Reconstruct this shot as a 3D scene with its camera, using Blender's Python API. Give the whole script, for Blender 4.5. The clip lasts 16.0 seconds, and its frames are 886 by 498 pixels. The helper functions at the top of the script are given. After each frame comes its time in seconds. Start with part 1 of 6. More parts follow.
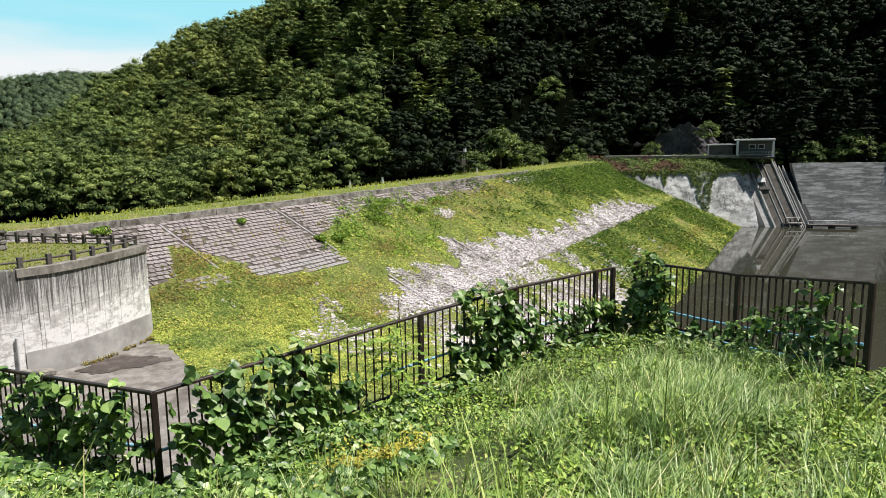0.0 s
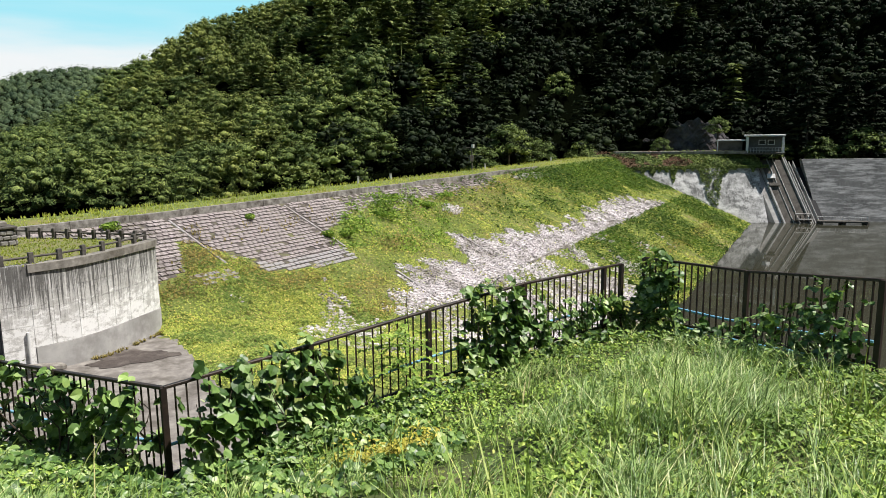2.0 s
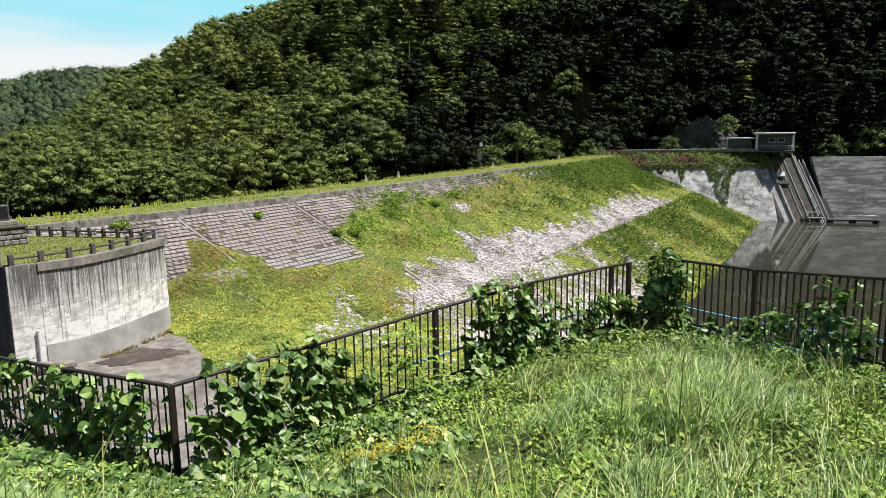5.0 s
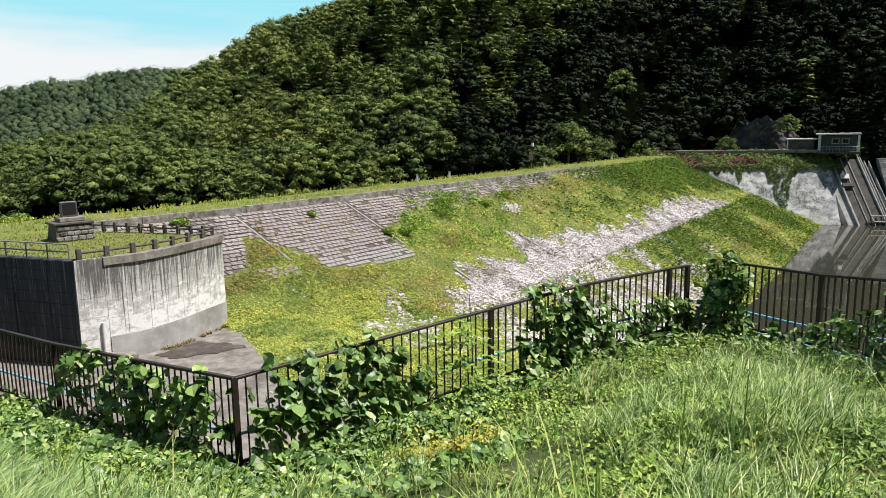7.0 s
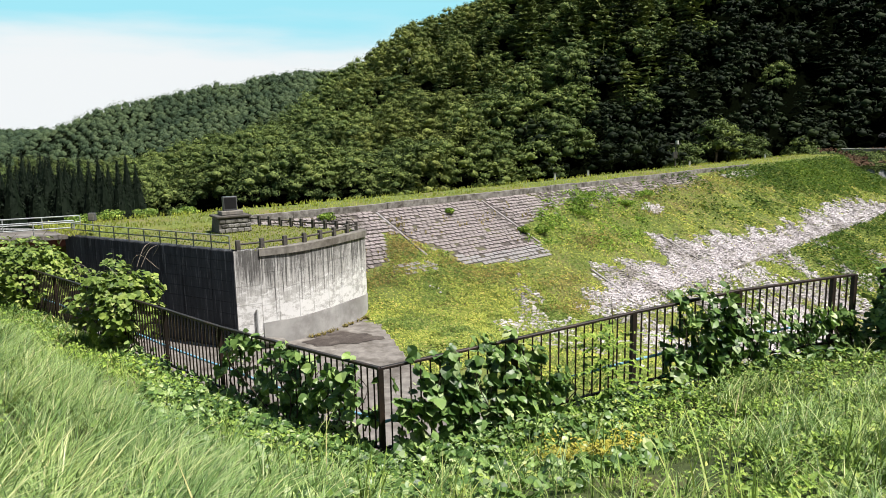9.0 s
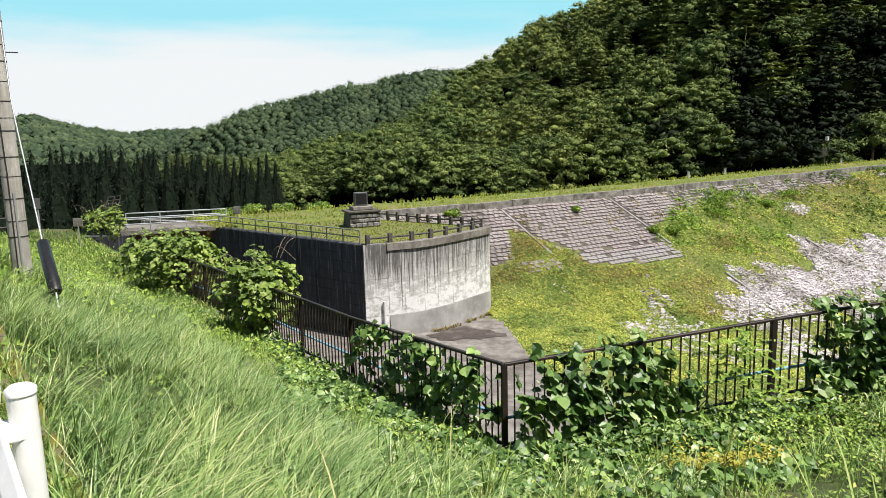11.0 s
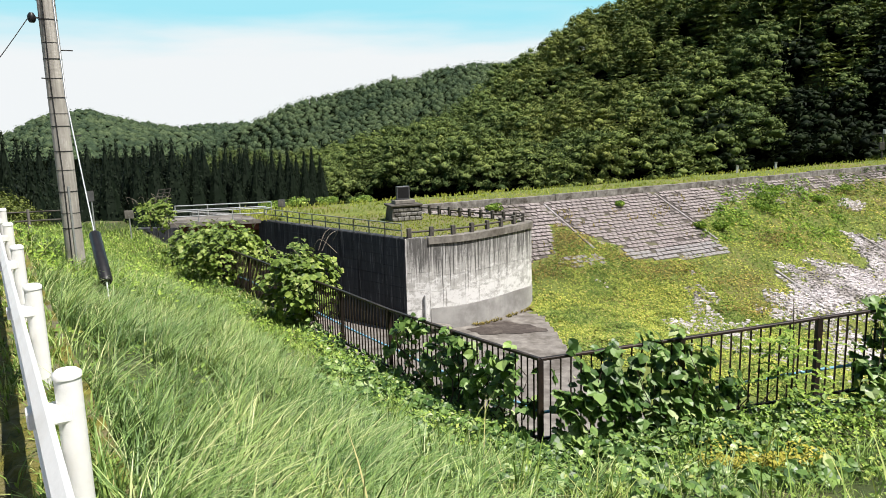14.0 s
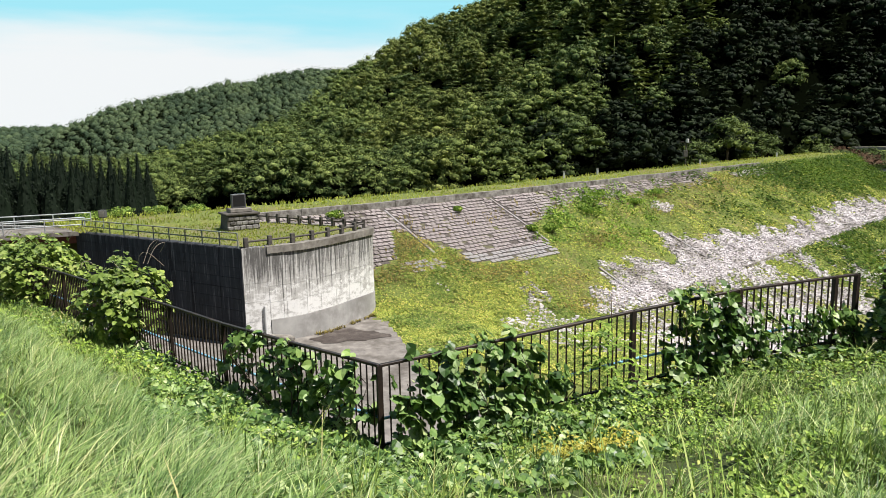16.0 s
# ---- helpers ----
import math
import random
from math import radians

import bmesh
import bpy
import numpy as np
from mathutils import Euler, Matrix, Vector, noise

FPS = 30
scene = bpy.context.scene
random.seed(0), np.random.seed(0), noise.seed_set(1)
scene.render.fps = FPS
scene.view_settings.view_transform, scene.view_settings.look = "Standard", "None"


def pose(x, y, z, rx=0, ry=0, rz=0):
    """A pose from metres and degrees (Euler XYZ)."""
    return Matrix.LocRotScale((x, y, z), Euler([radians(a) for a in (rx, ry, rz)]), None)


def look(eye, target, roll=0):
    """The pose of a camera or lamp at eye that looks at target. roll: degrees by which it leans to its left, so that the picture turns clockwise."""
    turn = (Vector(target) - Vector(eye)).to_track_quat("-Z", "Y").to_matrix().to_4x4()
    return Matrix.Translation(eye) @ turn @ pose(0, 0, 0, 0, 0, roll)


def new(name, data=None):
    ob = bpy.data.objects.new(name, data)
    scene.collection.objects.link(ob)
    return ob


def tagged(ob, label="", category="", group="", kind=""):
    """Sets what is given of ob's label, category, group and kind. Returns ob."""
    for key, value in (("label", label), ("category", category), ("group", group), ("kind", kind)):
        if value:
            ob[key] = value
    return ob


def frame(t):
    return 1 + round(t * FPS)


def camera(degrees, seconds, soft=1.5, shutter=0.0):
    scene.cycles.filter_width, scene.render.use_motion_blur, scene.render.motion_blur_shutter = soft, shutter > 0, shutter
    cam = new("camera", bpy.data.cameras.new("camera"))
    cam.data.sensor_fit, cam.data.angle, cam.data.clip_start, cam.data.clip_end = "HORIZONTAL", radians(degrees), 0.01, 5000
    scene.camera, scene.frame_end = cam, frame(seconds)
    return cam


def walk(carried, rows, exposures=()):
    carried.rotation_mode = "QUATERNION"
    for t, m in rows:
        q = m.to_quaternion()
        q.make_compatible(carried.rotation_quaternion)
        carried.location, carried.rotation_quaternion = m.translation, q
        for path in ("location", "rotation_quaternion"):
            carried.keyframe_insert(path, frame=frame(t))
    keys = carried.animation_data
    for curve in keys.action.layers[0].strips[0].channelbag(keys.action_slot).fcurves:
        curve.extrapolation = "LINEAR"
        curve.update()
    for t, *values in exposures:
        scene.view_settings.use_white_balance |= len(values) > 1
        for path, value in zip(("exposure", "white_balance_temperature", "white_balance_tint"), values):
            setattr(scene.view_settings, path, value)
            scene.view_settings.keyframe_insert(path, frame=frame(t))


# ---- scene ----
cam = camera(64.42, 16.0, soft=0.3)
walk(cam, [
    (0, look((0.208, 0.079, 1.564), (5.785, 19.030, -1.559), -0.80)),
    (0.5, look((0.212, 0.075, 1.560), (5.745, 19.038, -1.572), -0.85)),
    (1, look((0.215, 0.081, 1.565), (5.699, 19.052, -1.605), -0.84)),
    (1.5, look((0.215, 0.086, 1.561), (5.638, 19.069, -1.637), -0.84)),
    (2, look((0.206, 0.077, 1.565), (5.562, 19.073, -1.671), -0.80)),
    (2.5, look((0.218, 0.087, 1.563), (5.528, 19.091, -1.702), -0.92)),
    (3, look((0.221, 0.088, 1.562), (5.490, 19.099, -1.731), -0.97)),
    (3.5, look((0.226, 0.083, 1.566), (5.450, 19.108, -1.714), -0.94)),
    (6, look((0.188, 0.065, 1.573), (5.090, 19.172, -1.726), -0.82)),
    (6.5, look((0.144, 0.062, 1.572), (4.593, 19.276, -1.749), -0.75)),
    (7, look((0.108, 0.057, 1.576), (3.889, 19.424, -1.685), -0.80)),
    (7.5, look((0.072, 0.037, 1.589), (3.012, 19.548, -1.673), -0.88)),
    (8, look((0.039, 0.026, 1.600), (2.018, 19.655, -1.681), -0.98)),
    (8.5, look((0.003, 0.005, 1.605), (0.986, 19.714, -1.646), -1.00)),
    (9, look((-0.000, -0.000, 1.600), (-0.000, 19.734, -1.650), -1.12)),
    (11.5, look((-0.039, -0.054, 1.604), (-4.275, 19.221, -1.641), -1.47)),
    (12, look((-0.040, -0.055, 1.602), (-4.918, 19.069, -1.632), -1.47)),
    (12.5, look((-0.034, -0.061, 1.603), (-5.286, 18.964, -1.635), -1.52)),
    (13, look((-0.029, -0.066, 1.604), (-5.471, 18.893, -1.704), -1.54)),
    (13.5, look((0.008, -0.088, 1.614), (-5.256, 18.913, -1.738), -1.57)),
    (14, look((0.042, -0.083, 1.612), (-4.631, 19.067, -1.774), -1.58)),
    (14.5, look((0.075, -0.082, 1.613), (-3.701, 19.274, -1.715), -1.42)),
    (15, look((0.114, -0.056, 1.614), (-2.479, 19.501, -1.669), -1.27)),
    (15.5, look((0.127, -0.065, 1.616), (-1.323, 19.612, -1.656), -1.20)),
    (16, look((0.135, -0.048, 1.612), (-0.152, 19.675, -1.694), -1.06)),
])

# ---------------------------------------------------------------- light
SUN_DIR = Vector((0.435, -0.176, 0.883)).normalized()      # towards the sun
scene.view_settings.exposure = 0.62
world = bpy.data.worlds.new("world")
scene.world = world
world.use_nodes = True
wn, wl = world.node_tree.nodes, world.node_tree.links
wn.clear()
w_out = wn.new("ShaderNodeOutputWorld")
w_bg = wn.new("ShaderNodeBackground")
w_sky = wn.new("ShaderNodeTexSky")
w_sky.sky_type = "NISHITA"
w_sky.sun_disc = False
w_sky.sun_elevation = math.asin(SUN_DIR.z)
w_sky.sun_rotation = math.atan2(SUN_DIR.x, SUN_DIR.y)
w_sky.air_density, w_sky.dust_density, w_sky.ozone_density = 1.0, 0.6, 1.0
w_bg.inputs["Strength"].default_value = 0.05
# a low bank of white summer cloud all round the horizon
w_co = wn.new("ShaderNodeTexCoord")
w_sep = wn.new("ShaderNodeSeparateXYZ")
w_map = wn.new("ShaderNodeMapping")
w_map.inputs["Scale"].default_value = (2.0, 2.0, 14.0)
w_noise = wn.new("ShaderNodeTexNoise")
w_noise.inputs["Scale"].default_value, w_noise.inputs["Detail"].default_value = 1.6, 6
w_add = wn.new("ShaderNodeMath"); w_add.operation = "MULTIPLY_ADD"
w_add.inputs[1].default_value, w_add.inputs[2].default_value = 0.10, -0.05
w_sum = wn.new("ShaderNodeMath"); w_sum.operation = "ADD"
w_ramp = wn.new("ShaderNodeMapRange")
w_ramp.interpolation_type = "SMOOTHSTEP"
w_ramp.inputs["From Min"].default_value, w_ramp.inputs["From Max"].default_value = 0.165, 0.10
w_mix = wn.new("ShaderNodeMix"); w_mix.data_type = "RGBA"
w_mix.inputs["B"].default_value = (11.6, 12.0, 12.2, 1)
w_haze = wn.new("ShaderNodeMix"); w_haze.data_type = "RGBA"
w_haze.inputs["B"].default_value = (4.9, 10.6, 12.2, 1)
w_low = wn.new("ShaderNodeMapRange")
w_low.inputs["From Min"].default_value, w_low.inputs["From Max"].default_value = 0.50, 0.20
w_low.inputs["To Max"].default_value = 1.0
wl.new(w_sep.outputs["Z"], w_low.inputs["Value"])
wl.new(w_low.outputs[0], w_haze.inputs["Factor"])
wl.new(w_sky.outputs[0], w_haze.inputs["A"])
wl.new(w_co.outputs["Generated"], w_map.inputs["Vector"])
wl.new(w_co.outputs["Generated"], w_sep.inputs[0])
wl.new(w_map.outputs[0], w_noise.inputs["Vector"])
wl.new(w_noise.outputs["Fac"], w_add.inputs[0])
wl.new(w_add.outputs[0], w_sum.inputs[0])
wl.new(w_sep.outputs["Z"], w_sum.inputs[1])
wl.new(w_sum.outputs[0], w_ramp.inputs["Value"])
wl.new(w_ramp.outputs[0], w_mix.inputs["Factor"])
wl.new(w_haze.outputs["Result"], w_mix.inputs["A"])
wl.new(w_mix.outputs["Result"], w_bg.inputs["Color"])
wl.new(w_bg.outputs[0], w_out.inputs["Surface"])

sun_data = bpy.data.lights.new("sun", "SUN")
sun_data.energy, sun_data.angle, sun_data.color = 5.0, radians(0.53), (1.0, 0.95, 0.89)
sun = new("sun", sun_data)
sun.matrix_world = look(SUN_DIR * 60, (0, 0, 0))


# ---------------------------------------------------------------- materials
def ramp_of(nt, fac, stops):
    r = nt.nodes.new("ShaderNodeValToRGB")
    el = r.color_ramp.elements
    while len(el) < len(stops):
        el.new(0.5)
    for e, (p, c) in zip(el, stops):
        e.position, e.color = p, (*c, 1)
    nt.links.new(fac, r.inputs[0])
    return r.outputs[0]


def noise_of(nt, vec, scale, detail=4, rough=0.6):
    n = nt.nodes.new("ShaderNodeTexNoise")
    n.inputs["Scale"].default_value, n.inputs["Detail"].default_value = scale, detail
    n.inputs["Roughness"].default_value = rough
    nt.links.new(vec, n.inputs["Vector"])
    return n.outputs["Fac"]


def mix_of(nt, fac, a, b, blend="MIX"):
    m = nt.nodes.new("ShaderNodeMix")
    m.data_type, m.blend_type = "RGBA", blend
    for key, v in (("Factor", fac), ("A", a), ("B", b)):
        if isinstance(v, (int, float)):
            m.inputs[key].default_value = v
        elif isinstance(v, tuple):
            m.inputs[key].default_value = (*v, 1)
        else:
            nt.links.new(v, m.inputs[key])
    return m.outputs["Result"]


def range_of(nt, v, a, b, c=0.0, d=1.0):
    m = nt.nodes.new("ShaderNodeMapRange")
    for i, x in enumerate((a, b, c, d)):
        m.inputs[i + 1].default_value = x
    nt.links.new(v, m.inputs[0])
    return m.outputs[0]


def mapped(nt, scale=(1, 1, 1), rot=(0, 0, 0)):
    co = nt.nodes.new("ShaderNodeTexCoord")
    mp = nt.nodes.new("ShaderNodeMapping")
    mp.inputs["Scale"].default_value = scale
    mp.inputs["Rotation"].default_value = rot
    nt.links.new(co.outputs["Object"], mp.inputs["Vector"])
    return mp.outputs[0]


def start(name, rough=0.85, metal=0.0, spec=0.3):
    m = bpy.data.materials.new(name)
    m.use_nodes = True
    nt = m.node_tree
    b = nt.nodes["Principled BSDF"]
    b.inputs["Roughness"].default_value, b.inputs["Metallic"].default_value = rough, metal
    b.inputs["Specular IOR Level"].default_value = spec
    return m, nt, b


def bump_of(nt, b, height, strength, dist=0.02):
    bp = nt.nodes.new("ShaderNodeBump")
    bp.inputs["Strength"].default_value, bp.inputs["Distance"].default_value = strength, dist
    nt.links.new(height, bp.inputs["Height"])
    nt.links.new(bp.outputs[0], b.inputs["Normal"])


def plain(name, c1, c2, scale=6.0, rough=0.8, metal=0.0, bump=0.3, big=0.4, bigc=None, spec=0.3):
    """Two tones by a fine noise, a third by a broad one, and a fine relief."""
    m, nt, b = start(name, rough, metal, spec)
    v = mapped(nt)
    fine = noise_of(nt, v, scale, 6)
    col = ramp_of(nt, fine, [(0.3, c1), (0.7, c2)])
    if bigc:
        f = range_of(nt, noise_of(nt, v, big, 5, 0.65), 0.48, 0.66)
        col = mix_of(nt, f, col, bigc)
    nt.links.new(col, b.inputs["Base Color"])
    if bump:
        bump_of(nt, b, noise_of(nt, v, scale * 3, 5), bump)
    return m


def leafy(name, tones, rough=0.7, through_light=0.25, spec=0.12, patch=0.09, dull=(0.55, 0.6, 0.55), fresh=(1.15, 1.1, 0.9), fleck=0.0):
    """Foliage: each leaf or clump takes its own tone; some light passes through it."""
    m, nt, b = start(name, rough, 0, spec)
    g = nt.nodes.new("ShaderNodeNewGeometry")
    col = ramp_of(nt, g.outputs["Random Per Island"], tones)
    big = noise_of(nt, mapped(nt), patch, 3)
    col = mix_of(nt, 0.8, col, ramp_of(nt, big, [(0.38, dull), (0.62, fresh)]), "MULTIPLY")
    if fleck:                                       # single leaves within a clump
        fine = noise_of(nt, mapped(nt), fleck, 4, 0.75)
        col = mix_of(nt, 0.9, col, ramp_of(nt, fine, [(0.40, (0.30, 0.34, 0.34)), (0.60, (1.55, 1.5, 1.35))]), "MULTIPLY")
        bump_of(nt, b, fine, 0.9, 0.5 / fleck)
    nt.links.new(col, b.inputs["Base Color"])
    tr = nt.nodes.new("ShaderNodeBsdfTranslucent")
    nt.links.new(mix_of(nt, 1.0, col, (1.3, 1.35, 0.7), "MULTIPLY"), tr.inputs["Color"])
    mx = nt.nodes.new("ShaderNodeMixShader")
    mx.inputs[0].default_value = through_light
    nt.links.new(b.outputs[0], mx.inputs[1])
    nt.links.new(tr.outputs[0], mx.inputs[2])
    nt.links.new(mx.outputs[0], nt.nodes["Material Output"].inputs["Surface"])
    return m


M = {}
M["forest"] = leafy("broadleaf foliage", [(0.0, (0.055, 0.086, 0.030)), (0.5, (0.114, 0.158, 0.052)), (1.0, (0.190, 0.238, 0.082))], through_light=0.10, patch=0.10, dull=(0.55, 0.62, 0.62), fresh=(1.35, 1.28, 1.1), fleck=5.0)
# Brighter, yellower copy of the foliage: sunlight on the slope is in its colour.
M["oak"] = leafy("yellow-green foliage in sunlit tones", [(0.0, (0.085, 0.112, 0.034)), (0.5, (0.150, 0.188, 0.056)), (1.0, (0.22, 0.255, 0.086))], through_light=0.12, patch=0.12, dull=(0.60, 0.66, 0.62), fresh=(1.35, 1.25, 1.1), fleck=5.0)
M["pine"] = leafy("pine foliage", [(0.0, (0.070, 0.100, 0.036)), (0.5, (0.125, 0.164, 0.056)), (1.0, (0.185, 0.220, 0.080))], through_light=0.1, patch=0.12)
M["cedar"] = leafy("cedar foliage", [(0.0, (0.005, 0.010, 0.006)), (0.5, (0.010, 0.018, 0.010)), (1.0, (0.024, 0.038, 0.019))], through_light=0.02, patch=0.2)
# Shaded copy of the foliage: the dark far hillside's shade is in these tones.
M["dimleaf"] = leafy("shade-darkened foliage", [(0.0, (0.006, 0.012, 0.006)), (0.5, (0.014, 0.024, 0.010)), (1.0, (0.030, 0.045, 0.018))], through_light=0.02, patch=0.10)
# Greyer, bluer tones of narrow range: the haze of distance put into colour.
M["hazewood"] = leafy("haze-toned distant woods", [(0.0, (0.056, 0.088, 0.054)), (0.5, (0.078, 0.114, 0.066)), (1.0, (0.104, 0.142, 0.082))], patch=0.035, dull=(0.6, 0.66, 0.68), fresh=(1.4, 1.33, 1.2), fleck=2.4)
M["grass"] = leafy("grass blades", [(0.0, (0.080, 0.145, 0.034)), (0.45, (0.225, 0.330, 0.085)), (0.8, (0.32, 0.43, 0.135)), (0.93, (0.46, 0.48, 0.21)), (1.0, (0.52, 0.46, 0.26))], rough=0.6, through_light=0.14, patch=0.7)
M["herb"] = leafy("herb leaves", [(0.0, (0.080, 0.155, 0.030)), (0.5, (0.200, 0.315, 0.062)), (0.9, (0.35, 0.47, 0.115)), (1.0, (0.50, 0.52, 0.17))], rough=0.5, through_light=0.12, spec=0.25, patch=0.9)
M["kudzu"] = leafy("climber leaves", [(0.0, (0.040, 0.090, 0.026)), (0.45, (0.118, 0.215, 0.055)), (0.8, (0.265, 0.390, 0.125)), (1.0, (0.50, 0.57, 0.32))], rough=0.42, through_light=0.18, spec=0.45, patch=1.2, dull=(0.55, 0.64, 0.56), fresh=(1.2, 1.15, 1.0))
# Yellower, brighter copy of the climber tones, with sunlight put into the colour.
M["bush"] = leafy("sunlit climber leaves", [(0.0, (0.090, 0.150, 0.030)), (0.5, (0.190, 0.275, 0.055)), (0.85, (0.30, 0.385, 0.095)), (1.0, (0.42, 0.47, 0.18))], rough=0.5, through_light=0.12, spec=0.25, patch=0.8)
M["bark"] = plain("bark", (0.05, 0.038, 0.028), (0.12, 0.09, 0.065), 9, 0.9, bump=0.6)
M["deadvine"] = plain("dry vine", (0.20, 0.17, 0.13), (0.34, 0.30, 0.24), 20, 0.9, bump=0.2)
M["soil"] = plain("grassy soil", (0.030, 0.042, 0.013), (0.080, 0.105, 0.030), 9, 0.95, bump=0.6, big=0.7, bigc=(0.12, 0.10, 0.05))
# Near-black ground: the shade between the trees is put into its colour.
M["woodfloor"] = plain("shade-blackened forest floor", (0.0006, 0.001, 0.0005), (0.0035, 0.005, 0.002), 2.5, 0.98, bump=0.4, big=0.02, bigc=(0.0015, 0.002, 0.001), spec=0.0)
M["asphalt"] = plain("worn pale road surface", (0.22, 0.215, 0.21), (0.37, 0.365, 0.355), 30, 0.9, bump=0.4, big=1.6, bigc=(0.16, 0.155, 0.145))
M["moss"] = plain("mossy verge", (0.070, 0.078, 0.018), (0.24, 0.205, 0.035), 14, 0.95, bump=0.9, big=3.5, bigc=(0.15, 0.135, 0.11))
M["coping"] = plain("coping concrete", (0.13, 0.12, 0.105), (0.30, 0.28, 0.25), 4, 0.9, bump=0.4, big=0.7, bigc=(0.10, 0.088, 0.072))
M["crest_coping"] = plain("stained coping concrete", (0.11, 0.102, 0.09), (0.36, 0.345, 0.315), 3.5, 0.92, bump=0.6, big=1.3, bigc=(0.065, 0.055, 0.045))
M["block"] = plain("facing blocks", (0.135, 0.116, 0.112), (0.40, 0.355, 0.345), 7, 0.92, bump=0.9, big=0.6, bigc=(0.10, 0.088, 0.078))
M["pale_block"] = plain("pale cement blocks", (0.20, 0.192, 0.19), (0.33, 0.315, 0.31), 6, 0.92, bump=0.6, big=0.8, bigc=(0.22, 0.20, 0.19))
M["stone"] = plain("riprap stone", (0.34, 0.315, 0.32), (0.66, 0.62, 0.625), 2.6, 0.9, bump=0.4, big=0.4, bigc=(0.22, 0.20, 0.18))
M["fence"] = plain("brown painted steel", (0.018, 0.013, 0.012), (0.032, 0.023, 0.020), 30, 0.5, 0.1, bump=0.1, big=3, bigc=(0.05, 0.032, 0.024))
M["white_steel"] = plain("white coated steel", (0.80, 0.80, 0.79), (0.88, 0.88, 0.87), 12, 0.45, 0.0, bump=0.08, big=3.0, bigc=(0.74, 0.73, 0.70))
M["galv"] = plain("galvanised pipe", (0.42, 0.44, 0.45), (0.55, 0.57, 0.58), 20, 0.45, 0.6, bump=0.05)
M["black"] = plain("black plastic", (0.012, 0.012, 0.013), (0.022, 0.022, 0.024), 20, 0.4, bump=0.05)
M["blue"] = plain("blue hose", (0.14, 0.36, 0.55), (0.24, 0.50, 0.68), 20, 0.45, bump=0.05)
M["granite"] = plain("dark granite", (0.06, 0.062, 0.066), (0.12, 0.122, 0.128), 30, 0.35, bump=0.05)
M["rubble"] = plain("rubble stone", (0.09, 0.085, 0.08), (0.40, 0.385, 0.36), 5, 0.9, bump=0.7, big=2.5, bigc=(0.06, 0.056, 0.05))
M["rust"] = plain("red-brown steel girder", (0.10, 0.035, 0.025), (0.17, 0.06, 0.04), 12, 0.7, 0.1, bump=0.1)
M["wire"] = plain("cable", (0.02, 0.02, 0.02), (0.04, 0.04, 0.04), 20, 0.6, bump=0)
M["darkrail"] = plain("weathered dark concrete", (0.055, 0.050, 0.045), (0.13, 0.12, 0.105), 8, 0.9, bump=0.3, big=1.0, bigc=(0.045, 0.04, 0.035))
M["wall_paint"] = plain("grey painted wall", (0.065, 0.067, 0.068), (0.105, 0.107, 0.106), 3, 0.8, bump=0.1, big=0.6, bigc=(0.085, 0.085, 0.08))
M["white_paint"] = plain("white fascia", (0.50, 0.50, 0.50), (0.68, 0.68, 0.67), 3, 0.7, bump=0.1)
M["cliff"] = plain("rock face", (0.020, 0.019, 0.021), (0.120, 0.112, 0.118), 0.8, 0.95, bump=0.9, big=0.35, bigc=(0.05, 0.038, 0.032))
M["slab"] = plain("apron concrete", (0.13, 0.118, 0.108), (0.28, 0.26, 0.235), 2.2, 0.9, bump=0.4, big=0.8, bigc=(0.10, 0.088, 0.076))
M["plinth"] = plain("pale plinth concrete", (0.30, 0.295, 0.285), (0.44, 0.43, 0.415), 1.5, 0.9, bump=0.25, big=0.6, bigc=(0.24, 0.23, 0.22))
M["silt"] = plain("damp silt", (0.045, 0.036, 0.032), (0.085, 0.070, 0.062), 6, 0.7, bump=0.6, big=1.2, bigc=(0.14, 0.12, 0.105))


def formed(name, base, dark, pale, streak=0.55, grain=1.0, chalk_map=(1.5, 1.5, 2.2), chalk_at=(0.55, 0.66, 0.7)):
    """Board-formed concrete with lift lines, dark vertical streaks and chalky patches."""
    m, nt, b = start(name, 0.9)
    v = mapped(nt, (grain, grain, grain))
    col = ramp_of(nt, noise_of(nt, v, 1.6, 6), [(0.3, base), (0.7, tuple(c * 1.3 for c in base))])
    streaks = noise_of(nt, mapped(nt, (5.5 * grain, 5.5 * grain, 0.20 * grain)), 1.0, 6, 0.75)
    where = range_of(nt, noise_of(nt, mapped(nt, (0.9 * grain, 0.9 * grain, 0.35 * grain)), 1.0, 4, 0.6), 0.40, 0.58, 0.35, 1.0)
    mult = nt.nodes.new("ShaderNodeMath")
    mult.operation = "MULTIPLY"
    nt.links.new(range_of(nt, streaks, 0.42, 0.54, 0, streak), mult.inputs[0])
    nt.links.new(where, mult.inputs[1])
    col = mix_of(nt, mult.outputs[0], col, dark)
    chalk = noise_of(nt, mapped(nt, tuple(c * grain for c in chalk_map)), 1.3, 7, 0.75)
    col = mix_of(nt, range_of(nt, chalk, *chalk_at[:2], 0, chalk_at[2]), col, pale)
    nt.links.new(col, b.inputs["Base Color"])
    bump_of(nt, b, noise_of(nt, v, 9, 5), 0.35)
    return m


def weathered(name):
    """Pale formed concrete: black drips run down from the lip, lime whitens the lower lifts."""
    m, nt, b = start(name, 0.9)
    co = mapped(nt)
    z = nt.nodes.new("ShaderNodeSeparateXYZ")
    nt.links.new(co, z.inputs[0])
    upper = range_of(nt, z.outputs["Z"], -6.1, -3.4, -0.10, 0.11)
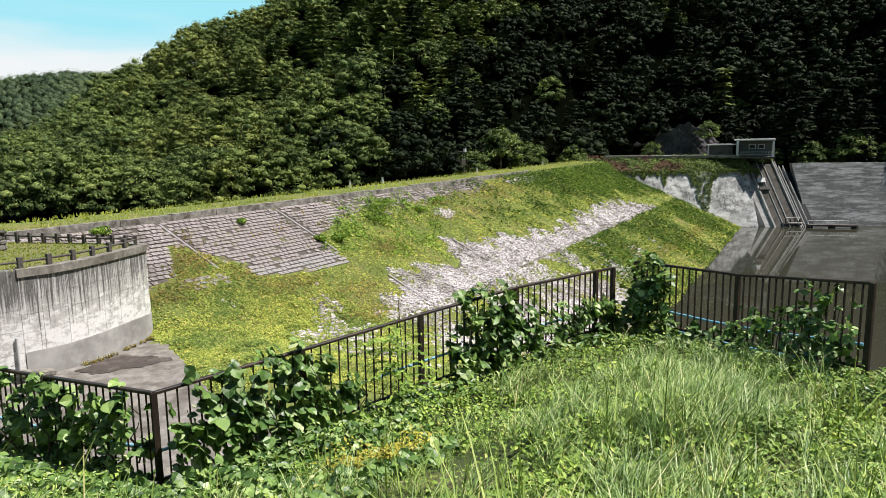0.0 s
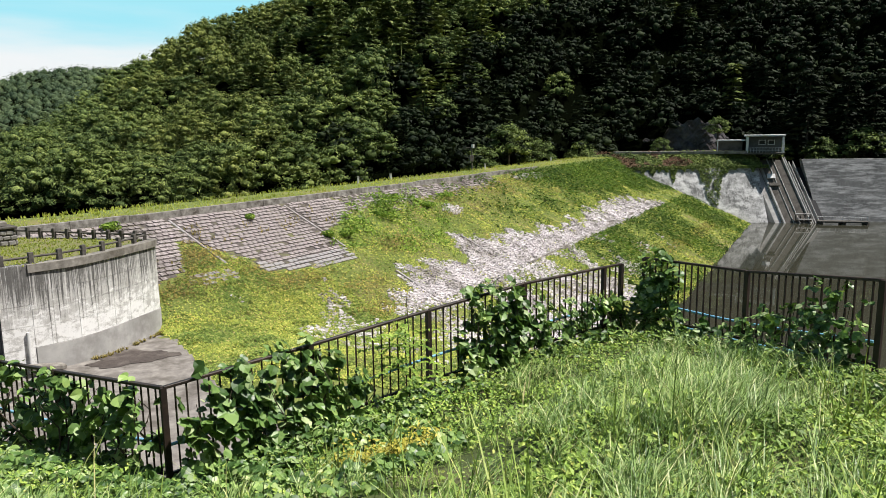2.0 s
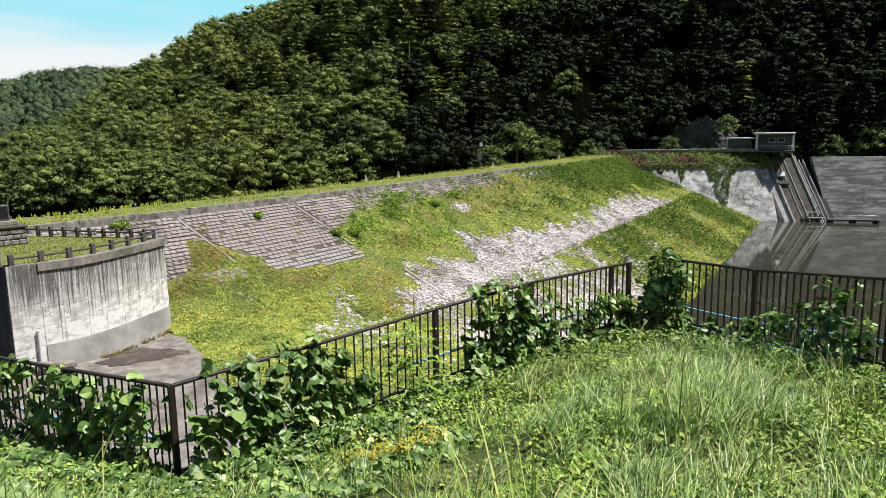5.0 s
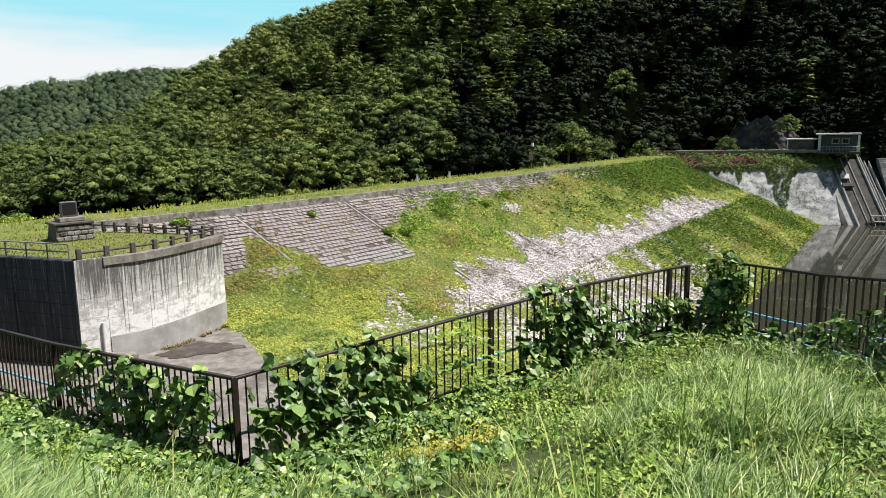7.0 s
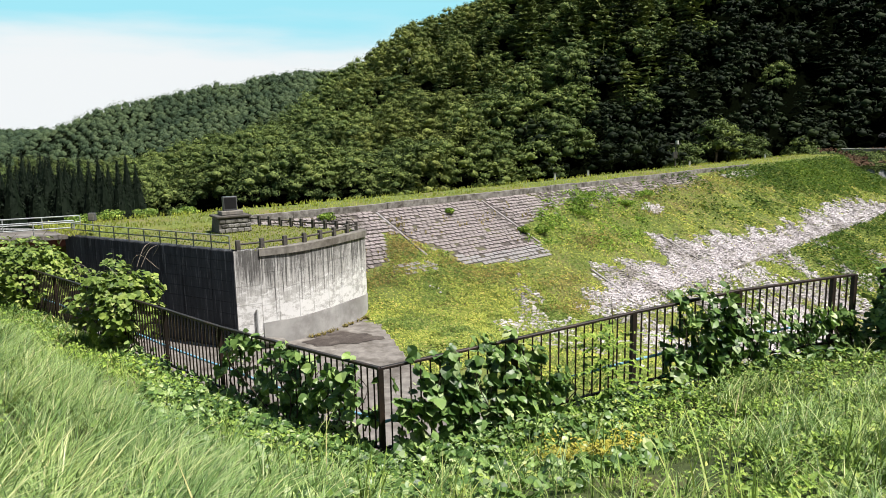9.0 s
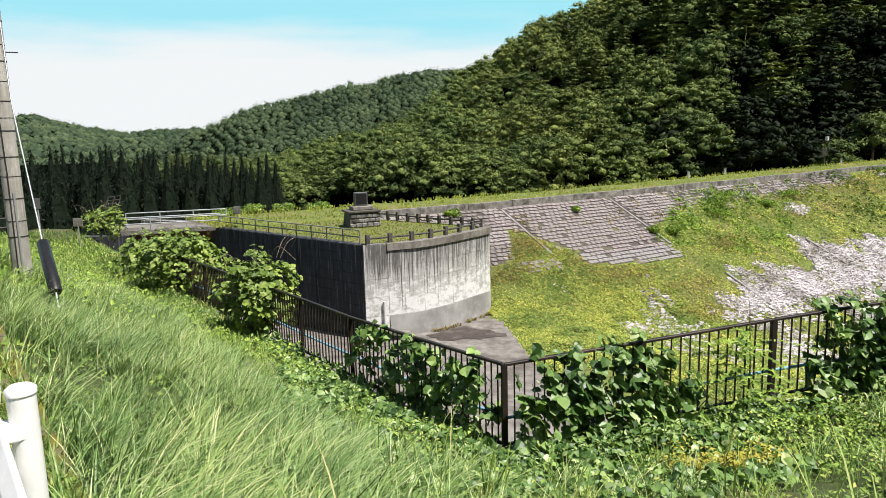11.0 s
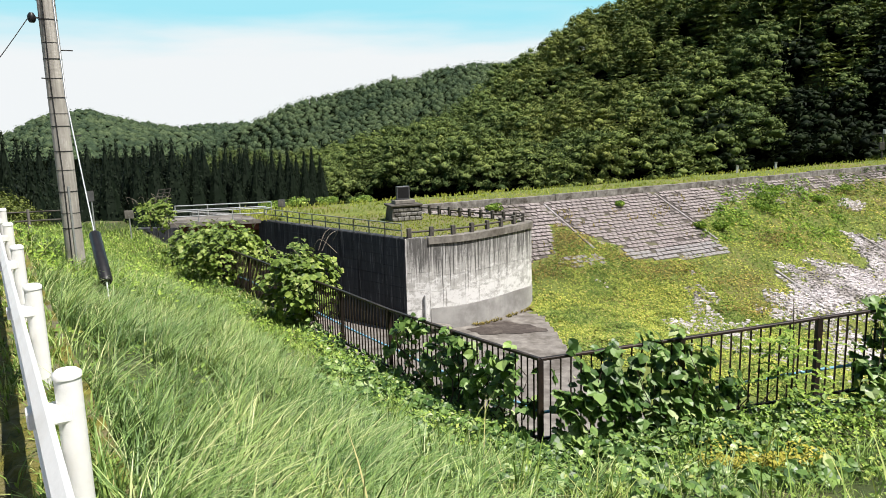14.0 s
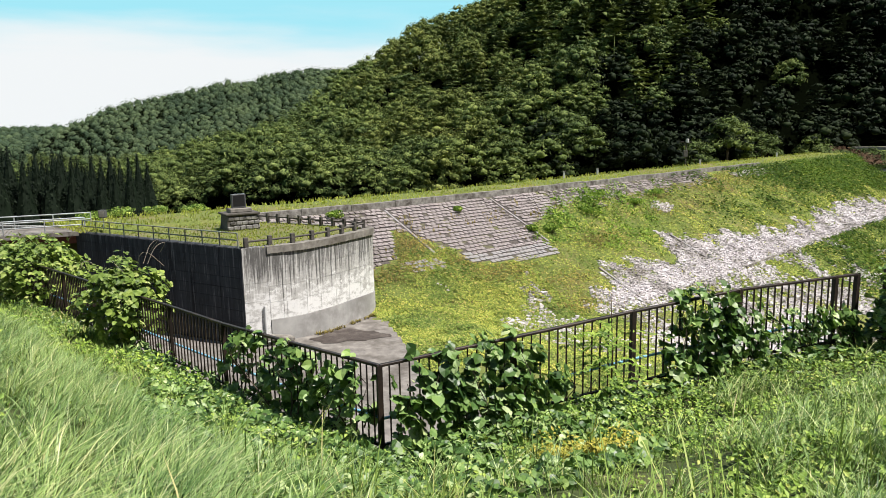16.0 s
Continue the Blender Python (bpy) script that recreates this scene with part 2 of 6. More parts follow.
    col = ramp_of(nt, noise_of(nt, co, 2.6, 7, 0.7), [(0.3, (0.36, 0.35, 0.335)), (0.7, (0.56, 0.55, 0.53))])

    def summed(a, c):
        q = nt.nodes.new("ShaderNodeMath")
        q.operation = "ADD"
        nt.links.new(a, q.inputs[0])
        nt.links.new(c, q.inputs[1])
        return q.outputs[0]

    lime = noise_of(nt, mapped(nt, (1.5, 1.5, 2.4)), 1.5, 8, 0.75)
    low = range_of(nt, z.outputs["Z"], -4.0, -5.6, -0.10, 0.09)
    col = mix_of(nt, range_of(nt, summed(lime, low), 0.50, 0.61, 0, 0.85), col, (0.80, 0.795, 0.785))
    drips = noise_of(nt, mapped(nt, (9.5, 9.5, 0.22)), 1.0, 7, 0.8)
    col = mix_of(nt, range_of(nt, summed(drips, upper), 0.52, 0.60, 0, 0.88), col, (0.060, 0.058, 0.056))
    smut = noise_of(nt, mapped(nt, (2.4, 2.4, 3.4)), 1.8, 7, 0.75)
    col = mix_of(nt, range_of(nt, summed(smut, upper), 0.55, 0.68, 0, 0.6), col, (0.16, 0.155, 0.148))
    runs = noise_of(nt, mapped(nt, (13.0, 13.0, 0.5)), 1.0, 6, 0.75)
    col = mix_of(nt, range_of(nt, runs, 0.56, 0.64, 0, 0.6), col, (0.80, 0.80, 0.79))
    nt.links.new(col, b.inputs["Base Color"])
    bump_of(nt, b, noise_of(nt, co, 14, 6, 0.7), 0.5)
    return m


M["formed"] = weathered("weathered formed concrete")
# The terrace's shaded left side: its shade is put into this dark bluish base.
M["formed_shaded"] = formed("streaked concrete darkened for shade", (0.046, 0.049, 0.056), (0.016, 0.017, 0.020), (0.21, 0.215, 0.225), 0.8, 1.0, (6.5, 6.5, 0.35), (0.55, 0.64, 0.65))
# Darker copy for the second wall: stains, and shade put into the base tone.
M["abutment_stained_dim"] = formed("stained, shade-darkened abutment concrete", (0.115, 0.118, 0.118), (0.04, 0.041, 0.042), (0.38, 0.385, 0.385), 0.45, 0.5, (0.45, 0.45, 3.0), (0.46, 0.62, 0.8))
M["pole"] = formed("pole concrete", (0.40, 0.38, 0.345), (0.17, 0.155, 0.135), (0.58, 0.56, 0.52), 0.7, 1.6, (1.5, 1.5, 0.6))
M["abutment"] = formed("abutment concrete", (0.27, 0.272, 0.27), (0.07, 0.07, 0.068), (0.62, 0.62, 0.615), 0.8, 0.5, (0.8, 0.8, 1.4), (0.45, 0.62, 0.85))


# ---------------------------------------------------------------- builders
def obj(name, mesh, material, parent=None):
    ob = new(name, mesh)
    if material and not mesh.materials:
        mesh.materials.append(material)
    ob.parent = parent
    return ob


def part(name, bm, material, parent=None, label=""):
    me = bpy.data.meshes.new(name)
    bm.to_mesh(me)
    bm.free()
    ob = obj(name, me, material, parent)
    if label:
        ob["label"] = label
    return ob


def thing(name, at, label, category, group="", kind=""):
    ob = new(name)
    ob.location = at
    ob.empty_display_size = 0.2
    return tagged(ob, label, category, group, kind)


def bulk(name, verts, faces, material, smooth=False):
    """One mesh from arrays: verts (n, 3), faces (m, 3 or 4)."""
    verts, faces = np.asarray(verts, float), np.asarray(faces, int)
    me = bpy.data.meshes.new(name)
    k = faces.shape[1]
    me.vertices.add(len(verts))
    me.vertices.foreach_set("co", verts.ravel())
    me.loops.add(faces.size)
    me.loops.foreach_set("vertex_index", faces.ravel())
    me.polygons.add(len(faces))
    me.polygons.foreach_set("loop_start", np.arange(0, faces.size, k))
    me.update(calc_edges=True)
    me.polygons.foreach_set("use_smooth", np.full(len(faces), smooth))
    if material:
        me.materials.append(material)
    return me


def add_box(bm, size, m=None, bevel=0.0):
    r = bmesh.ops.create_cube(bm, size=1)
    bmesh.ops.scale(bm, vec=size, verts=r["verts"])
    if bevel:
        e = list({e for v in r["verts"] for e in v.link_edges})
        out = bmesh.ops.bevel(bm, geom=e, offset=bevel, segments=1, affect="EDGES")
        vs = list({v for f in out["faces"] for v in f.verts} | {v for v in r["verts"] if v.is_valid})
    else:
        vs = r["verts"]
    if m is not None:
        bmesh.ops.transform(bm, matrix=m, verts=vs)
    return vs


def boxed(size, m=None, bevel=0.0):
    bm = bmesh.new()
    add_box(bm, size, m, bevel)
    return bm


def add_tube(bm, pts, r, n=8, caps=True):
    """A round bar along pts; r is one radius or one for each point."""
    pts = [Vector(p) for p in pts]
    rs = r if isinstance(r, (list, tuple)) else [r] * len(pts)
    rings = []
    for i, p in enumerate(pts):
        d = (pts[min(i + 1, len(pts) - 1)] - pts[max(i - 1, 0)]).normalized()
        up = Vector((0, 0, 1)) if abs(d.z) < 0.9 else Vector((1, 0, 0))
        a = d.cross(up).normalized()
        b = d.cross(a)
        rings.append([bm.verts.new(p + (a * math.cos(k * 2 * math.pi / n) + b * math.sin(k * 2 * math.pi / n)) * rs[i]) for k in range(n)])
    for u, w in zip(rings, rings[1:]):
        for k in range(n):
            f = bm.faces.new((u[k], u[(k + 1) % n], w[(k + 1) % n], w[k]))
            f.smooth = n > 5
    if caps:                                        # caps of their own, so that the sides keep their roundness
        bm.faces.new([bm.verts.new(v.co) for v in rings[0][::-1]])
        bm.faces.new([bm.verts.new(v.co) for v in rings[-1]])


def tube(pts, r, n=8):
    bm = bmesh.new()
    add_tube(bm, pts, r, n)
    bmesh.ops.recalc_face_normals(bm, faces=bm.faces)
    return bm


def grid_mesh(name, xs, ys, at, material, smooth=True):
    """A sheet over two parameters; at(u, v) gives arrays x, y, z."""
    u, v = np.meshgrid(xs, ys, indexing="ij")
    x, y, z = at(u, v)
    verts = np.stack([x.ravel(), y.ravel(), z.ravel()], 1)
    n, k = len(xs), len(ys)
    i = (np.arange(n - 1)[:, None] * k + np.arange(k - 1)[None]).ravel()
    faces = np.stack([i, i + k, i + k + 1, i + 1], 1)
    return bulk(name, verts, faces, material, smooth)


def lumps(x, y, size, seed=0.0):
    """Smooth irregular waves, about -1 to 1."""
    x, y = x / size + seed, y / size - seed * 0.7
    return (np.sin(x * 1.3 + 1.7 * np.sin(y * 0.9)) + np.sin(y * 1.7 + 1.3 * np.sin(x * 1.1 + 2)) + 0.5 * np.sin(x * 3.1 + y * 2.3 + 1) + 0.5 * np.sin(y * 3.7 - x * 2.9)) / 3

# ---------------------------------------------------------------- the lie of the land
WATER = -12.5
CREST = -2.6                                        # ground at the foot of the coping
DAM0 = np.array([-9.8, 35.2])
ES, EW = np.array([0.70, 0.714]), np.array([0.714, -0.70])   # along the crest, and down the upstream face
FENCE = [(-22.5, 29.6, -2.9), (-9.83, 17.0, -2.8), (-3.55, 10.8, -2.6), (-0.78, 8.06, -2.33), (2.55, 9.25, -2.05), (5.92, 10.45, -1.84),
         (6.75, 10.55, -1.8), (7.21, 8.56, -1.68), (7.27, 6.36, -1.38), (8.0, 2.0, -0.9), (16.0, -14.0, -0.3)]
RAIL_A, RAIL_Q = np.array([-0.73, 0.685]), np.array([0.685, 0.73])   # along the road, and across it towards the reservoir


FAR = 1.10                                          # the valley beyond the terrace is laid out on a grid this much larger
HUB = Vector((0.1, 0.0, 1.57))


def on_site(x, y):
    """Where a place of the valley's grid lies on the site."""
    return HUB.x + FAR * (x - HUB.x), HUB.y + FAR * (y - HUB.y)


def grid_z(z):
    """A height on the site, as the valley's grid has it."""
    return HUB.z + (z - HUB.z) / FAR


def bend(s):
    """The crest's line leans a little out of straight at its left end."""
    return 1.9 * (1 - np.exp(-np.maximum(s, -4) / 12))


def dam_xy(s, w):
    w = w + bend(s)
    return DAM0[0] + ES[0] * s + EW[0] * w, DAM0[1] + ES[1] * s + EW[1] * w


def dam_sw(x, y):
    dx, dy = x - DAM0[0], y - DAM0[1]
    s = dx * ES[0] + dy * ES[1]
    return s, dx * EW[0] + dy * EW[1] - bend(s)


def smax(a, b, k):
    h = np.clip(0.5 + 0.5 * (a - b) / k, 0, 1)
    return b + (a - b) * h + k * h * (1 - h)


def apron_z(x):
    return -7.16 - 0.025 * np.clip(x + 8.0, 0, 12) + 0.03 * np.clip(x + 8.0, -12, 0)


def face_z(s, w):
    """The upstream face and the basin floor below it."""
    plane = CREST - 0.5 * w
    floor = -7.0 - 0.2 * np.clip(s - 5, -2, 60) - 0.02 * w
    z = smax(plane, floor, 1.2)
    x, y = on_site(*dam_xy(s, w))                   # it runs out level with the apron at the terrace's foot
    e = x + 1.60 + (y - 26.2) * 0.31
    u = np.clip(e / 2.4, 0, 1)
    v = np.clip((y - 34.0) / 2.0, 0, 1)
    u = u * u * (3 - 2 * u)
    u = u + (1 - u) * v * v * (3 - 2 * v)
    z = z * u + np.minimum(z, grid_z(apron_z(x) + 0.02)) * (1 - u)
    return z + 0.10 * lumps(s, w, 2.2) * np.clip(w / 3, 0, 1) * np.clip((s - 16) / 8, 0.1, 1)


def fence_near(x, y):
    """Signed distance from the fence line (positive on the bank's side) and the bank's height there."""
    best = np.full(np.shape(x), 1e9)
    side, zf, weight = np.zeros(np.shape(x)), np.zeros(np.shape(x)), np.zeros(np.shape(x))
    for (x0, y0, z0), (x1, y1, z1) in zip(FENCE, FENCE[1:]):
        dx, dy = x1 - x0, y1 - y0
        t = np.clip(((x - x0) * dx + (y - y0) * dy) / (dx * dx + dy * dy), 0, 1)
        d = np.hypot(x - x0 - t * dx, y - y0 - t * dy)
        near = d < best - 1e-9
        best = np.where(near, d, best)
        side = np.where(near, -np.sign(dx * (y - y0) - dy * (x - x0)), side)
        k = 1.0 / (d + 0.05) ** 5                   # nearer runs count for more, so that the heights blend
        zf, weight = zf + k * (z0 + (z1 - z0) * t), weight + k
    return best * side, zf / weight


def bank_z(x, y):
    """The grassed bank from the road's edge down to the fence."""
    d, zf = fence_near(x, y)
    q = x * RAIL_Q[0] + y * RAIL_Q[1]
    a = x * RAIL_A[0] + y * RAIL_A[1]
    zr = -0.06 - 0.107 * np.clip(a - 15, 0, 30)
    u = np.clip((q - 0.3) / (np.clip(q - 0.3, 0.01, None) + np.clip(d, 0, None) + 0.01), 0, 1)
    u = u ** 0.85
    z = zr + (np.minimum(zf, zr) - zr) * u
    z = z - 0.24 * np.exp(-((d - 1.5) / 0.85) ** 2) * np.clip((q - 2.0) / 1.5, 0, 1)     # a shallow dip before the fence
    z = z - 0.05 * np.exp(-(d / 1.3) ** 2) * np.clip((x + 5) / 2, 0, 1) * np.clip((2.5 - x) / 2, 0, 1)
    return z + 0.05 * lumps(x, y, 0.7) * np.clip(q, 0, 1) * np.clip(d + 0.4, 0, 1)


def hill_z(x, y):
    """Hills behind the dam and round the valley, and an added slope behind the road."""
    r, az = np.hypot(x, y), np.degrees(np.arctan2(x, y))
    # the near hill across the valley: its foot and its top by direction
    foot = np.interp(az, [-60, -30, -12, 0, 15, 30, 45, 60, 90], [130, 120, 100, 92, 96, 124, 135, 135, 130])
    rise = np.interp(az, [-60, -36, -25, -12, -6, 0, 6, 14, 30, 50, 90], [0.0, 0.02, 0.06, 0.14, 0.22, 0.34, 0.46, 0.62, 0.82, 0.92, 0.8])
    top = np.interp(az, [-60, -36, -25, -21, -12, -7, -4, 0, 2.5, 8, 20, 50, 90], [-13, -13, -12, -10, -1, 10.5, 16, 22, 27, 48, 90, 120, 110])
    d = np.clip(r - foot, 0, None)
    near = np.minimum(-9 - np.clip(foot - r, 0, 14) * 0.6 + d * rise * 1.25 + d * d * 0.0006, top + 0 * d) - np.clip(r - 420, 0, None) * 0.2
    near = near + 2.2 * lumps(x, y, 22) * np.clip(d / 30, 0, 1)
    brow = np.interp(az, [-14, -9.2, -7.2, -5.3, -4, -1.9, 0.1, 2.2, 3.5, 8], [4.6, 4.8, 5.4, 6.4, 7.3, 8.5, 9.3, 9.9, 10.3, 14])
    near = np.where((az > -16) & (az < 8), np.minimum(near, 1.6 + r * np.tan(np.radians(brow)) - 8.2), near)
    # the second ridge
    t2 = np.interp(az, [-60, -34, -27.4, -25.8, -23.4, -19.3, -17.1, -15.5, -14.3, -10.8, -4, 10, 30], [-20, -14, 11, 18, 22.5, 29.5, 34.5, 33, 38, 41.5, 40, 0, -20])
    mid = t2 - np.abs(r - 470) * 0.22
    # the third, far one
    t3 = np.interp(az, [-75, -50, -46, -45.1, -42.5, -40.1, -38.4, -37.3, -34.1, -31.7, -27, -10], [-10, -4, 2, 7, 31, 38, 29, 23, 12, 15, 15, -20])
    far = t3 - np.abs(r - 1050) * 0.16
    # an unseen slope behind the road, added to block light from the low sky
    behind = -0.6 + np.clip(r - 14, 0, 70) * 0.75 * np.clip((np.abs(az) - 108) / 25, 0, 1) - 40 * (np.abs(az) < 108)
    base = np.full(np.shape(x), -15.0)
    return np.maximum.reduce([base, near, mid, far, behind])


def ground_z(x, y):
    s, w = dam_sw(x, y)
    r = np.hypot(x, y)
    z = hill_z(x, y)
    d, zf = fence_near(x, y)
    onbank = np.clip((d + 0.6) / 0.5, 0, 1) * np.clip((44 - r) / 10, 0, 1)
    z = np.where(onbank > 0, np.maximum(z, -14) * (1 - onbank) + onbank * (-0.9 + np.minimum(bank_z(x, y), 0)), z)
    return z


az_list = np.radians(np.concatenate([np.arange(-180, -60, 4.0), np.arange(-60, 66, 0.6), np.arange(66, 181, 4.0)]))
r_list = np.concatenate([np.linspace(0.5, 30, 30), np.geomspace(32, 600, 90), np.geomspace(620, 4500, 30)])
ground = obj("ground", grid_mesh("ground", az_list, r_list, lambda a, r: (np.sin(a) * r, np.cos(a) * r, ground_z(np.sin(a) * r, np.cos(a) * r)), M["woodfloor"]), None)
tagged(ground, "shaded shade-blackened forest floor of the valley and its hills", "ground", kind="structure")

# the bank on which the fence stands
xs, ys = np.arange(-30, 17, 0.3), np.arange(-12, 36, 0.3)


def bank_sheet(x, y):
    d, zf = fence_near(x, y)
    q = x * RAIL_Q[0] + y * RAIL_Q[1]
    z = bank_z(x, y)
    z = np.where(d < -0.35, z - np.clip((-d - 0.35) / 0.3, 0, 1) * 12, z)
    a = x * RAIL_A[0] + y * RAIL_A[1]
    return x, y, np.where(q < 0.05, -0.4 - 0.107 * np.clip(a - 15, 0, 30), z)


bank = obj("bank", grid_mesh("bank", xs, ys, bank_sheet, M["soil"]), None)
tagged(bank, "overgrown grassy earth bank below the road", "bank", kind="structure")

# the dam
s_list = np.concatenate([np.arange(-40, -8, 0.8), np.arange(-8, 16, 0.35), np.arange(16, 110, 0.8)])
w_list = np.concatenate([np.arange(-26, -5, 1.5), np.arange(-5, -0.4, 0.5), [-0.12, -0.02], np.arange(0.3, 34, 0.5)])


def dam_sheet(s, w):
    x, y = dam_xy(s, w)
    z = np.where(w > -0.05, face_z(s, np.maximum(w, 0)), CREST + 0.12 - 0.45 * np.clip(-w - 5.5, 0, None) + 0.05 * lumps(x, y, 1.5))
    # the spillway channel runs along the terrace's left wall
    gx, gy = x, y                                   # kept on the grid
    x, y = on_site(x, y)
    z = np.where((y - 34.55) < (x + 18.7) * -0.60 + 0.3, np.minimum(z, grid_z(-7.6)), z)
    z = np.where((x < -1.65 - (y - 26.2) * 0.30) & (y < 33.8), np.minimum(z, grid_z(apron_z(x) - 0.06)), z)
    d, zf = fence_near(x, y)
    z = np.where(d > -2.2, np.minimum(z, grid_z(-7.6)), z)
    return gx, gy, z


M["face"] = plain("low herbs on earth", (0.065, 0.090, 0.022), (0.20, 0.235, 0.055), 11, 0.95, bump=1.0, big=0.22, bigc=(0.20, 0.17, 0.07))
dam = obj("dam_embankment", grid_mesh("dam_embankment", s_list, w_list, dam_sheet, M["face"]), None)
tagged(dam, "sloping earth dam overgrown with low yellow-green herbs", "dam", kind="structure")

# the reservoir
m, nt, b = start("murky water", 0.04, 0, 0.5)
b.inputs["Base Color"].default_value = (0.040, 0.040, 0.028, 1)
bump_of(nt, b, noise_of(nt, mapped(nt, (1, 1, 1)), 0.5, 3), 0.01, 0.02)
M["water"] = m
wm = grid_mesh("water", np.linspace(0, 200, 12), np.linspace(-60, 120, 12), lambda u, v: (u + 12, v, np.full(u.shape, WATER)), m)
tagged(obj("water", wm, None), "still murky brown reservoir water", "water", kind="structure")

# ---------------------------------------------------------------- terrace, coping, abutment
def smooth_line(pts, n=6):
    """A smooth line through the points."""
    p = [Vector(q) for q in pts]
    p = [2 * p[0] - p[1]] + p + [2 * p[-1] - p[-2]]
    out = []
    for a, b, c, d in zip(p, p[1:], p[2:], p[3:]):
        for k in range(n):
            t = k / n
            out.append(0.5 * (2 * b + (c - a) * t + (2 * a - 5 * b + 4 * c - d) * t * t + (3 * b - a - 3 * c + d) * t ** 3))
    return out + [p[-2]]


def wall_strip(line, z0, z1, thick, outward=1):
    """An upright wall along a plan line, thick to its inner side."""
    bm = bmesh.new()
    pts = [Vector((p[0], p[1])) for p in line]
    cols = []
    for i, p in enumerate(pts):
        d = (pts[min(i + 1, len(pts) - 1)] - pts[max(i - 1, 0)]).normalized()
        n = Vector((-d.y, d.x)) * outward
        q = p + n * thick
        cols.append([bm.verts.new((*c, z)) for c, z in ((p, z0), (p, z1), (q, z1), (q, z0))])
    for a, b in zip(cols, cols[1:]):
        for k in range(4):
            bm.faces.new((a[k], a[(k + 1) % 4], b[(k + 1) % 4], b[k]))
    bm.faces.new(cols[0][::-1])
    bm.faces.new(cols[-1])
    bmesh.ops.recalc_face_normals(bm, faces=bm.faces)
    return bm


TOP = -3.03
BASE = -8.2
C0 = (-8.62, 28.5)
C1 = (-7.70, 29.02)                                 # where the rounded end begins
ROUND = [C1, (-6.42, 29.95), (-5.45, 31.22), (-4.62, 32.7), (-4.06, 33.75), (-3.90, 34.3), (-4.3, 34.85), (-7.9, 36.75), (-10.7, 38.0)]
CURVE = smooth_line(ROUND, 6)
LEFT = [(-18.7, 34.55), C0]
terrace = tagged(new("terrace"), "weathered concrete terrace with a rounded end and a grassed top", "terrace", kind="structure")
part("wall", wall_strip(LEFT, BASE, TOP, 0.4), M["formed_shaded"], terrace)
part("wall", wall_strip([C0, C1], BASE, TOP, 0.4), M["formed"], terrace)
part("wall", wall_strip(CURVE, BASE, TOP - 0.3, 0.4), M["formed"], terrace)
part("lip", wall_strip(smooth_line([(C1[0] + 0.03, C1[1] - 0.09)] + [(x + 0.07, y - 0.07) for x, y in ROUND[1:5]] + [(-3.81, 34.3), (-4.24, 34.93), (-7.86, 36.84), (-10.7, 38.1)], 6), TOP - 0.30, TOP, 0.50), M["coping"], terrace)
part("plinth", wall_strip([(p[0] + 0.045, p[1] - 0.05) for p in CURVE[:34]], BASE, -6.22, 0.3), M["plinth"], terrace)
bm = bmesh.new()
ring = [(-18.7, 34.9), (-8.75, 28.9), (-7.8, 29.35)] + [(p[0] - 0.15, p[1] + 0.12) for p in CURVE[2:]] + [(-13, 38.6), (-19.4, 37.6)]
bm.faces.new([bm.verts.new((x, y, TOP - 0.04)) for x, y in ring])
r = bmesh.ops.extrude_face_region(bm, geom=list(bm.faces))
bmesh.ops.translate(bm, vec=(0, 0, -0.5), verts=[v for v in r["geom"] if isinstance(v, bmesh.types.BMVert)])
bmesh.ops.recalc_face_normals(bm, faces=bm.faces)
part("turf", bm, plain("terrace turf", (0.085, 0.105, 0.03), (0.18, 0.19, 0.06), 5, 0.95, bump=0.8, big=0.9, bigc=(0.17, 0.145, 0.075)), terrace, "short dry grass on the terrace")

# form panels on the terrace walls
def panels(line, rows, step, material):
    """Shallow panels with open joints on a wall line, each a piece of its own."""
    pts = [Vector((p[0], p[1])) for p in line]
    run = [0.0]
    for p, q in zip(pts, pts[1:]):
        run.append(run[-1] + (q - p).length)

    def at(t):
        i = max(0, min(len(pts) - 2, int(np.searchsorted(run, t)) - 1))
        return pts[i].lerp(pts[i + 1], (t - run[i]) / (run[i + 1] - run[i]))

    t = 0.0
    while t < run[-1] - 0.2:
        t1 = min(t + step * random.uniform(0.85, 1.15), run[-1])
        p, q = at(t + 0.006), at(t1 - 0.006)
        n = Vector((q.y - p.y, p.x - q.x)).normalized()
        for z0, z1 in zip(rows, rows[1:]):
            lift = 0.022 + random.uniform(0, 0.012)
            part("panel", wall_strip([p + n * lift, p.lerp(q, 0.5) * 0.5 + at((t + t1) / 2) * 0.5 + n * lift, q + n * lift], z0 + 0.006, z1 - 0.006, 0.05), material, terrace)
        t = t1


panels(LEFT, (-7.2, -6.7, -6.2, -5.7, -5.2, -4.75, -4.3, -3.85, -3.45, TOP - 0.02), 1.7, M["formed_shaded"])
panels([C0, C1], (-7.3, -6.2, -5.35, -4.55, TOP - 0.02), 1.2, M["formed"])
panels(CURVE[:33], (-6.21, -5.45, -4.75, -4.05, TOP - 0.31), 0.86, M["formed"])
part("downpipe", tube([(-7.86, 28.80, -5.55), (-7.86, 28.80, -6.9)], 0.06, 8), M["white_paint"], terrace, "short white downpipe")
part("sill", boxed((1.3, 0.5, 0.18), Matrix.Translation((-7.35, 28.75, -6.92)) @ Matrix.Rotation(radians(33), 4, "Z") @ Matrix.Rotation(radians(11), 4, "Y"), 0.03), M["coping"], terrace, "pale concrete sill")

# apron at the foot of the terrace, falling away to both sides
def apron_sheet(x, y):
    z = apron_z(x) - 0.02
    inside = x < -1.1 - (y - 26.2) * 0.30
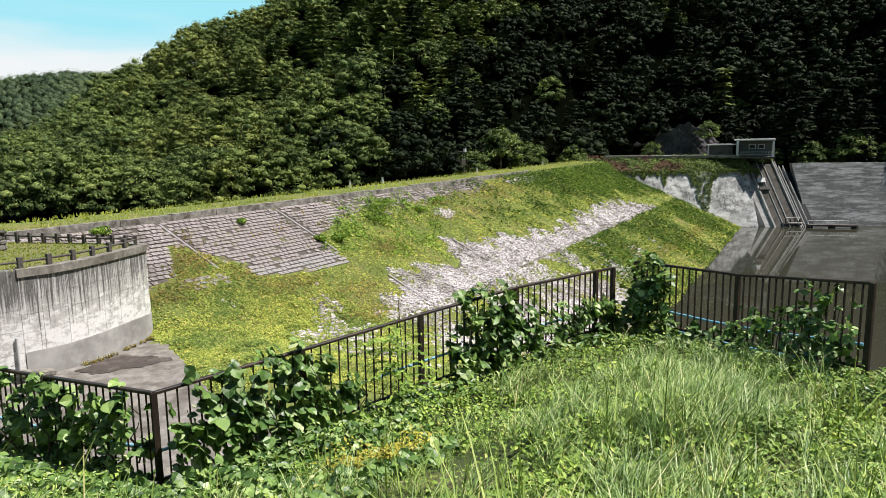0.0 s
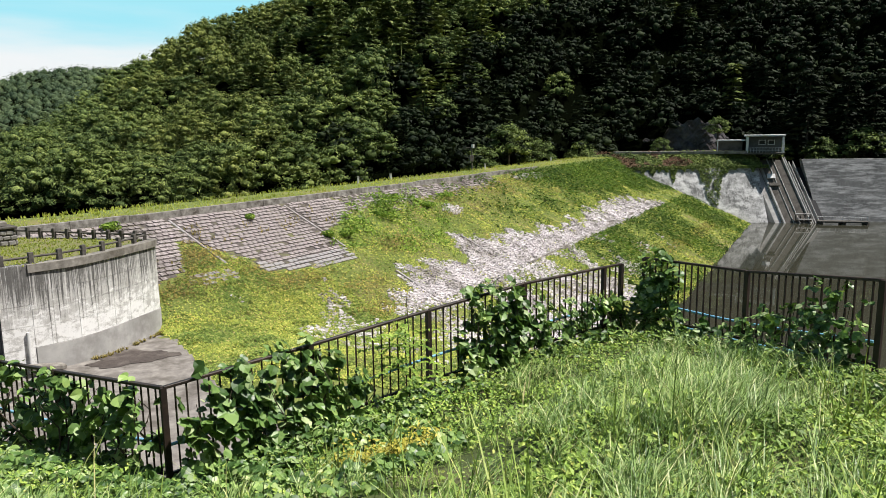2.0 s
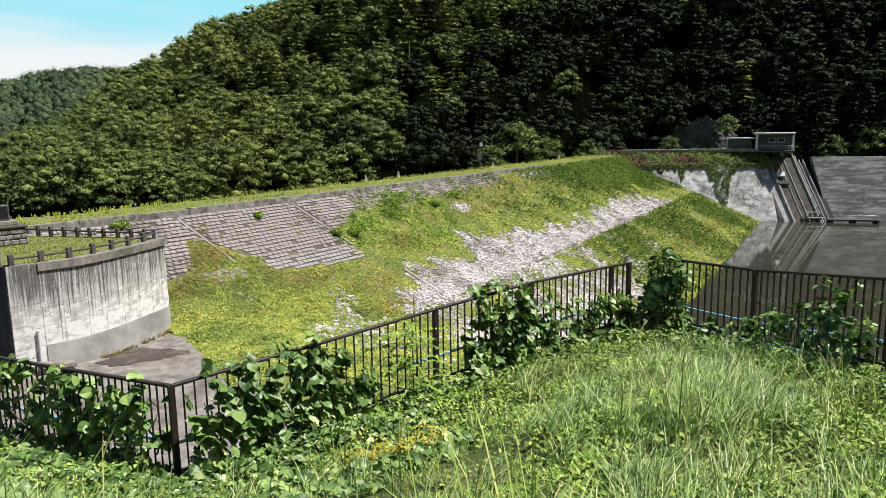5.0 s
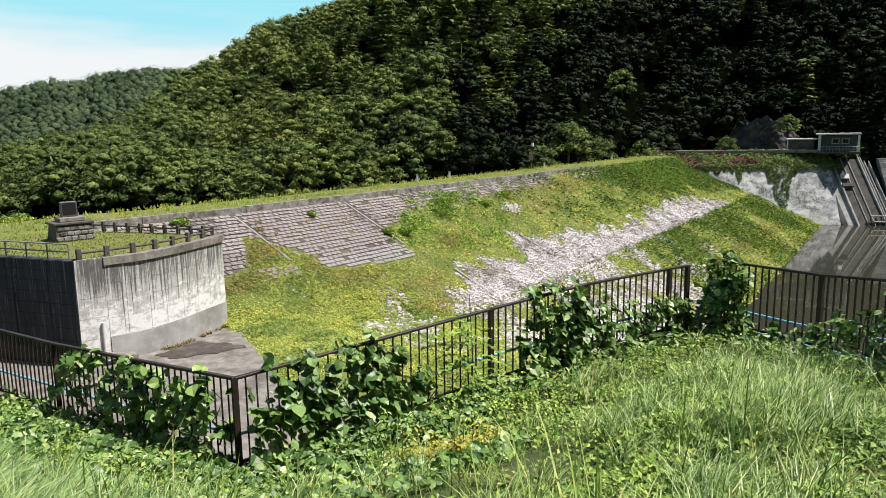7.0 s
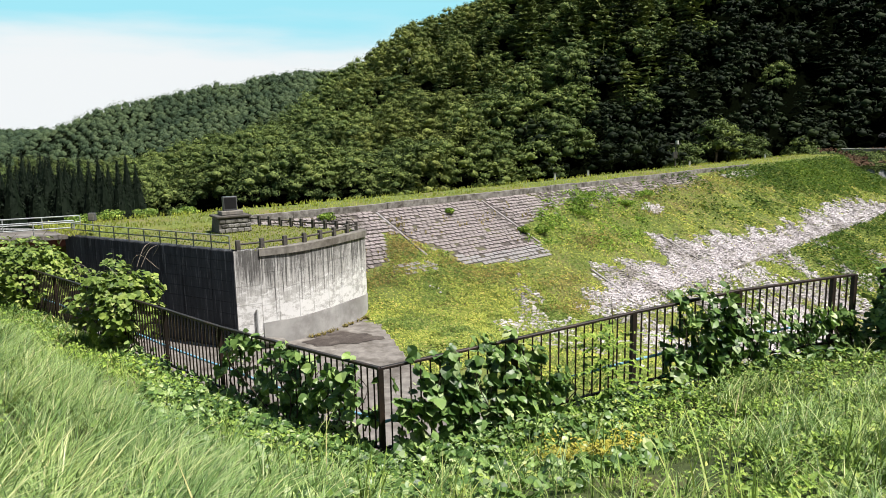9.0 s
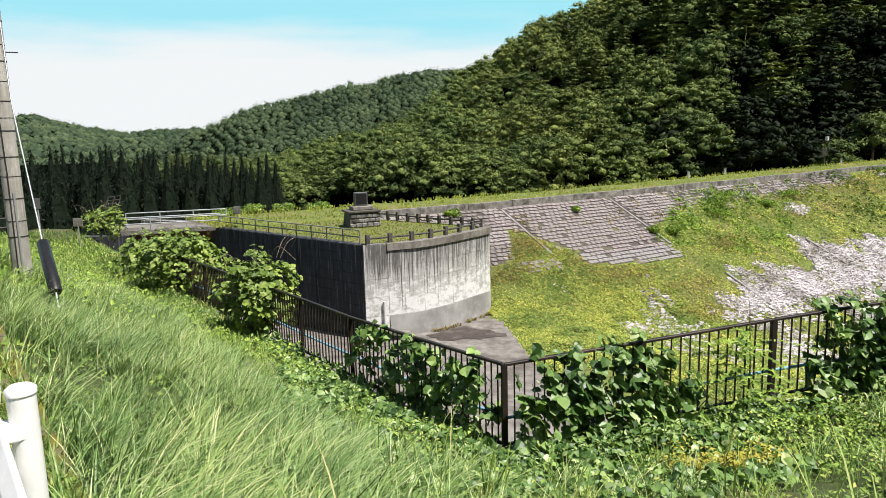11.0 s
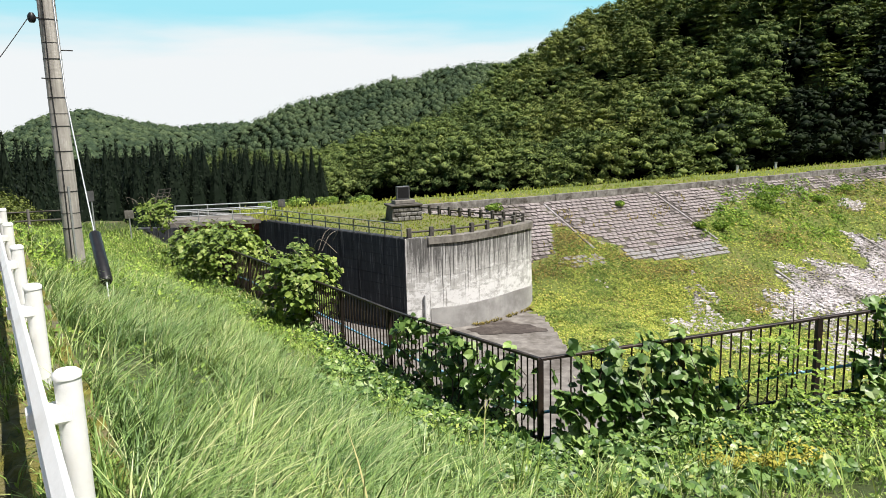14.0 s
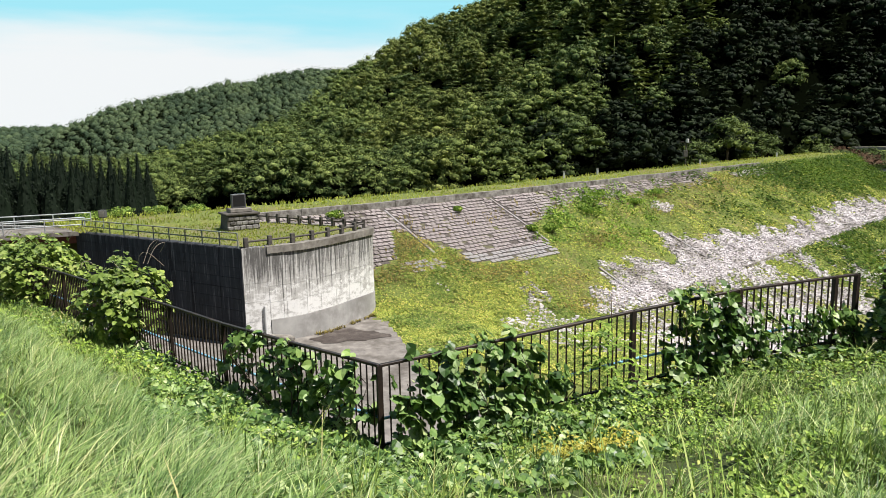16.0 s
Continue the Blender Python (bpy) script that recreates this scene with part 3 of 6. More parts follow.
    return x, y, np.where(inside | (y < 22), z, z - 0.9)


tagged(obj("apron", grid_mesh("apron", np.arange(-22, 4, 0.25), np.arange(7, 35, 0.25), apron_sheet, M["slab"]), None), "stained concrete apron at the terrace's foot", "apron", kind="structure")

# a damp bed of silt on the apron
def silt_sheet(t, a):
    rr = t * (1 + 0.16 * np.sin(a * 3 + 1) + 0.10 * np.sin(a * 7) + 0.05 * np.sin(a * 17))
    x, y = -4.55 + 1.45 * rr * np.cos(a) + 0.55 * rr * np.sin(a), 30.0 - 0.15 * rr * np.cos(a) + 1.0 * rr * np.sin(a)
    return x, y, apron_z(x) + 0.02 * (1 - t ** 4)


tagged(obj("silt_patch", grid_mesh("silt_patch", np.linspace(0.01, 1, 14), np.linspace(0, 2 * math.pi, 60), silt_sheet, M["silt"]), None), "dark damp silt drying on the apron", "silt", kind="structure")

# coping along the crest, in lengths
coping = tagged(new("crest_coping"), "low grey concrete coping along the dam's crest", "coping", kind="structure")
for i in range(20):
    s0, s1 = -0.6 + i * 3.0, -0.6 + i * 3.0 + 2.97
    line = [dam_xy(np.float64(s), np.float64(0.15)) for s in (s0, (s0 + s1) / 2, s1)]
    part("coping_stone", wall_strip(line, CREST - 0.4, CREST + 0.3 + random.uniform(-0.03, 0.02), 0.32), M["crest_coping"], coping)

# abutment wall on the far shore
AB = [(50, 92.2), (64, 90.7), (76.6, 88.15)]
AB2 = [(84.4, 86.3), (94.2, 82.2), (140, 62.3)]


def battered(line, z0, z1, back, thick, lean=0.0, tail=0.0):
    bm = bmesh.new()
    cols = []
    for i, (x, y) in enumerate(line):
        bx, by = 0.393, 0.92
        k = lean if i == 0 else tail if i == len(line) - 1 else 0
        sx, sy = -0.92 * k, 0.393 * k
        cols.append([bm.verts.new(v) for v in ((x, y, z0), (x + bx * back + sx, y + by * back + sy, z1), (x + bx * (back + thick) + sx, y + by * (back + thick) + sy, z1), (x + bx * (back + thick), y + by * (back + thick), z0))])
    for a, b in zip(cols, cols[1:]):
        for k in range(4):
            bm.faces.new((a[k], a[(k + 1) % 4], b[(k + 1) % 4], b[k]))
    bm.faces.new(cols[0][::-1])
    bm.faces.new(cols[-1])
    bmesh.ops.recalc_face_normals(bm, faces=bm.faces)
    return bm


abut = tagged(new("abutment_wall"), "pale streaked concrete wall on the far shore", "wall", kind="structure")
part("wall", battered(AB, -14, -4.25, 3.9, 0.6, 0.0, 1.2), M["abutment"], abut)
part("wall", battered(AB2, -14, -3.1, 3.4, 1.0, 2.4), M["abutment_stained_dim"], abut)
# the inclined intake channel
ramp = tagged(new("intake_ramp"), "inclined concrete intake channel with pale rails", "ramp")
RX = Vector((0.92, -0.393, 0))
R0, R1 = Vector((77.9, 87.5, WATER - 0.6)) + RX * 0.85, Vector((77.6, 93.9, -3.2)) + RX * 0.7


def sloped(x0, x1, lift, thick):
    bm = bmesh.new()
    lo = [R0 + RX * x0, R0 + RX * x1]
    hi = [R1 + RX * x0, R1 + RX * x1]
    up = Vector((0, 0, 1))
    top = [bm.verts.new(p + up * lift) for p in (lo[0], lo[1], hi[1], hi[0])]
    low = [bm.verts.new(p + up * (lift - thick)) for p in (lo[0], lo[1], hi[1], hi[0])]
    bm.faces.new(top)
    bm.faces.new(low[::-1])
    for k in range(4):
        bm.faces.new((top[k], low[k], low[(k + 1) % 4], top[(k + 1) % 4]))
    bmesh.ops.recalc_face_normals(bm, faces=bm.faces)
    return bm


part("bed", sloped(0.0, 3.6, 0.0, 0.6), M["darkrail"], ramp)
part("side_wall", sloped(-1.3, -0.3, -0.25, 3.5), M["plinth"], ramp)
for x0, x1, lift in ((-0.28, -0.04, 0.40), (1.2, 1.29, 0.22), (2.05, 2.15, 0.25), (3.5, 3.66, 0.45), (3.82, 3.92, 0.45), (4.5, 4.6, -0.2), (5.1, 5.2, -0.2)):
    part("rail", sloped(x0, x1, lift, 0.6), M["plinth"], ramp)
# black bed sunk beside the rails, standing in for shade in the recess
part("bed", sloped(3.95, 6.4, -1.2, 0.4), M["black"], ramp)
R2 = R0.lerp(R1, 0.70) + RX * 0.65
RD = (R1 - R0).normalized()
RM = Matrix((RX, RX.cross(RD).normalized().cross(RX).normalized(), RX.cross(RD).normalized())).transposed().to_4x4()
gate = part("gate", boxed((1.2, 0.8, 0.16), Matrix.Translation(R2 + Vector((0, 0, 0.55))) @ RM, 0.03), M["white_paint"], ramp, "white gate carriage")
part("wheel_frame", boxed((1.6, 0.5, 0.35), Matrix.Translation(R2 - RD * 1.3 + Vector((0, 0, 0.35))) @ RM, 0.03), M["darkrail"], gate)
screen = part("trash_screen", boxed((2.2, 0.16, 0.14), Matrix.Translation(R0 + RX * 2.6 + RD * 1.0 + Vector((0, 0, 1.15))) @ RM, 0.02), M["plinth"], ramp)
part("beam", boxed((2.2, 0.16, 0.14), Matrix.Translation(R0 + RX * 2.6 + RD * 0.4 + Vector((0, -0.3, 0.9))) @ RM, 0.02), M["plinth"], screen)
for x in (1.45, 2.1, 2.8, 3.5):
    part("bar", boxed((0.14, 0.9, 0.5), Matrix.Translation(R0 + RX * x + RD * 0.7 + Vector((0, -0.15, 0.75))) @ RM, 0.02), M["darkrail"], screen)
pier = tagged(new("mooring_pier"), "low dark jetty with thin rails on the water", "jetty")
P0, P1 = Vector((82.2, 85.0, -12.1)), Vector((87.9, 81.6, -12.1))
part("deck", boxed(((P1 - P0).length, 1.2, 0.25), Matrix.Translation((P0 + P1) / 2) @ (P1 - P0).to_track_quat("X", "Z").to_matrix().to_4x4(), 0.02), M["darkrail"], pier)
for k in range(9):
    c = P0.lerp(P1, k / 8)
    part("post", tube([c, c + Vector((0, 0, 0.7))], 0.03, 6), M["galv"], pier)
part("rail", tube([P0 + Vector((0, 0, 0.7)), P1 + Vector((0, 0, 0.7))], 0.03, 6), M["galv"], pier)
for t in (0.05, 0.5, 0.97):
    part("leg", boxed((0.5, 0.9, 1.6), Matrix.Translation(P0.lerp(P1, t) - Vector((0, 0, 0.9))), 0.02), M["darkrail"], pier)

# gate house
house = tagged(thing("gate_house", (76.1, 94.0, -2.0), "", "house"), "small flat-roofed grey gate house with white fascia", "house")
HX, HY = Vector((0.765, -0.643, 0)), Vector((0.643, 0.765, 0))
HM = Matrix((HX, HY, (0, 0, 1))).transposed().to_4x4()
house.matrix_world = Matrix.Translation((76.1, 94.0, -2.0)) @ HM


def local(x, y, z):
    return Matrix.Translation((x, y, z))


part("wall", boxed((4.6, 3.6, 2.3), local(2.75, 2.3, 1.25), 0.02), M["wall_paint"], house)
part("roof", boxed((5.9, 5.6, 0.24), local(2.6, 1.6, 2.60), 0.03), M["white_paint"], house, "white flat roof slab")
part("pillar", boxed((0.38, 0.45, 2.45), local(0.22, -0.75, 1.2), 0.02), M["white_paint"], house)
part("pillar", boxed((0.30, 0.45, 2.45), local(5.28, -0.75, 1.2), 0.02), M["white_paint"], house)
part("deck", boxed((5.7, 2.2, 0.25), local(2.75, -0.3, -0.12), 0.02), M["darkrail"], house)
for x in (2.3, 3.6):
    win = part("window", boxed((1.0, 0.08, 0.75), local(x, 0.48, 1.55), 0.01), M["white_paint"], house)
    part("pane", boxed((0.8, 0.04, 0.58), local(x, 0.43, 1.55)), M["black"], win)
part("rail", tube([(0.3, -1.2, 0.75), (5.5, -1.2, 0.75)], 0.03), M["galv"], house)
part("rail", tube([(0.3, -1.2, 0.4), (5.5, -1.2, 0.4)], 0.025), M["galv"], house)
for k in range(13):
    part("baluster", tube([(0.3 + k * 0.433, -1.2, -0.02), (0.3 + k * 0.433, -1.2, 0.75)], 0.02, 6), M["galv"], house)
shed = thing("pump_shed", (72.9, 96.6, -1.9), "low grey flat-roofed shed beside the gate house", "shed")
shed.matrix_world = Matrix.Translation((72.9, 96.6, -1.9)) @ HM
part("wall", boxed((3.4, 2.4, 1.7), local(1.9, 1.2, 0.85), 0.02), M["darkrail"], shed)
part("roof", boxed((4.2, 3.0, 0.18), local(1.9, 1.1, 1.8), 0.02), M["white_paint"], shed)
part("post", boxed((0.15, 0.15, 1.7), local(0.0, -0.1, 0.85)), M["white_paint"], shed)
lane = tagged(part("crest_road", wall_strip(smooth_line([(57.5, 101.5), (64.5, 98.8), (71, 95.9), (75.5, 92.9)], 4), -2.15, -1.72, 3.0), M["coping"]), "pale concrete edge of the crest road", "road", kind="structure")

# ---------------------------------------------------------------- road, guard rail, fence, pole
road = grid_mesh("road", np.arange(-30, 32, 1.0), np.linspace(-9, -0.15, 12), lambda a, q: (RAIL_A[0] * a + RAIL_Q[0] * q, RAIL_A[1] * a + RAIL_Q[1] * q, 0.0 - 0.107 * np.clip(a - 15, 0, 60) + 0.015 * lumps(a, q, 1.4)), M["asphalt"])
tagged(obj("road", road, None), "worn grey asphalt lane", "road", kind="structure")
verge = grid_mesh("verge", np.arange(-8, 30, 0.12), np.linspace(-0.19, 0.4, 14), lambda a, q: (RAIL_A[0] * a + RAIL_Q[0] * q, RAIL_A[1] * a + RAIL_Q[1] * q, 0.012 - 0.107 * np.clip(a - 15, 0, 60) + 0.03 * lumps(a, q, 0.12) * np.clip((q + 0.2) * 6, 0, 1) + 0.02 * np.clip((q + 0.15) * 4, 0, 1) - 0.06 * (q < -0.11 + 0.07 * lumps(a, q * 0, 0.35) + 0.03 * lumps(a, q * 0, 0.09, 2))), M["moss"])
tagged(obj("verge", verge, None), "mossy gritty verge along the lane", "verge", kind="structure")


def rail_at(a, q, z):
    return (RAIL_A[0] * a + RAIL_Q[0] * q, RAIL_A[1] * a + RAIL_Q[1] * q, z)


guard = thing("guard_rail", rail_at(3, 0.1, 0), "white steel road guard rail with round posts", "guard rail")
guard.matrix_world = Matrix.Identity(4)
for k in range(-2, 5):
    a = 2.95 + 2.0 * k
    post = part("post", tube([rail_at(a, 0.165, -0.35), rail_at(a, 0.165, 0.69)], 0.050, 20), M["white_steel"], guard)
    part("cap", tube([rail_at(a, 0.165, 0.685), rail_at(a, 0.165, 0.705), rail_at(a, 0.165, 0.717)], [0.054, 0.054, 0.040], 20), M["white_steel"], post)
    part("bracket", boxed((0.10, 0.16, 0.07), Matrix.Translation(rail_at(a, 0.09, 0.55)) @ Matrix.Rotation(math.atan2(RAIL_A[1], RAIL_A[0]), 4, "Z"), 0.008), M["white_steel"], post)
bm = bmesh.new()
prof = [(0.0, 0.71), (-0.012, 0.70), (-0.042, 0.655), (-0.042, 0.625), (-0.008, 0.575), (-0.008, 0.535), (-0.042, 0.485), (-0.042, 0.455), (-0.012, 0.41), (0.0, 0.40)]
cols = [[bm.verts.new(rail_at(a, q + 0.075 + off, z)) for q, z in prof] for a in (-2.5, 0, 2.95, 6, 9, 10.3) for off in (0,)]
for u, v in zip(cols, cols[1:]):
    for k in range(len(prof) - 1):
        bm.faces.new((u[k], v[k], v[k + 1], u[k + 1]))
beam = part("beam", bm, M["white_steel"], guard)
sol = beam.modifiers.new("thick", "SOLIDIFY")
sol.thickness, sol.offset = 0.006, 0

# brown picket fence
RUNS = [[(-0.78, 8.06, -1.16), (-2.17, 9.44, -1.27), (-3.58, 10.83, -1.365), (-5.0, 12.22, -1.40), (-6.42, 13.62, -1.46), (-7.84, 15.0, -1.52), (-9.25, 16.4, -1.58), (-10.67, 17.8, -1.64), (-12.1, 19.2, -1.7)],
        [(-0.78, 8.06, -1.16), (0.89, 8.66, -1.01), (2.57, 9.26, -0.85), (4.24, 9.85, -0.71), (5.92, 10.45, -0.675), (6.33, 10.6, -0.67)],
        [(6.75, 10.55, -0.58), (7.21, 8.56, -0.48), (7.27, 6.36, -0.18)]]
for run in RUNS:
    fence = tagged(new("picket_fence"), "dark brown steel picket fence grown through with climbers", "fence", group="fences along the bank")
    for i, p in enumerate(run):
        if run is RUNS[1] and i == 0:
            continue
        part("post", boxed((0.065, 0.065, 1.45), Matrix.Translation((p[0], p[1], p[2] - 0.72)) @ Matrix.Rotation(0.4, 4, "Z")), M["fence"], fence)
    for p, q in zip(run, run[1:]):
        p, q = Vector(p), Vector(q)
        ln = (q - p).length
        turn = (q - p).to_track_quat("X", "Z").to_matrix().to_4x4()
        part("top_rail", boxed((ln - 0.01, 0.055, 0.036), Matrix.Translation((p + q) / 2) @ turn, 0.006), M["fence"], fence)
        part("bottom_rail", boxed((ln - 0.07, 0.035, 0.035), Matrix.Translation((p + q) / 2 - Vector((0, 0, 1.02))) @ turn), M["fence"], fence)
        n = max(2, round(ln / 0.125))
        for k in range(1, n):
            c = p.lerp(q, k / n)
            part("picket", boxed((0.019, 0.019, 1.0), Matrix.Translation(c - Vector((0, 0, 0.52)))), M["fence"], fence)
    hose = [Vector(p) + Vector((0.02, 0.07, -0.70 - 0.03 * (i % 2))) for i, p in enumerate(run)]
    if run is RUNS[2]:
        hose = [q - Vector((0, 0, 0.06)) for q in hose]
        tagged(part("water_hose", tube(smooth_line([q - Vector((0, 0, 0.29)) for q in hose], 4), 0.018), M["blue"]), "pale blue water hose along the foot of the fence", "hose")
    tagged(part("water_hose", tube(smooth_line(hose, 4), 0.020), M["blue"]), "pale blue water hose tied along the fence", "hose")

# utility pole
pole = thing("utility_pole", (-8.65, 9.70, -0.75), "tall grey concrete utility pole with wire bands", "utility pole")
part("shaft", tube([(0, 0, -0.4), (0, 0, 9.5)], [0.146, 0.114], 20), M["pole"], pole)
for z in (0.9, 1.5, 2.15, 2.55, 3.0, 3.6, 4.2, 4.9, 5.5):
    part("band", tube([(0, 0, z), (0, 0, z + 0.016)], 0.145 - 0.0033 * z + 0.005, 16), M["wire"], pole)

# ---------------------------------------------------------------- woods
rng = np.random.default_rng(7)


def quads_on(centres, normals, size, stretch=1.0, jitter=0.7):
    """Leaf clumps: one slightly bent four-corner leaf at each centre."""
    n = len(centres)
    nr = normals + rng.normal(0, jitter, (n, 3)) * 0.5
    nr /= np.linalg.norm(nr, axis=1, keepdims=True)
    t = np.cross(nr, rng.normal(0, 1, (n, 3)))
    t /= np.linalg.norm(t, axis=1, keepdims=True) + 1e-9
    b = np.cross(nr, t)
    s = (size * rng.uniform(0.6, 1.3, n))[:, None]
    v = np.stack([centres - t * s * stretch, centres - b * s * 0.55 + nr * s * 0.2, centres + t * s * stretch, centres + b * s * 0.55 + nr * s * 0.2], 1)
    return v.reshape(-1, 3), np.arange(4 * n).reshape(n, 4)


def blob(centre, rad, n, size, flat=0.75):
    d = rng.normal(0, 1, (n, 3))
    d[:, 2] = d[:, 2] * 0.8 + 0.25
    d /= np.linalg.norm(d, axis=1, keepdims=True)
    c = centre + d * rad * np.array([1, 1, flat]) * rng.uniform(0.8, 1.08, (n, 1))
    return quads_on(c, d, size)


def join(parts):
    vs, fs, k = [], [], 0
    for v, f in parts:
        vs.append(v)
        fs.append(f + k)
        k += len(v)
    return np.concatenate(vs), np.concatenate(fs)


ico = bmesh.new()
bmesh.ops.create_icosphere(ico, subdivisions=1, radius=1)
iv = np.array([v.co[:] for v in ico.verts])
jf = np.array([[v.index for v in f.verts] for f in ico.faces])
ico.free()


def sprays(centres, normals, along, size, stretch=1.0, jitter=0.5):
    """Leafy sprays: one three-cornered leaf at each centre, pointing along, lying square to its normal."""
    n = len(centres)
    nr = normals + rng.normal(0, jitter, (n, 3))
    nr /= np.linalg.norm(nr, axis=1, keepdims=True) + 1e-9
    t = along + rng.normal(0, 0.45, (n, 3))
    t -= nr * (t * nr).sum(1, keepdims=True)
    t /= np.linalg.norm(t, axis=1, keepdims=True) + 1e-9
    b = np.cross(nr, t)
    s = (size * rng.uniform(0.6, 1.4, n))[:, None]
    v = np.stack([centres - t * s * 0.8 * stretch + b * s * 0.62, centres - t * s * 0.8 * stretch - b * s * 0.62, centres + t * s * 1.15 * stretch - nr * s * 0.15], 1)
    return v.reshape(-1, 3), np.arange(3 * n).reshape(n, 3)


def layered_crown(heads, per, size, high=0.95, head=0.33, core=0.22, lobes=True):
    """A broadleaf crown of unit radius: rounded heads of small sprays about a dome, leafy above and open below."""
    out = []
    lump = iv * (1 + rng.normal(0, 0.15, (len(iv), 1))) * core * np.array([1, 1, high])
    out.append((lump + np.array([0, 0, -0.05]), jf))
    for i in range(heads):
        a, u = i * 2.399 + rng.uniform(-0.5, 0.5), (i + 0.5) / heads * 1.3 - 0.3
        ce = math.sqrt(max(0.0, 1 - u * u))
        k = 0.72 * rng.uniform(0.75, 1.2)
        c = np.array([math.cos(a) * ce * k, math.sin(a) * ce * k, high * u * 0.85 + rng.uniform(-0.08, 0.08)])
        r = head * rng.uniform(0.6, 1.25)
        d = rng.normal(0, 1, (per, 3))
        d[:, 2] = np.abs(d[:, 2]) * 0.9 - 0.25
        d /= np.linalg.norm(d, axis=1, keepdims=True)
        outw = np.array([math.cos(a) * ce, math.sin(a) * ce, 0.0])
        if lobes:                                   # the shaded inside of the head
            out.append((c + iv * (1 + rng.normal(0, 0.16, (len(iv), 1))) * r * 0.56 * np.array([1, 1, 0.62]) - np.array([0, 0, 0.12 * r]), jf))
        q = c + d * r * np.array([1, 1, 0.62]) * rng.uniform(0.75, 1.12, (per, 1))
        q[:, 2] -= 0.25 * r * np.clip(d @ outw, 0, 1)
        out.append(sprays(q, d * 0.8 + np.array([0, 0, 0.75]), d + outw * 0.4 + np.array([0, 0, -0.3]), size, 1.0, 0.45))
    return join(out)


def level_pine(tiers, arms, per, size, slim=0.30, taper=0.62):
    """A pine of unit height: open whorls of level branches, each a flat fan of needle sprays."""
    out = []
    for i in range(tiers):
        h = 0.16 + 0.80 * (i + rng.uniform(-0.25, 0.25)) / tiers
        r = slim * (1 - h) ** taper * rng.uniform(0.75, 1.2) + 0.02
        for k in range(arms):
            a = k * 2 * math.pi / arms + rng.uniform(-0.5, 0.5) + i
            ra = r * rng.uniform(0.65, 1.15)
            t = np.sqrt(rng.uniform(0.08, 1, per))
            out_d = np.array([math.cos(a), math.sin(a), 0.0])
            side = np.array([-math.sin(a), math.cos(a), 0.0])
            q = out_d * (t * ra)[:, None] + side * (rng.normal(0, 0.20, per) * ra * t)[:, None]
            q[:, 2] += h + 0.10 * ra * t - 0.22 * ra * t * t + rng.normal(0, 0.004, per)
            out.append(sprays(q, np.tile(out_d * 0.15 + np.array([0, 0, 1.0]), (per, 1)), np.tile(out_d, (per, 1)), size, 1.5, 0.28))
    trunk = np.array([(0.012 * math.cos(k * 2.094), 0.012 * math.sin(k * 2.094), 0.0) for k in range(3)] + [(0, 0, 0.97)])
    out.append((trunk, np.array([(0, 1, 3), (1, 2, 3), (2, 0, 3)])))
    return join(out)


def broad_crown(blobs, per, size, high=0.9):
    """A broadleaf crown of unit radius: many lobes over a dome, with gaps."""
    out = []
    for i in range(blobs):
        a, u = i * 2.399 + rng.uniform(-0.4, 0.4), (i + 0.5) / blobs
        e = math.asin(min(1, u)) if i else 1.4
        rr = 0.66 * rng.uniform(0.8, 1.1)
        c = np.array([math.cos(a) * math.cos(e) * rr, math.sin(a) * math.cos(e) * rr, high * (math.sin(e) * 0.75 - 0.1) + rng.uniform(-0.08, 0.08)])
        out.append(blob(c, rng.uniform(0.30, 0.45), per, size))
    return join(out)


def wood_mesh(name, places, kinds, material):
    """Many crowns set out as one mesh. places: x, y, z, scale, height factor, kind."""
    vs, fs, k = [], [], 0
    for x, y, z, sc, hf, kd in places:
        v, f = kinds[int(kd)]
        a = rng.uniform(0, 6.28)
        ca, sa = math.cos(a) * sc, math.sin(a) * sc
        w = np.empty_like(v)
        w[:, 0] = v[:, 0] * ca - v[:, 1] * sa + x
        w[:, 1] = v[:, 0] * sa + v[:, 1] * ca + y
        w[:, 2] = v[:, 2] * sc * hf + z
        vs.append(w)
        fs.append(f + k)
        k += len(v)
    return bulk(name, np.concatenate(vs), np.concatenate(fs), material, True)


def scatter(az0, az1, r0, r1, step, grow):
    """Staggered places over a sector, wider apart farther off."""
    out, r = [], r0
    while r < r1:
        st = step * (1 + grow * (r - r0) / r0)
        da = math.degrees(st / r)
        az = az0 + rng.uniform(0, da)
        while az < az1:
            a2, r2 = az + rng.uniform(-0.35, 0.35) * da, r + rng.uniform(-0.4, 0.4) * st
            out.append((math.sin(math.radians(a2)) * r2, math.cos(math.radians(a2)) * r2, a2, r2))
            az += da
        r += st * 0.85
    return out


near_b = [layered_crown(24, 40, 0.043, head=0.29) for _ in range(6)]
mid_b = [layered_crown(20, 28, 0.052, head=0.31) for _ in range(4)]
ridge_b = [layered_crown(8, 6, 0.10, head=0.42, core=0.62, lobes=False) for _ in range(4)]
far_b = [layered_crown(5, 6, 0.11, head=0.42, core=0.80, lobes=False) for _ in range(3)]
dim_b = [layered_crown(16, 16, 0.07, head=0.32) for _ in range(4)]
near_p = [level_pine(12, 7, 8, 0.030) for _ in range(4)]
mid_p = [level_pine(11, 6, 7, 0.036) for _ in range(4)]



def spire(n, size, slim):
    """A narrow cedar of unit height: drooping sprays round a dark pointed cone, ragged at the edge."""
    h = 0.04 + 0.955 * rng.uniform(0, 1, n) ** 1.25
    a = rng.uniform(0, 2 * np.pi, n)
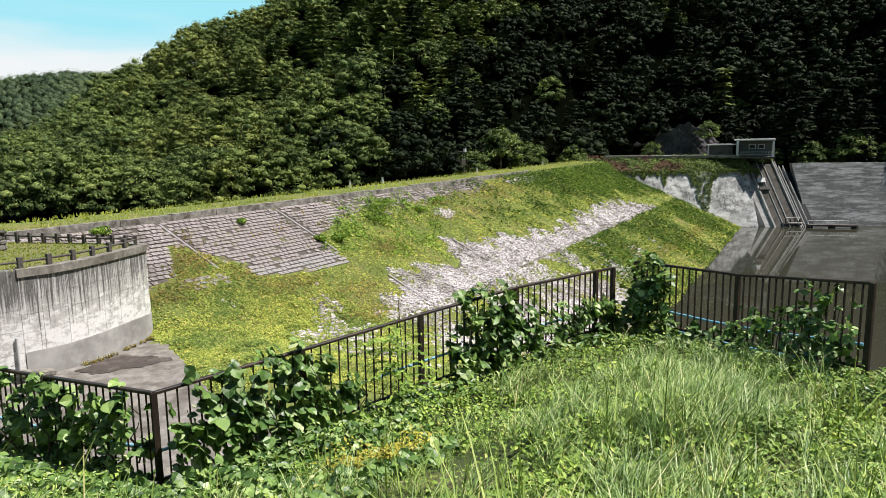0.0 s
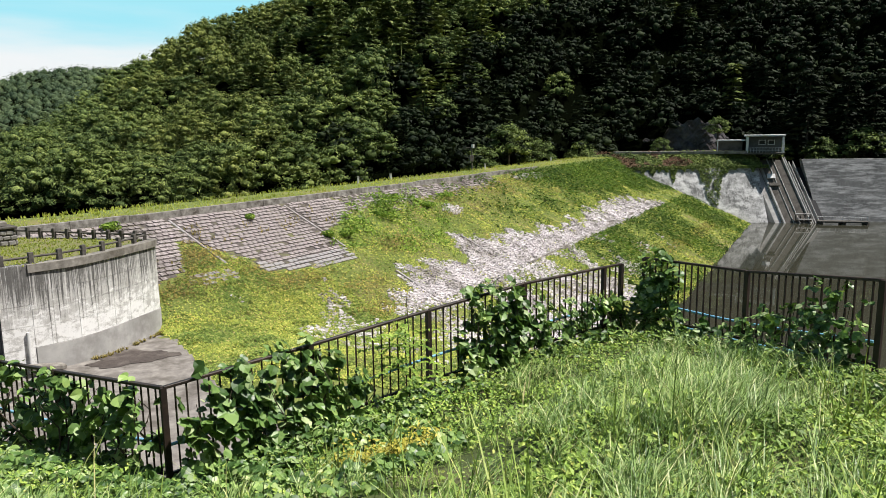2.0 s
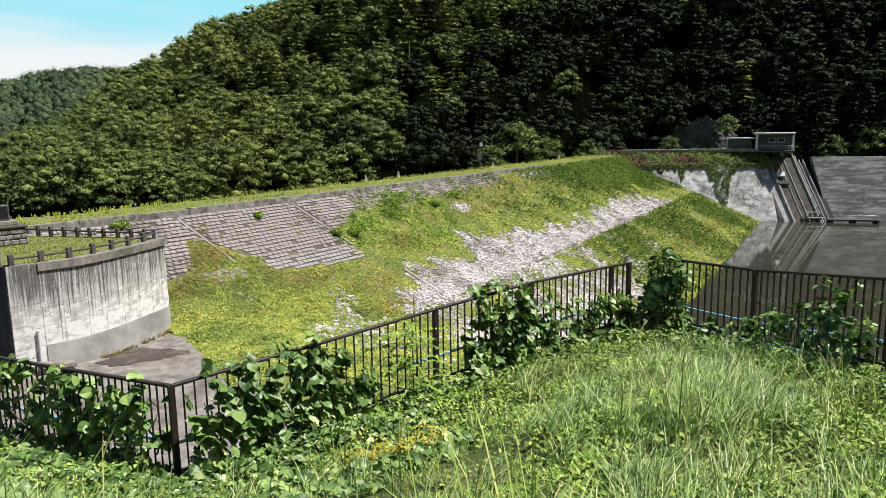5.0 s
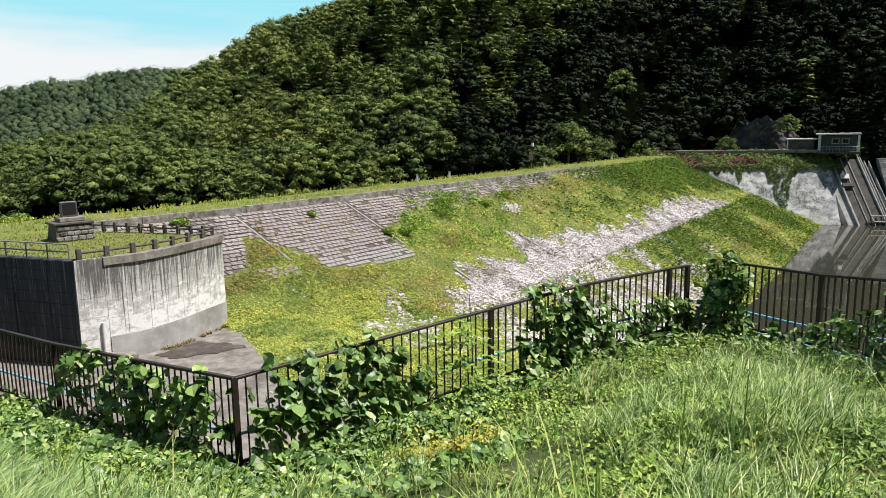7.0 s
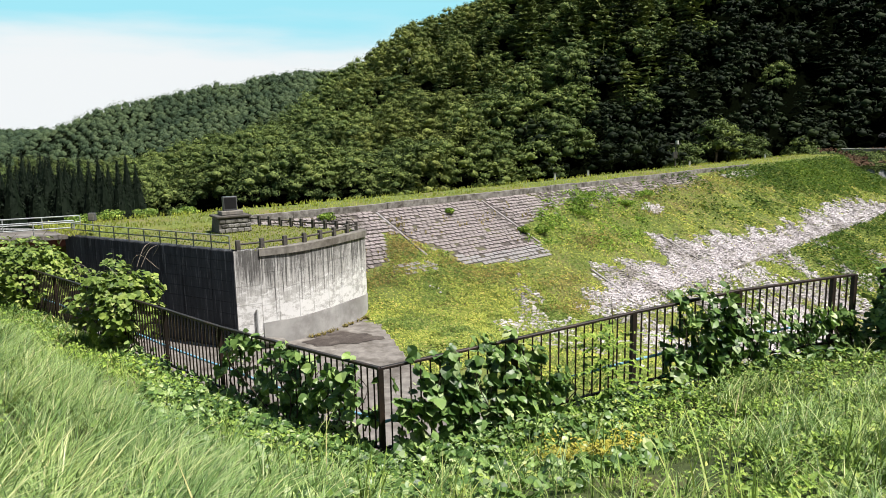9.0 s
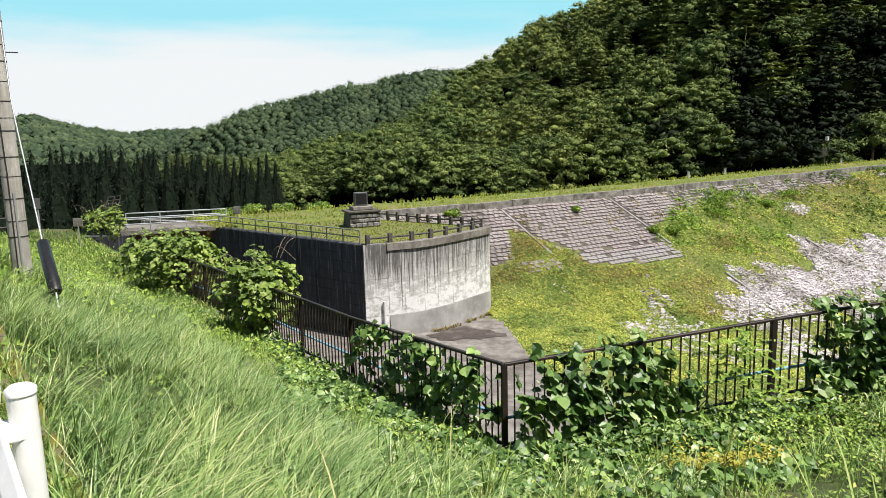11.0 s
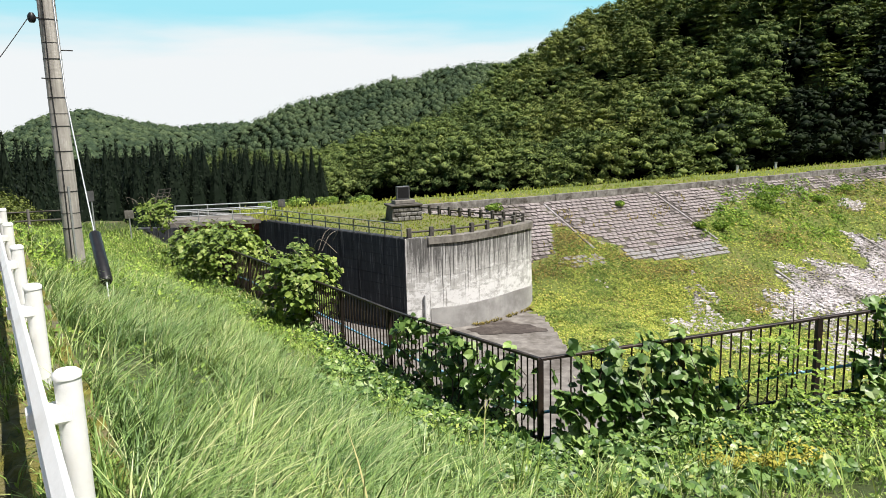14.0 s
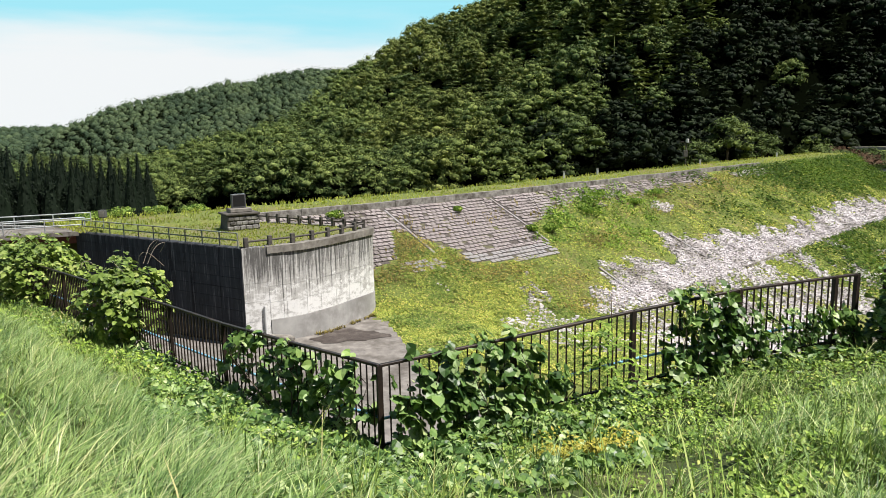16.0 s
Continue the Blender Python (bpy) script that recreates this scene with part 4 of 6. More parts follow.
    tuft = 1 + 0.30 * np.sin(a * 3 + h * 38 + rng.uniform(0, 6)) * np.sin(h * 61 + a)
    r = slim * (1 - h) ** 0.95 * tuft * rng.uniform(0.72, 1.12, n) + 0.004
    d = np.stack([np.cos(a), np.sin(a), np.zeros(n)], 1)
    q = d * r[:, None]
    q[:, 2] = h
    out = [sprays(q, d + np.array([0, 0, 0.7]), d + np.array([0, 0, -0.55]), size * (1.15 - 0.55 * h), 1.25, 0.9)]
    ring = np.array([(slim * 0.78 * math.cos(k * 0.785), slim * 0.78 * math.sin(k * 0.785), 0.02) for k in range(8)] + [(0, 0, 0.97)])
    out.append((ring, np.array([(k, (k + 1) % 8, 8) for k in range(8)])))
    return join(out)


cedar = [spire(1300, 0.0105, rng.uniform(0.23, 0.29)) for _ in range(5)]


def patchy(x, y):
    return lumps(np.float64(x), np.float64(y), 35, 3.0)


broad, pines, dark, under, lit_trees = [], [], [], [], []
hidden = np.full(400, -90.0)                        # how high the trees in front stand, by direction
for x, y, az, r in sorted(scatter(-34, 56, 88, 320, 4.4, 0.3), key=lambda q: q[3]):
    s, w = dam_sw(np.float64(x), np.float64(y))
    foot = np.interp(az, [-34, -12, 0, 15, 30, 38, 45, 56], [112, 97, 90, 98, 124, 130, 140, 152])
    if r < foot or (w > -9 and s > -30 and s < 88) or (w > -4 and s < 105) or (az > 31 and s > 96 and r < 131) or (33.4 < az < 37.6 and r < 134):
        continue
    z = float(hill_z(np.float64(x), np.float64(y)))
    k = int((az + 60) * 2)
    high = math.degrees(math.atan2(z + 9 - 1.6, r))
    low = math.degrees(math.atan2(z - 1.6, r))
    if high < hidden[k] - 0.2 or low > 13.5:
        continue
    hidden[k] = max(hidden[k], math.degrees(math.atan2(z + 4.2 - 1.6, r)))
    far = r > 140
    # share of trees given the shade-darkened tones, growing rightwards and towards the foot
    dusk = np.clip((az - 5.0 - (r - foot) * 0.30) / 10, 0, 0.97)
    piney = patchy(x, y) * 0.8 + (r - foot) * 0.013 + 0.15 * np.clip((az - 12) / 16, 0, 1) - 0.15 * np.clip((7 - az) / 4, 0, 1)
    if piney > 0.75 + rng.uniform(-0.5, 0.5):
        h = rng.uniform(9, 13) if az > 6 else rng.uniform(6.5, 9)
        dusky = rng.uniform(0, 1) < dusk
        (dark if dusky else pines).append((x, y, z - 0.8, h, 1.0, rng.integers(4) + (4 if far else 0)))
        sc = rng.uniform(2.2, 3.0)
        (under if dusky else lit_trees if -8 < az < 4 else broad).append((x + 2.3, y - 1.8, z + sc * 0.5, sc, 1.0, 6 + rng.integers(4)))
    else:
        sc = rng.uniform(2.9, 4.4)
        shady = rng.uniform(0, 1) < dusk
        # trees of the upper slope that take the brightened, sunlit tones
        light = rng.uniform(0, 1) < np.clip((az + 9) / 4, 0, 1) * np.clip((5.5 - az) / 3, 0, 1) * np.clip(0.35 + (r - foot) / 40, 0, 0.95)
        (under if shady else lit_trees if light else broad).append((x, y, z + sc * 1.1, sc, rng.uniform(0.9, 1.25), 6 + rng.integers(4) if far or shady else rng.integers(6)))
hill_broad = obj("hill_broadleaf_wood", wood_mesh("hill_broadleaf_wood", broad, near_b + mid_b, M["forest"]), None)
tagged(hill_broad, "dense green broadleaf wood on the hillside", "woods", kind="stuff")
tagged(obj("hill_lit_wood", wood_mesh("hill_lit_wood", lit_trees, near_b + mid_b, M["oak"]), None), "yellow-green broadleaf wood high on the slope, sunlight in its colour", "woods", kind="stuff")
hill_pine = obj("hill_pine_wood", wood_mesh("hill_pine_wood", pines, near_p + mid_p, M["pine"]), None)
tagged(hill_pine, "pines with level branches standing among the broadleaf wood", "woods", kind="stuff")

# the same crowns as above in darkened leaf colours, standing in for shaded slopes
tagged(obj("hill_fir_wood", wood_mesh("hill_fir_wood", dark, near_p + mid_p, M["dimleaf"]), None), "firs on the steep far shore, shade put into their colour", "woods", kind="stuff")
tagged(obj("hill_shaded_wood", wood_mesh("hill_shaded_wood", under, near_b + dim_b, M["dimleaf"]), None), "hillside trees with shade put into their leaf colour", "woods", kind="stuff")
second, third = [], []
for x, y, az, r in scatter(-36, 4, 308, 475, 4.7, 0.2):
    z = float(hill_z(np.float64(x), np.float64(y)))
    if z > -13:
        sc = rng.uniform(2.1, 3.6)
        second.append((x, y, z + sc * 0.05, sc, rng.uniform(0.8, 1.3), rng.integers(4)))
for x, y, az, r in scatter(-52, -24, 640, 1056, 9.5, 0.12):
    z = float(hill_z(np.float64(x), np.float64(y)))
    if z > -15.5 or r < 760:
        sc = rng.uniform(5.2, 7.5)
        third.append((x, y, z - sc * 0.1, sc, rng.uniform(0.7, 1.1), rng.integers(3)))
tagged(obj("second_ridge_wood", wood_mesh("second_ridge_wood", second, ridge_b, M["hazewood"]), None), "wooded second ridge behind the near hill", "woods", kind="stuff")
tagged(obj("far_ridge_wood", wood_mesh("far_ridge_wood", third, far_b, M["hazewood"]), None), "wooded ridge far off, haze put into its colour", "woods", kind="stuff")

# bare rock above the far road
def rock_sheet(t, h):
    az = np.radians(31.6 + 6.2 * t)
    rough = 0.8 * lumps(t * 20, h * 3, 2.2) + 0.35 * np.abs(lumps(t * 20, h * 6, 0.9, 3)) + 0.12 * lumps(t * 20, h * 8, 0.35, 6)
    r = 130.5 + 1.4 * h + 1.5 * np.sin(t * 5 + 1) + rough
    rim = 0.42 + 0.50 * np.exp(-((t - 0.60) / 0.34) ** 4) + 0.05 * np.sin(t * 23) + 0.03 * np.sin(t * 51)
    return np.sin(az) * r, np.cos(az) * r, -3.0 + 6.8 * h * rim


tagged(obj("rock_face", grid_mesh("rock_face", np.linspace(0, 1, 110), np.linspace(0, 1, 50), rock_sheet, M["cliff"], False), None), "bare grey cracked rock face above the far road", "rock", kind="structure")

# ---------------------------------------------------------------- terrace furniture
monument = thing("stone_monument", (-10.6, 35.0, TOP - 0.02), "dark granite memorial stone on a rubble stone base", "monument")
monument.rotation_euler = (0, 0, radians(33))
bm = bmesh.new()
for sx, sy, sz, z in ((1.62, 1.3, 0.74, 0.37),):
    vs = add_box(bm, (sx, sy, sz), Matrix.Translation((0, 0, z)))
    for v in vs:
        if v.co.z > 0.5:
            v.co.x *= 0.9
            v.co.y *= 0.9
base = part("base", bm, M["darkrail"], monument)
for i in range(5):
    for k in range(3):
        w = random.uniform(0.26, 0.33)
        x = -0.62 + i * 0.31 + (0.1 if k % 2 else -0.03)
        part("stone", boxed((w, 0.12, random.uniform(0.17, 0.22)), Matrix.Translation((x * (1 - 0.04 * k), -0.64 + 0.025 * k, 0.12 + k * 0.23)) @ Matrix.Rotation(random.uniform(-0.15, 0.15), 4, "Y"), 0.035), M["rubble"], base)
        part("stone", boxed((0.12, w, random.uniform(0.17, 0.22)), Matrix.Translation((0.79 - 0.03 * k, (x * 0.8) * (1 - 0.04 * k), 0.12 + k * 0.23)) @ Matrix.Rotation(random.uniform(-0.15, 0.15), 4, "X"), 0.035), M["rubble"], base)
part("cap", boxed((1.72, 1.4, 0.10), Matrix.Translation((0, 0, 0.80)), 0.02), M["darkrail"], monument)
part("plinth", boxed((1.1, 0.72, 0.20), Matrix.Translation((0.02, 0, 0.95)), 0.03), M["coping"], monument)
part("slab", boxed((0.70, 0.24, 0.70), Matrix.Translation((0, 0, 1.40)), 0.02), M["granite"], monument)
part("tablet", boxed((0.58, 0.015, 0.55), Matrix.Translation((0, -0.124, 1.42)), 0.004), M["black"], monument)

rail = tagged(new("terrace_post_rail"), "low weathered concrete posts with a dark bar", "railing")
posts = [Vector(p) for p in smooth_line([(-8.5, 28.8), (-7.75, 29.3), (-6.55, 30.2), (-5.65, 31.45), (-4.85, 32.9), (-4.3, 33.95), (-4.25, 34.3), (-4.6, 34.65), (-7.95, 36.4), (-10.5, 37.6)], 40)]
walked, last, chosen = 0.0, None, []
for p in posts:
    if last is None or walked + (p - last).length >= (0.66 if p.y > 34.5 else 1.0):
        chosen.append(p)
        walked = 0.0
    else:
        walked += (p - last).length
    last = p
def rail_lift(p):
    """The rail's back run climbs on to the crest."""
    return 0.10 * min(1, max(0, (-6.5 - p.x) / 4)) if p.y > 34.7 else 0.0


for i, p in enumerate(chosen):
    q = chosen[min(i + 1, len(chosen) - 1)] - chosen[max(i - 1, 0)]
    turn = Matrix.Rotation(math.atan2(q.y, q.x), 4, "Z")
    part("post", boxed((0.15 if p.y > 34.5 else 0.19, 0.16, 0.50), Matrix.Translation((p.x, p.y, TOP + 0.17 + rail_lift(p))) @ turn, 0.02), M["darkrail"], rail)
for p, q in zip(chosen, chosen[1:]):
    part("bar", tube([(p.x, p.y, TOP + 0.24 + rail_lift(p)), (q.x, q.y, TOP + 0.24 + rail_lift(q))], 0.045, 8), M["darkrail"], rail)

pipe_rail = tagged(new("pipe_railing"), "low green-grey pipe railing along the terrace edge", "railing")
M["rail_paint"] = plain("faded green railing", (0.20, 0.24, 0.20), (0.30, 0.34, 0.29), 15, 0.6, 0.1, bump=0.1, big=3, bigc=(0.22, 0.17, 0.12))
A, B = Vector((-18.3, 34.5, TOP)), Vector((-8.85, 28.85, TOP))
for z in (0.30, 0.60):
    part("bar", tube([A + Vector((0, 0, z)), B + Vector((0, 0, z))], 0.028, 8), M["rail_paint"], pipe_rail)
for k in range(11):
    c = A.lerp(B, k / 10)
    part("post", tube([c + Vector((0, 0, -0.1)), c + Vector((0, 0, 0.60))], 0.030, 8), M["rail_paint"], pipe_rail)

# ---------------------------------------------------------------- footbridge
bridge = thing("footbridge", (-20.6, 33.9, TOP), "small concrete footbridge with pale tubular railings", "bridge")
bridge.matrix_world = Matrix.Identity(4)
D0, D1, DB = Vector((-23.0, 32.3, TOP)), Vector((-18.2, 34.5, TOP)), Vector((-0.95, 2.5, 0))
bm = bmesh.new()
top = [bm.verts.new(p + Vector((0, 0, 0.06))) for p in (D0, D1, D1 + DB, D0 + DB)]
low = [bm.verts.new(p - Vector((0, 0, 0.16))) for p in (D0, D1, D1 + DB, D0 + DB)]
bm.faces.new(top)
bm.faces.new(low[::-1])
for k in range(4):
    bm.faces.new((top[k], low[k], low[(k + 1) % 4], top[(k + 1) % 4]))
part("deck", bm, M["slab"], bridge)
for off in (0.12, 0.9):
    a, b2 = D0 + DB * off - Vector((0, 0, 0.36)), D1 + DB * off - Vector((0, 0, 0.36))
    part("girder", boxed(((b2 - a).length, 0.18, 0.38), Matrix.Translation((a + b2) / 2) @ (b2 - a).to_track_quat("X", "Z").to_matrix().to_4x4()), M["rust"], bridge)
for off in (0.03, 0.97):
    a, b2 = D0 + DB * off, D1 + DB * off
    for z in (0.38, 0.72):
        part("rail", tube([a + Vector((0, 0, z)), b2 + Vector((0, 0, z))], 0.032, 8), M["galv"], bridge)
    for k in range(4):
        c = a.lerp(b2, k / 3)
        part("post", tube([c + Vector((0, 0, 0.0)), c + Vector((0, 0, 0.72))], 0.032, 8), M["galv"], bridge)
tagged(part("bridge_abutment", wall_strip([(-25.2, 31.9), (-22.3, 32.4), (-23.3, 35.2)], -7.6, TOP - 0.17, 0.6, 1), M["formed_shaded"]), "dark concrete bridge abutment", "abutment", kind="structure")
tagged(part("channel_back_wall", wall_strip([(-26.5, 40.0), (-17, 38.0)], -8.2, TOP - 0.3, 0.6), M["formed"]), "shaded concrete wall behind the bridge", "wall", kind="structure")

# ---------------------------------------------------------------- dam face: joint strips, blocks, stones, herbs
def face_frame(s, w):
    x, y = dam_xy(np.float64(s), np.float64(w))
    return Vector((x, y, CREST - 0.5 * w))


DOWN = Vector((EW[0], EW[1], -0.5)).normalized()
ALONG = Vector((ES[0], ES[1], 0)).normalized()
OUT = ALONG.cross(DOWN).normalized()
if OUT.z < 0:
    OUT = -OUT
FACE = Matrix((ALONG, DOWN, OUT)).transposed().to_4x4()
for s, w0, w1 in ((7.4, 0.35, 4.4), (15.9, 0.35, 5.0), (16.9, 7.9, 10.6), (27.5, 6.6, 10.6)):
    p, q = face_frame(s, w0), face_frame(s, w1)
    tagged(part("joint_strip", boxed((0.16, (q - p).length, 0.12), Matrix.Translation((p + q) / 2 + OUT * (0.005 if w0 < 1 else 0.06)) @ FACE, 0.02), M["pale_block"]), "pale concrete strip running down the dam face", "strip", kind="structure")
p, q = face_frame(30, 10.9), face_frame(76, 10.2)
tagged(part("berm_edge", boxed(((q - p).length, 0.25, 0.2), Matrix.Translation((p + q) / 2 + OUT * 0.03) @ (q - p).to_track_quat("X", "Z").to_matrix().to_4x4()), M["coping"]), "concrete edge along the foot of the stone facing", "strip", kind="structure")

facing = tagged(new("block_facing"), "lapped grey concrete blocks facing the dam", "facing", kind="structure")
bm = bmesh.new()
vs = add_box(bm, (0.322, 0.254, 0.09))
for v in vs:
    v.co.z += 0.012 if v.co.y > 0 and v.co.z > 0 else -0.006
    if v.co.z > 0:
        v.co.x *= 0.975
block_mesh = bpy.data.meshes.new("block")
bm.to_mesh(block_mesh)
bm.free()
block_mesh.materials.append(M["block"])
pale_mesh = block_mesh.copy()
pale_mesh.materials.clear()
pale_mesh.materials.append(M["pale_block"])
bv = np.array([v.co[:] for v in block_mesh.vertices])
bf = np.array([list(p.vertices) for p in block_mesh.polygons])


def block_low(s):
    """How far down the face the blocks still show."""
    return float(np.interp(s, [0, 3, 4.5, 5.6, 6.6, 7.2, 8.2, 10, 15.8, 16.2, 19, 22, 27, 46], [5.2, 5.0, 4.6, 3.4, 2.2, 2.4, 4.0, 4.8, 4.8, 3.6, 2.6, 2.2, 2.4, 1.6]))


rs = np.random.default_rng(11)
rest_v, rest_f, made, nrest = [], [], 0, 0
for row in range(24):
    w = 0.32 + row * 0.285
    for k in range(132):
        s = 0.0 + k * 0.35 + (0.175 if row % 2 else 0)
        pale = 8.8 < s < 15.6 and 4.7 <= w < 6.3 - 0.10 * abs(s - 13) * (2 if s < 12 else 1) or (4.6 < s < 7.2 and 4.6 < w < 5.6 and rs.uniform() < 0.7)
        if (w > block_low(s) + random.uniform(-0.35, 0.35) and not pale) or random.random() < 0.03 + 0.25 * (s > 20):
            continue
        if min(abs(s - 7.4), abs(s - 15.9)) < 0.22:
            continue
        sink = min(0.0, float(face_z(np.float64(s), np.float64(w))) - (CREST - 0.5 * w))
        if sink < -0.35:
            continue
        at = Matrix.Translation(face_frame(s, w) + Vector((0, 0, sink)) + OUT * random.uniform(-0.012, 0.022)) @ FACE @ Matrix.Rotation(random.uniform(-0.05, 0.05), 4, "Z") @ Matrix.Rotation(random.uniform(-0.05, 0.05), 4, "X") @ Matrix.Rotation(random.uniform(-0.05, 0.05), 4, "Y")
        if pale and w > block_low(s) + 0.3:
            ob = obj("block", pale_mesh, None, facing)
            ob.matrix_world = at
        elif made < 300 and 8 < s < 15:
            ob = obj("block", block_mesh, None, facing)
            ob.matrix_world = at
            made += 1
        else:
            m3 = np.array(at.to_3x3())
            rest_v.append(bv @ m3.T + np.array(at.translation))
            rest_f.append(bf + nrest * 8)
            nrest += 1
rest = obj("block_rows", bulk("block_rows", np.concatenate(rest_v), np.concatenate(rest_f), M["block"]), None, facing)
tagged(rest, kind="stuff")



def stone_band(s, w):
    """1 where bare stones lie on the face, less where herbs have crept in."""
    lo = np.interp(s, [12, 14, 16, 17.5, 20, 23.5, 25, 26.5, 30, 34, 38, 46, 52, 61, 70, 77], [12, 10.2, 8.8, 7.6, 7.6, 8.4, 7.6, 6.3, 7.0, 7.7, 8.0, 8.5, 8.0, 7.4, 7.8, 10.0])
    edge = 0.9 * lumps(s, w, 1.3) + 0.5 * lumps(s, w, 0.5, 5)
    main = np.clip((w - lo + edge) * 0.95 + 0.12, 0, 1) * np.clip(0.88 + 0.45 * lumps(s, w, 0.8, 7), 0.35, 1) * np.clip((10.9 - w) * 4 + 0.4, 0, 1)
    low = np.clip(0.62 + 0.8 * lumps(s, w, 1.6, 2) - np.abs(s - 26) * 0.035, 0, 1) * (w > 10.7) * (w < 19)
    spots = np.clip(lumps(s, w, 1.4, 9) * 2 - 0.5, 0, 0.32) * np.clip((w - 6.5) / 2, 0, 1) * (w < 14) * (s > 5) * (s < 17)
    strip = np.clip(1 - np.abs(w - 1.0 - 0.3 * lumps(s, w, 2)) * 1.2, 0, 1) * (s > 50) * (s < 60) * 0.4
    patch = np.clip(1.6 - np.hypot((s - 31.5) / 0.9, (w - 3.8) / 0.5), 0, 1)
    return np.clip(np.maximum.reduce([main, low * 0.8, spots, strip, patch]), 0, 1)


cube_v = np.array([(x, y, z) for x in (-1, 1) for y in (-1, 1) for z in (-1, 1)], float)
cube_f = np.array([(0, 1, 3), (0, 3, 2), (4, 6, 7), (4, 7, 5), (0, 4, 5), (0, 5, 1), (2, 3, 7), (2, 7, 6), (1, 5, 7), (1, 7, 3)])
n = 150000
s, w = rs.uniform(5, 78, n), rs.uniform(0.6, 19, n)
keep = (rs.uniform(0, 1, n) < stone_band(s, w)) & (rs.uniform(0, 1, n) < np.clip(1.35 - s / 60, 0.22, 1))
s, w = s[keep][:18500], w[keep][:18500]
x, y = dam_xy(s, w)
z = face_z(s, w)
n = len(s)
size = rs.uniform(0.038, 0.088, n) * (1 + s / 60)
sv = cube_v[None] * rs.uniform(0.65, 1.2, (n, 8, 3)) * (size[:, None, None] * rs.uniform(0.6, 1.2, (n, 1, 3))) * np.array([1, 1, 0.55])
turn, tip = rs.uniform(0, 6.28, n)[:, None], rs.normal(0, 0.35, n)[:, None]
sx, sy, sz = sv[..., 0].copy(), sv[..., 1].copy(), sv[..., 2].copy()
sx, sz = sx * np.cos(tip) - sz * np.sin(tip), sx * np.sin(tip) + sz * np.cos(tip)
sv = np.stack([sx * np.cos(turn) - sy * np.sin(turn), sx * np.sin(turn) + sy * np.cos(turn), sz], 2)
sv += np.stack([x, y, z + size * 0.1 + 0.02], 1)[:, None]
sf = cube_f[None] + (np.arange(n) * 8)[:, None, None]
stones = obj("riprap_stones", bulk("riprap_stones", sv.reshape(-1, 3), sf.reshape(-1, 3), M["stone"]), None)
tagged(stones, "pale broken stones bedded on the dam face", "stones", kind="stuff")
# broken ground between the stones
bed = plain("stone bed", (0.13, 0.115, 0.11), (0.40, 0.37, 0.365), 7, 0.95, bump=0.8, big=0.8, bigc=(0.15, 0.145, 0.07))


def bed_sheet(s, w):
    x, y = dam_xy(s, w)
    return x, y, face_z(s, w) + np.clip((stone_band(s, w) - 0.5) * 0.16, -0.12, 0.025) + 0.022 * lumps(s, w, 0.35, 2)


tagged(obj("stone_bed", grid_mesh("stone_bed", np.arange(4.5, 79, 0.26), np.arange(0.6, 19.4, 0.2), bed_sheet, bed), None), "broken gritty ground between the stones", "stone bed", kind="structure")


def in_blocks(s, w):
    low = np.interp(s, [0, 3, 4.5, 5.6, 6.6, 7.2, 8.2, 10, 15.8, 16.2, 19, 22, 27, 46, 46.5], [5.2, 5.0, 4.6, 3.4, 2.2, 2.4, 4.0, 4.8, 4.8, 3.6, 2.4, 1.9, 1.9, 1.1, -1])
    return (w < low) | ((s > 8.8) & (s < 15.6) & (w > 4.5) & (w < 6.1 - 0.10 * np.abs(s - 13)))


def mortar_sheet(s, w):
    x, y = dam_xy(s, w)
    return x, y, face_z(s, w) + np.where(in_blocks(s, w), 0.012, -0.15)


tagged(obj("block_bed", grid_mesh("block_bed", np.arange(-0.5, 47, 0.35), np.arange(0.1, 7, 0.25), mortar_sheet, plain("gritty bedding", (0.045, 0.038, 0.034), (0.12, 0.105, 0.095), 9, 0.95, bump=0.8, big=0.9, bigc=(0.13, 0.13, 0.06))), None), "dark gritty bedding under the blocks", "bedding", kind="structure")
n = 300000
s = 1 + 104 * rs.uniform(0, 1, n) ** 1.7
w = rs.uniform(0.4, 24, n)
s[:60000], w[:60000] = rs.uniform(-1.5, 12, 60000), rs.uniform(4, 15, 60000)
x, y = dam_xy(s, w)
keep = (rs.uniform(0, 1, n) > stone_band(s, w) * 0.93) & ~in_blocks(s + 0.4 * lumps(s, w, 0.6), w + 0.4 * lumps(s, w, 0.8)) & (fence_near(*on_site(x, y))[0] < -1.5)
hx, hy = on_site(x, y)
keep &= ~((hx < -1.55 - (hy - 26.2) * 0.305 + 0.25 * lumps(x, y, 0.7)) & (hy < 33.6)) & ~((hx < -3.9) & (hy < 36.6 - (hx + 7.9) * 0.5) & (hy > 30))
x, y, s, w = x[keep], y[keep], s[keep], w[keep]
bare = np.clip(lumps(x, y, 2.1, 4) * 1.2 - 0.05, 0, 1)
bare = np.clip(bare + 0.55 * (s > 20) * (s < 58) * np.clip((5.5 - w) / 3, 0, 1) * np.clip(0.4 + lumps(s, w, 1.2, 7), 0, 1), 0, 1)
keep = rs.uniform(0, 1, len(x)) > bare * 0.8
x, y, s, w = x[keep], y[keep], s[keep], w[keep]
lift = 0.06 + 0.16 * np.clip(lumps(x, y, 0.55, 1), 0, 1) + 0.35 * np.clip(1 - np.hypot((s - 24.5) / 3.2, (w - 2.6) / 2.0), 0, 1) ** 0.5
z = face_z(s, w) + rs.uniform(0.2, 1.0, len(x)) * lift
nr = np.tile(np.array(OUT) * 1.0 + np.array([0, 0, 0.5]), (len(x), 1))
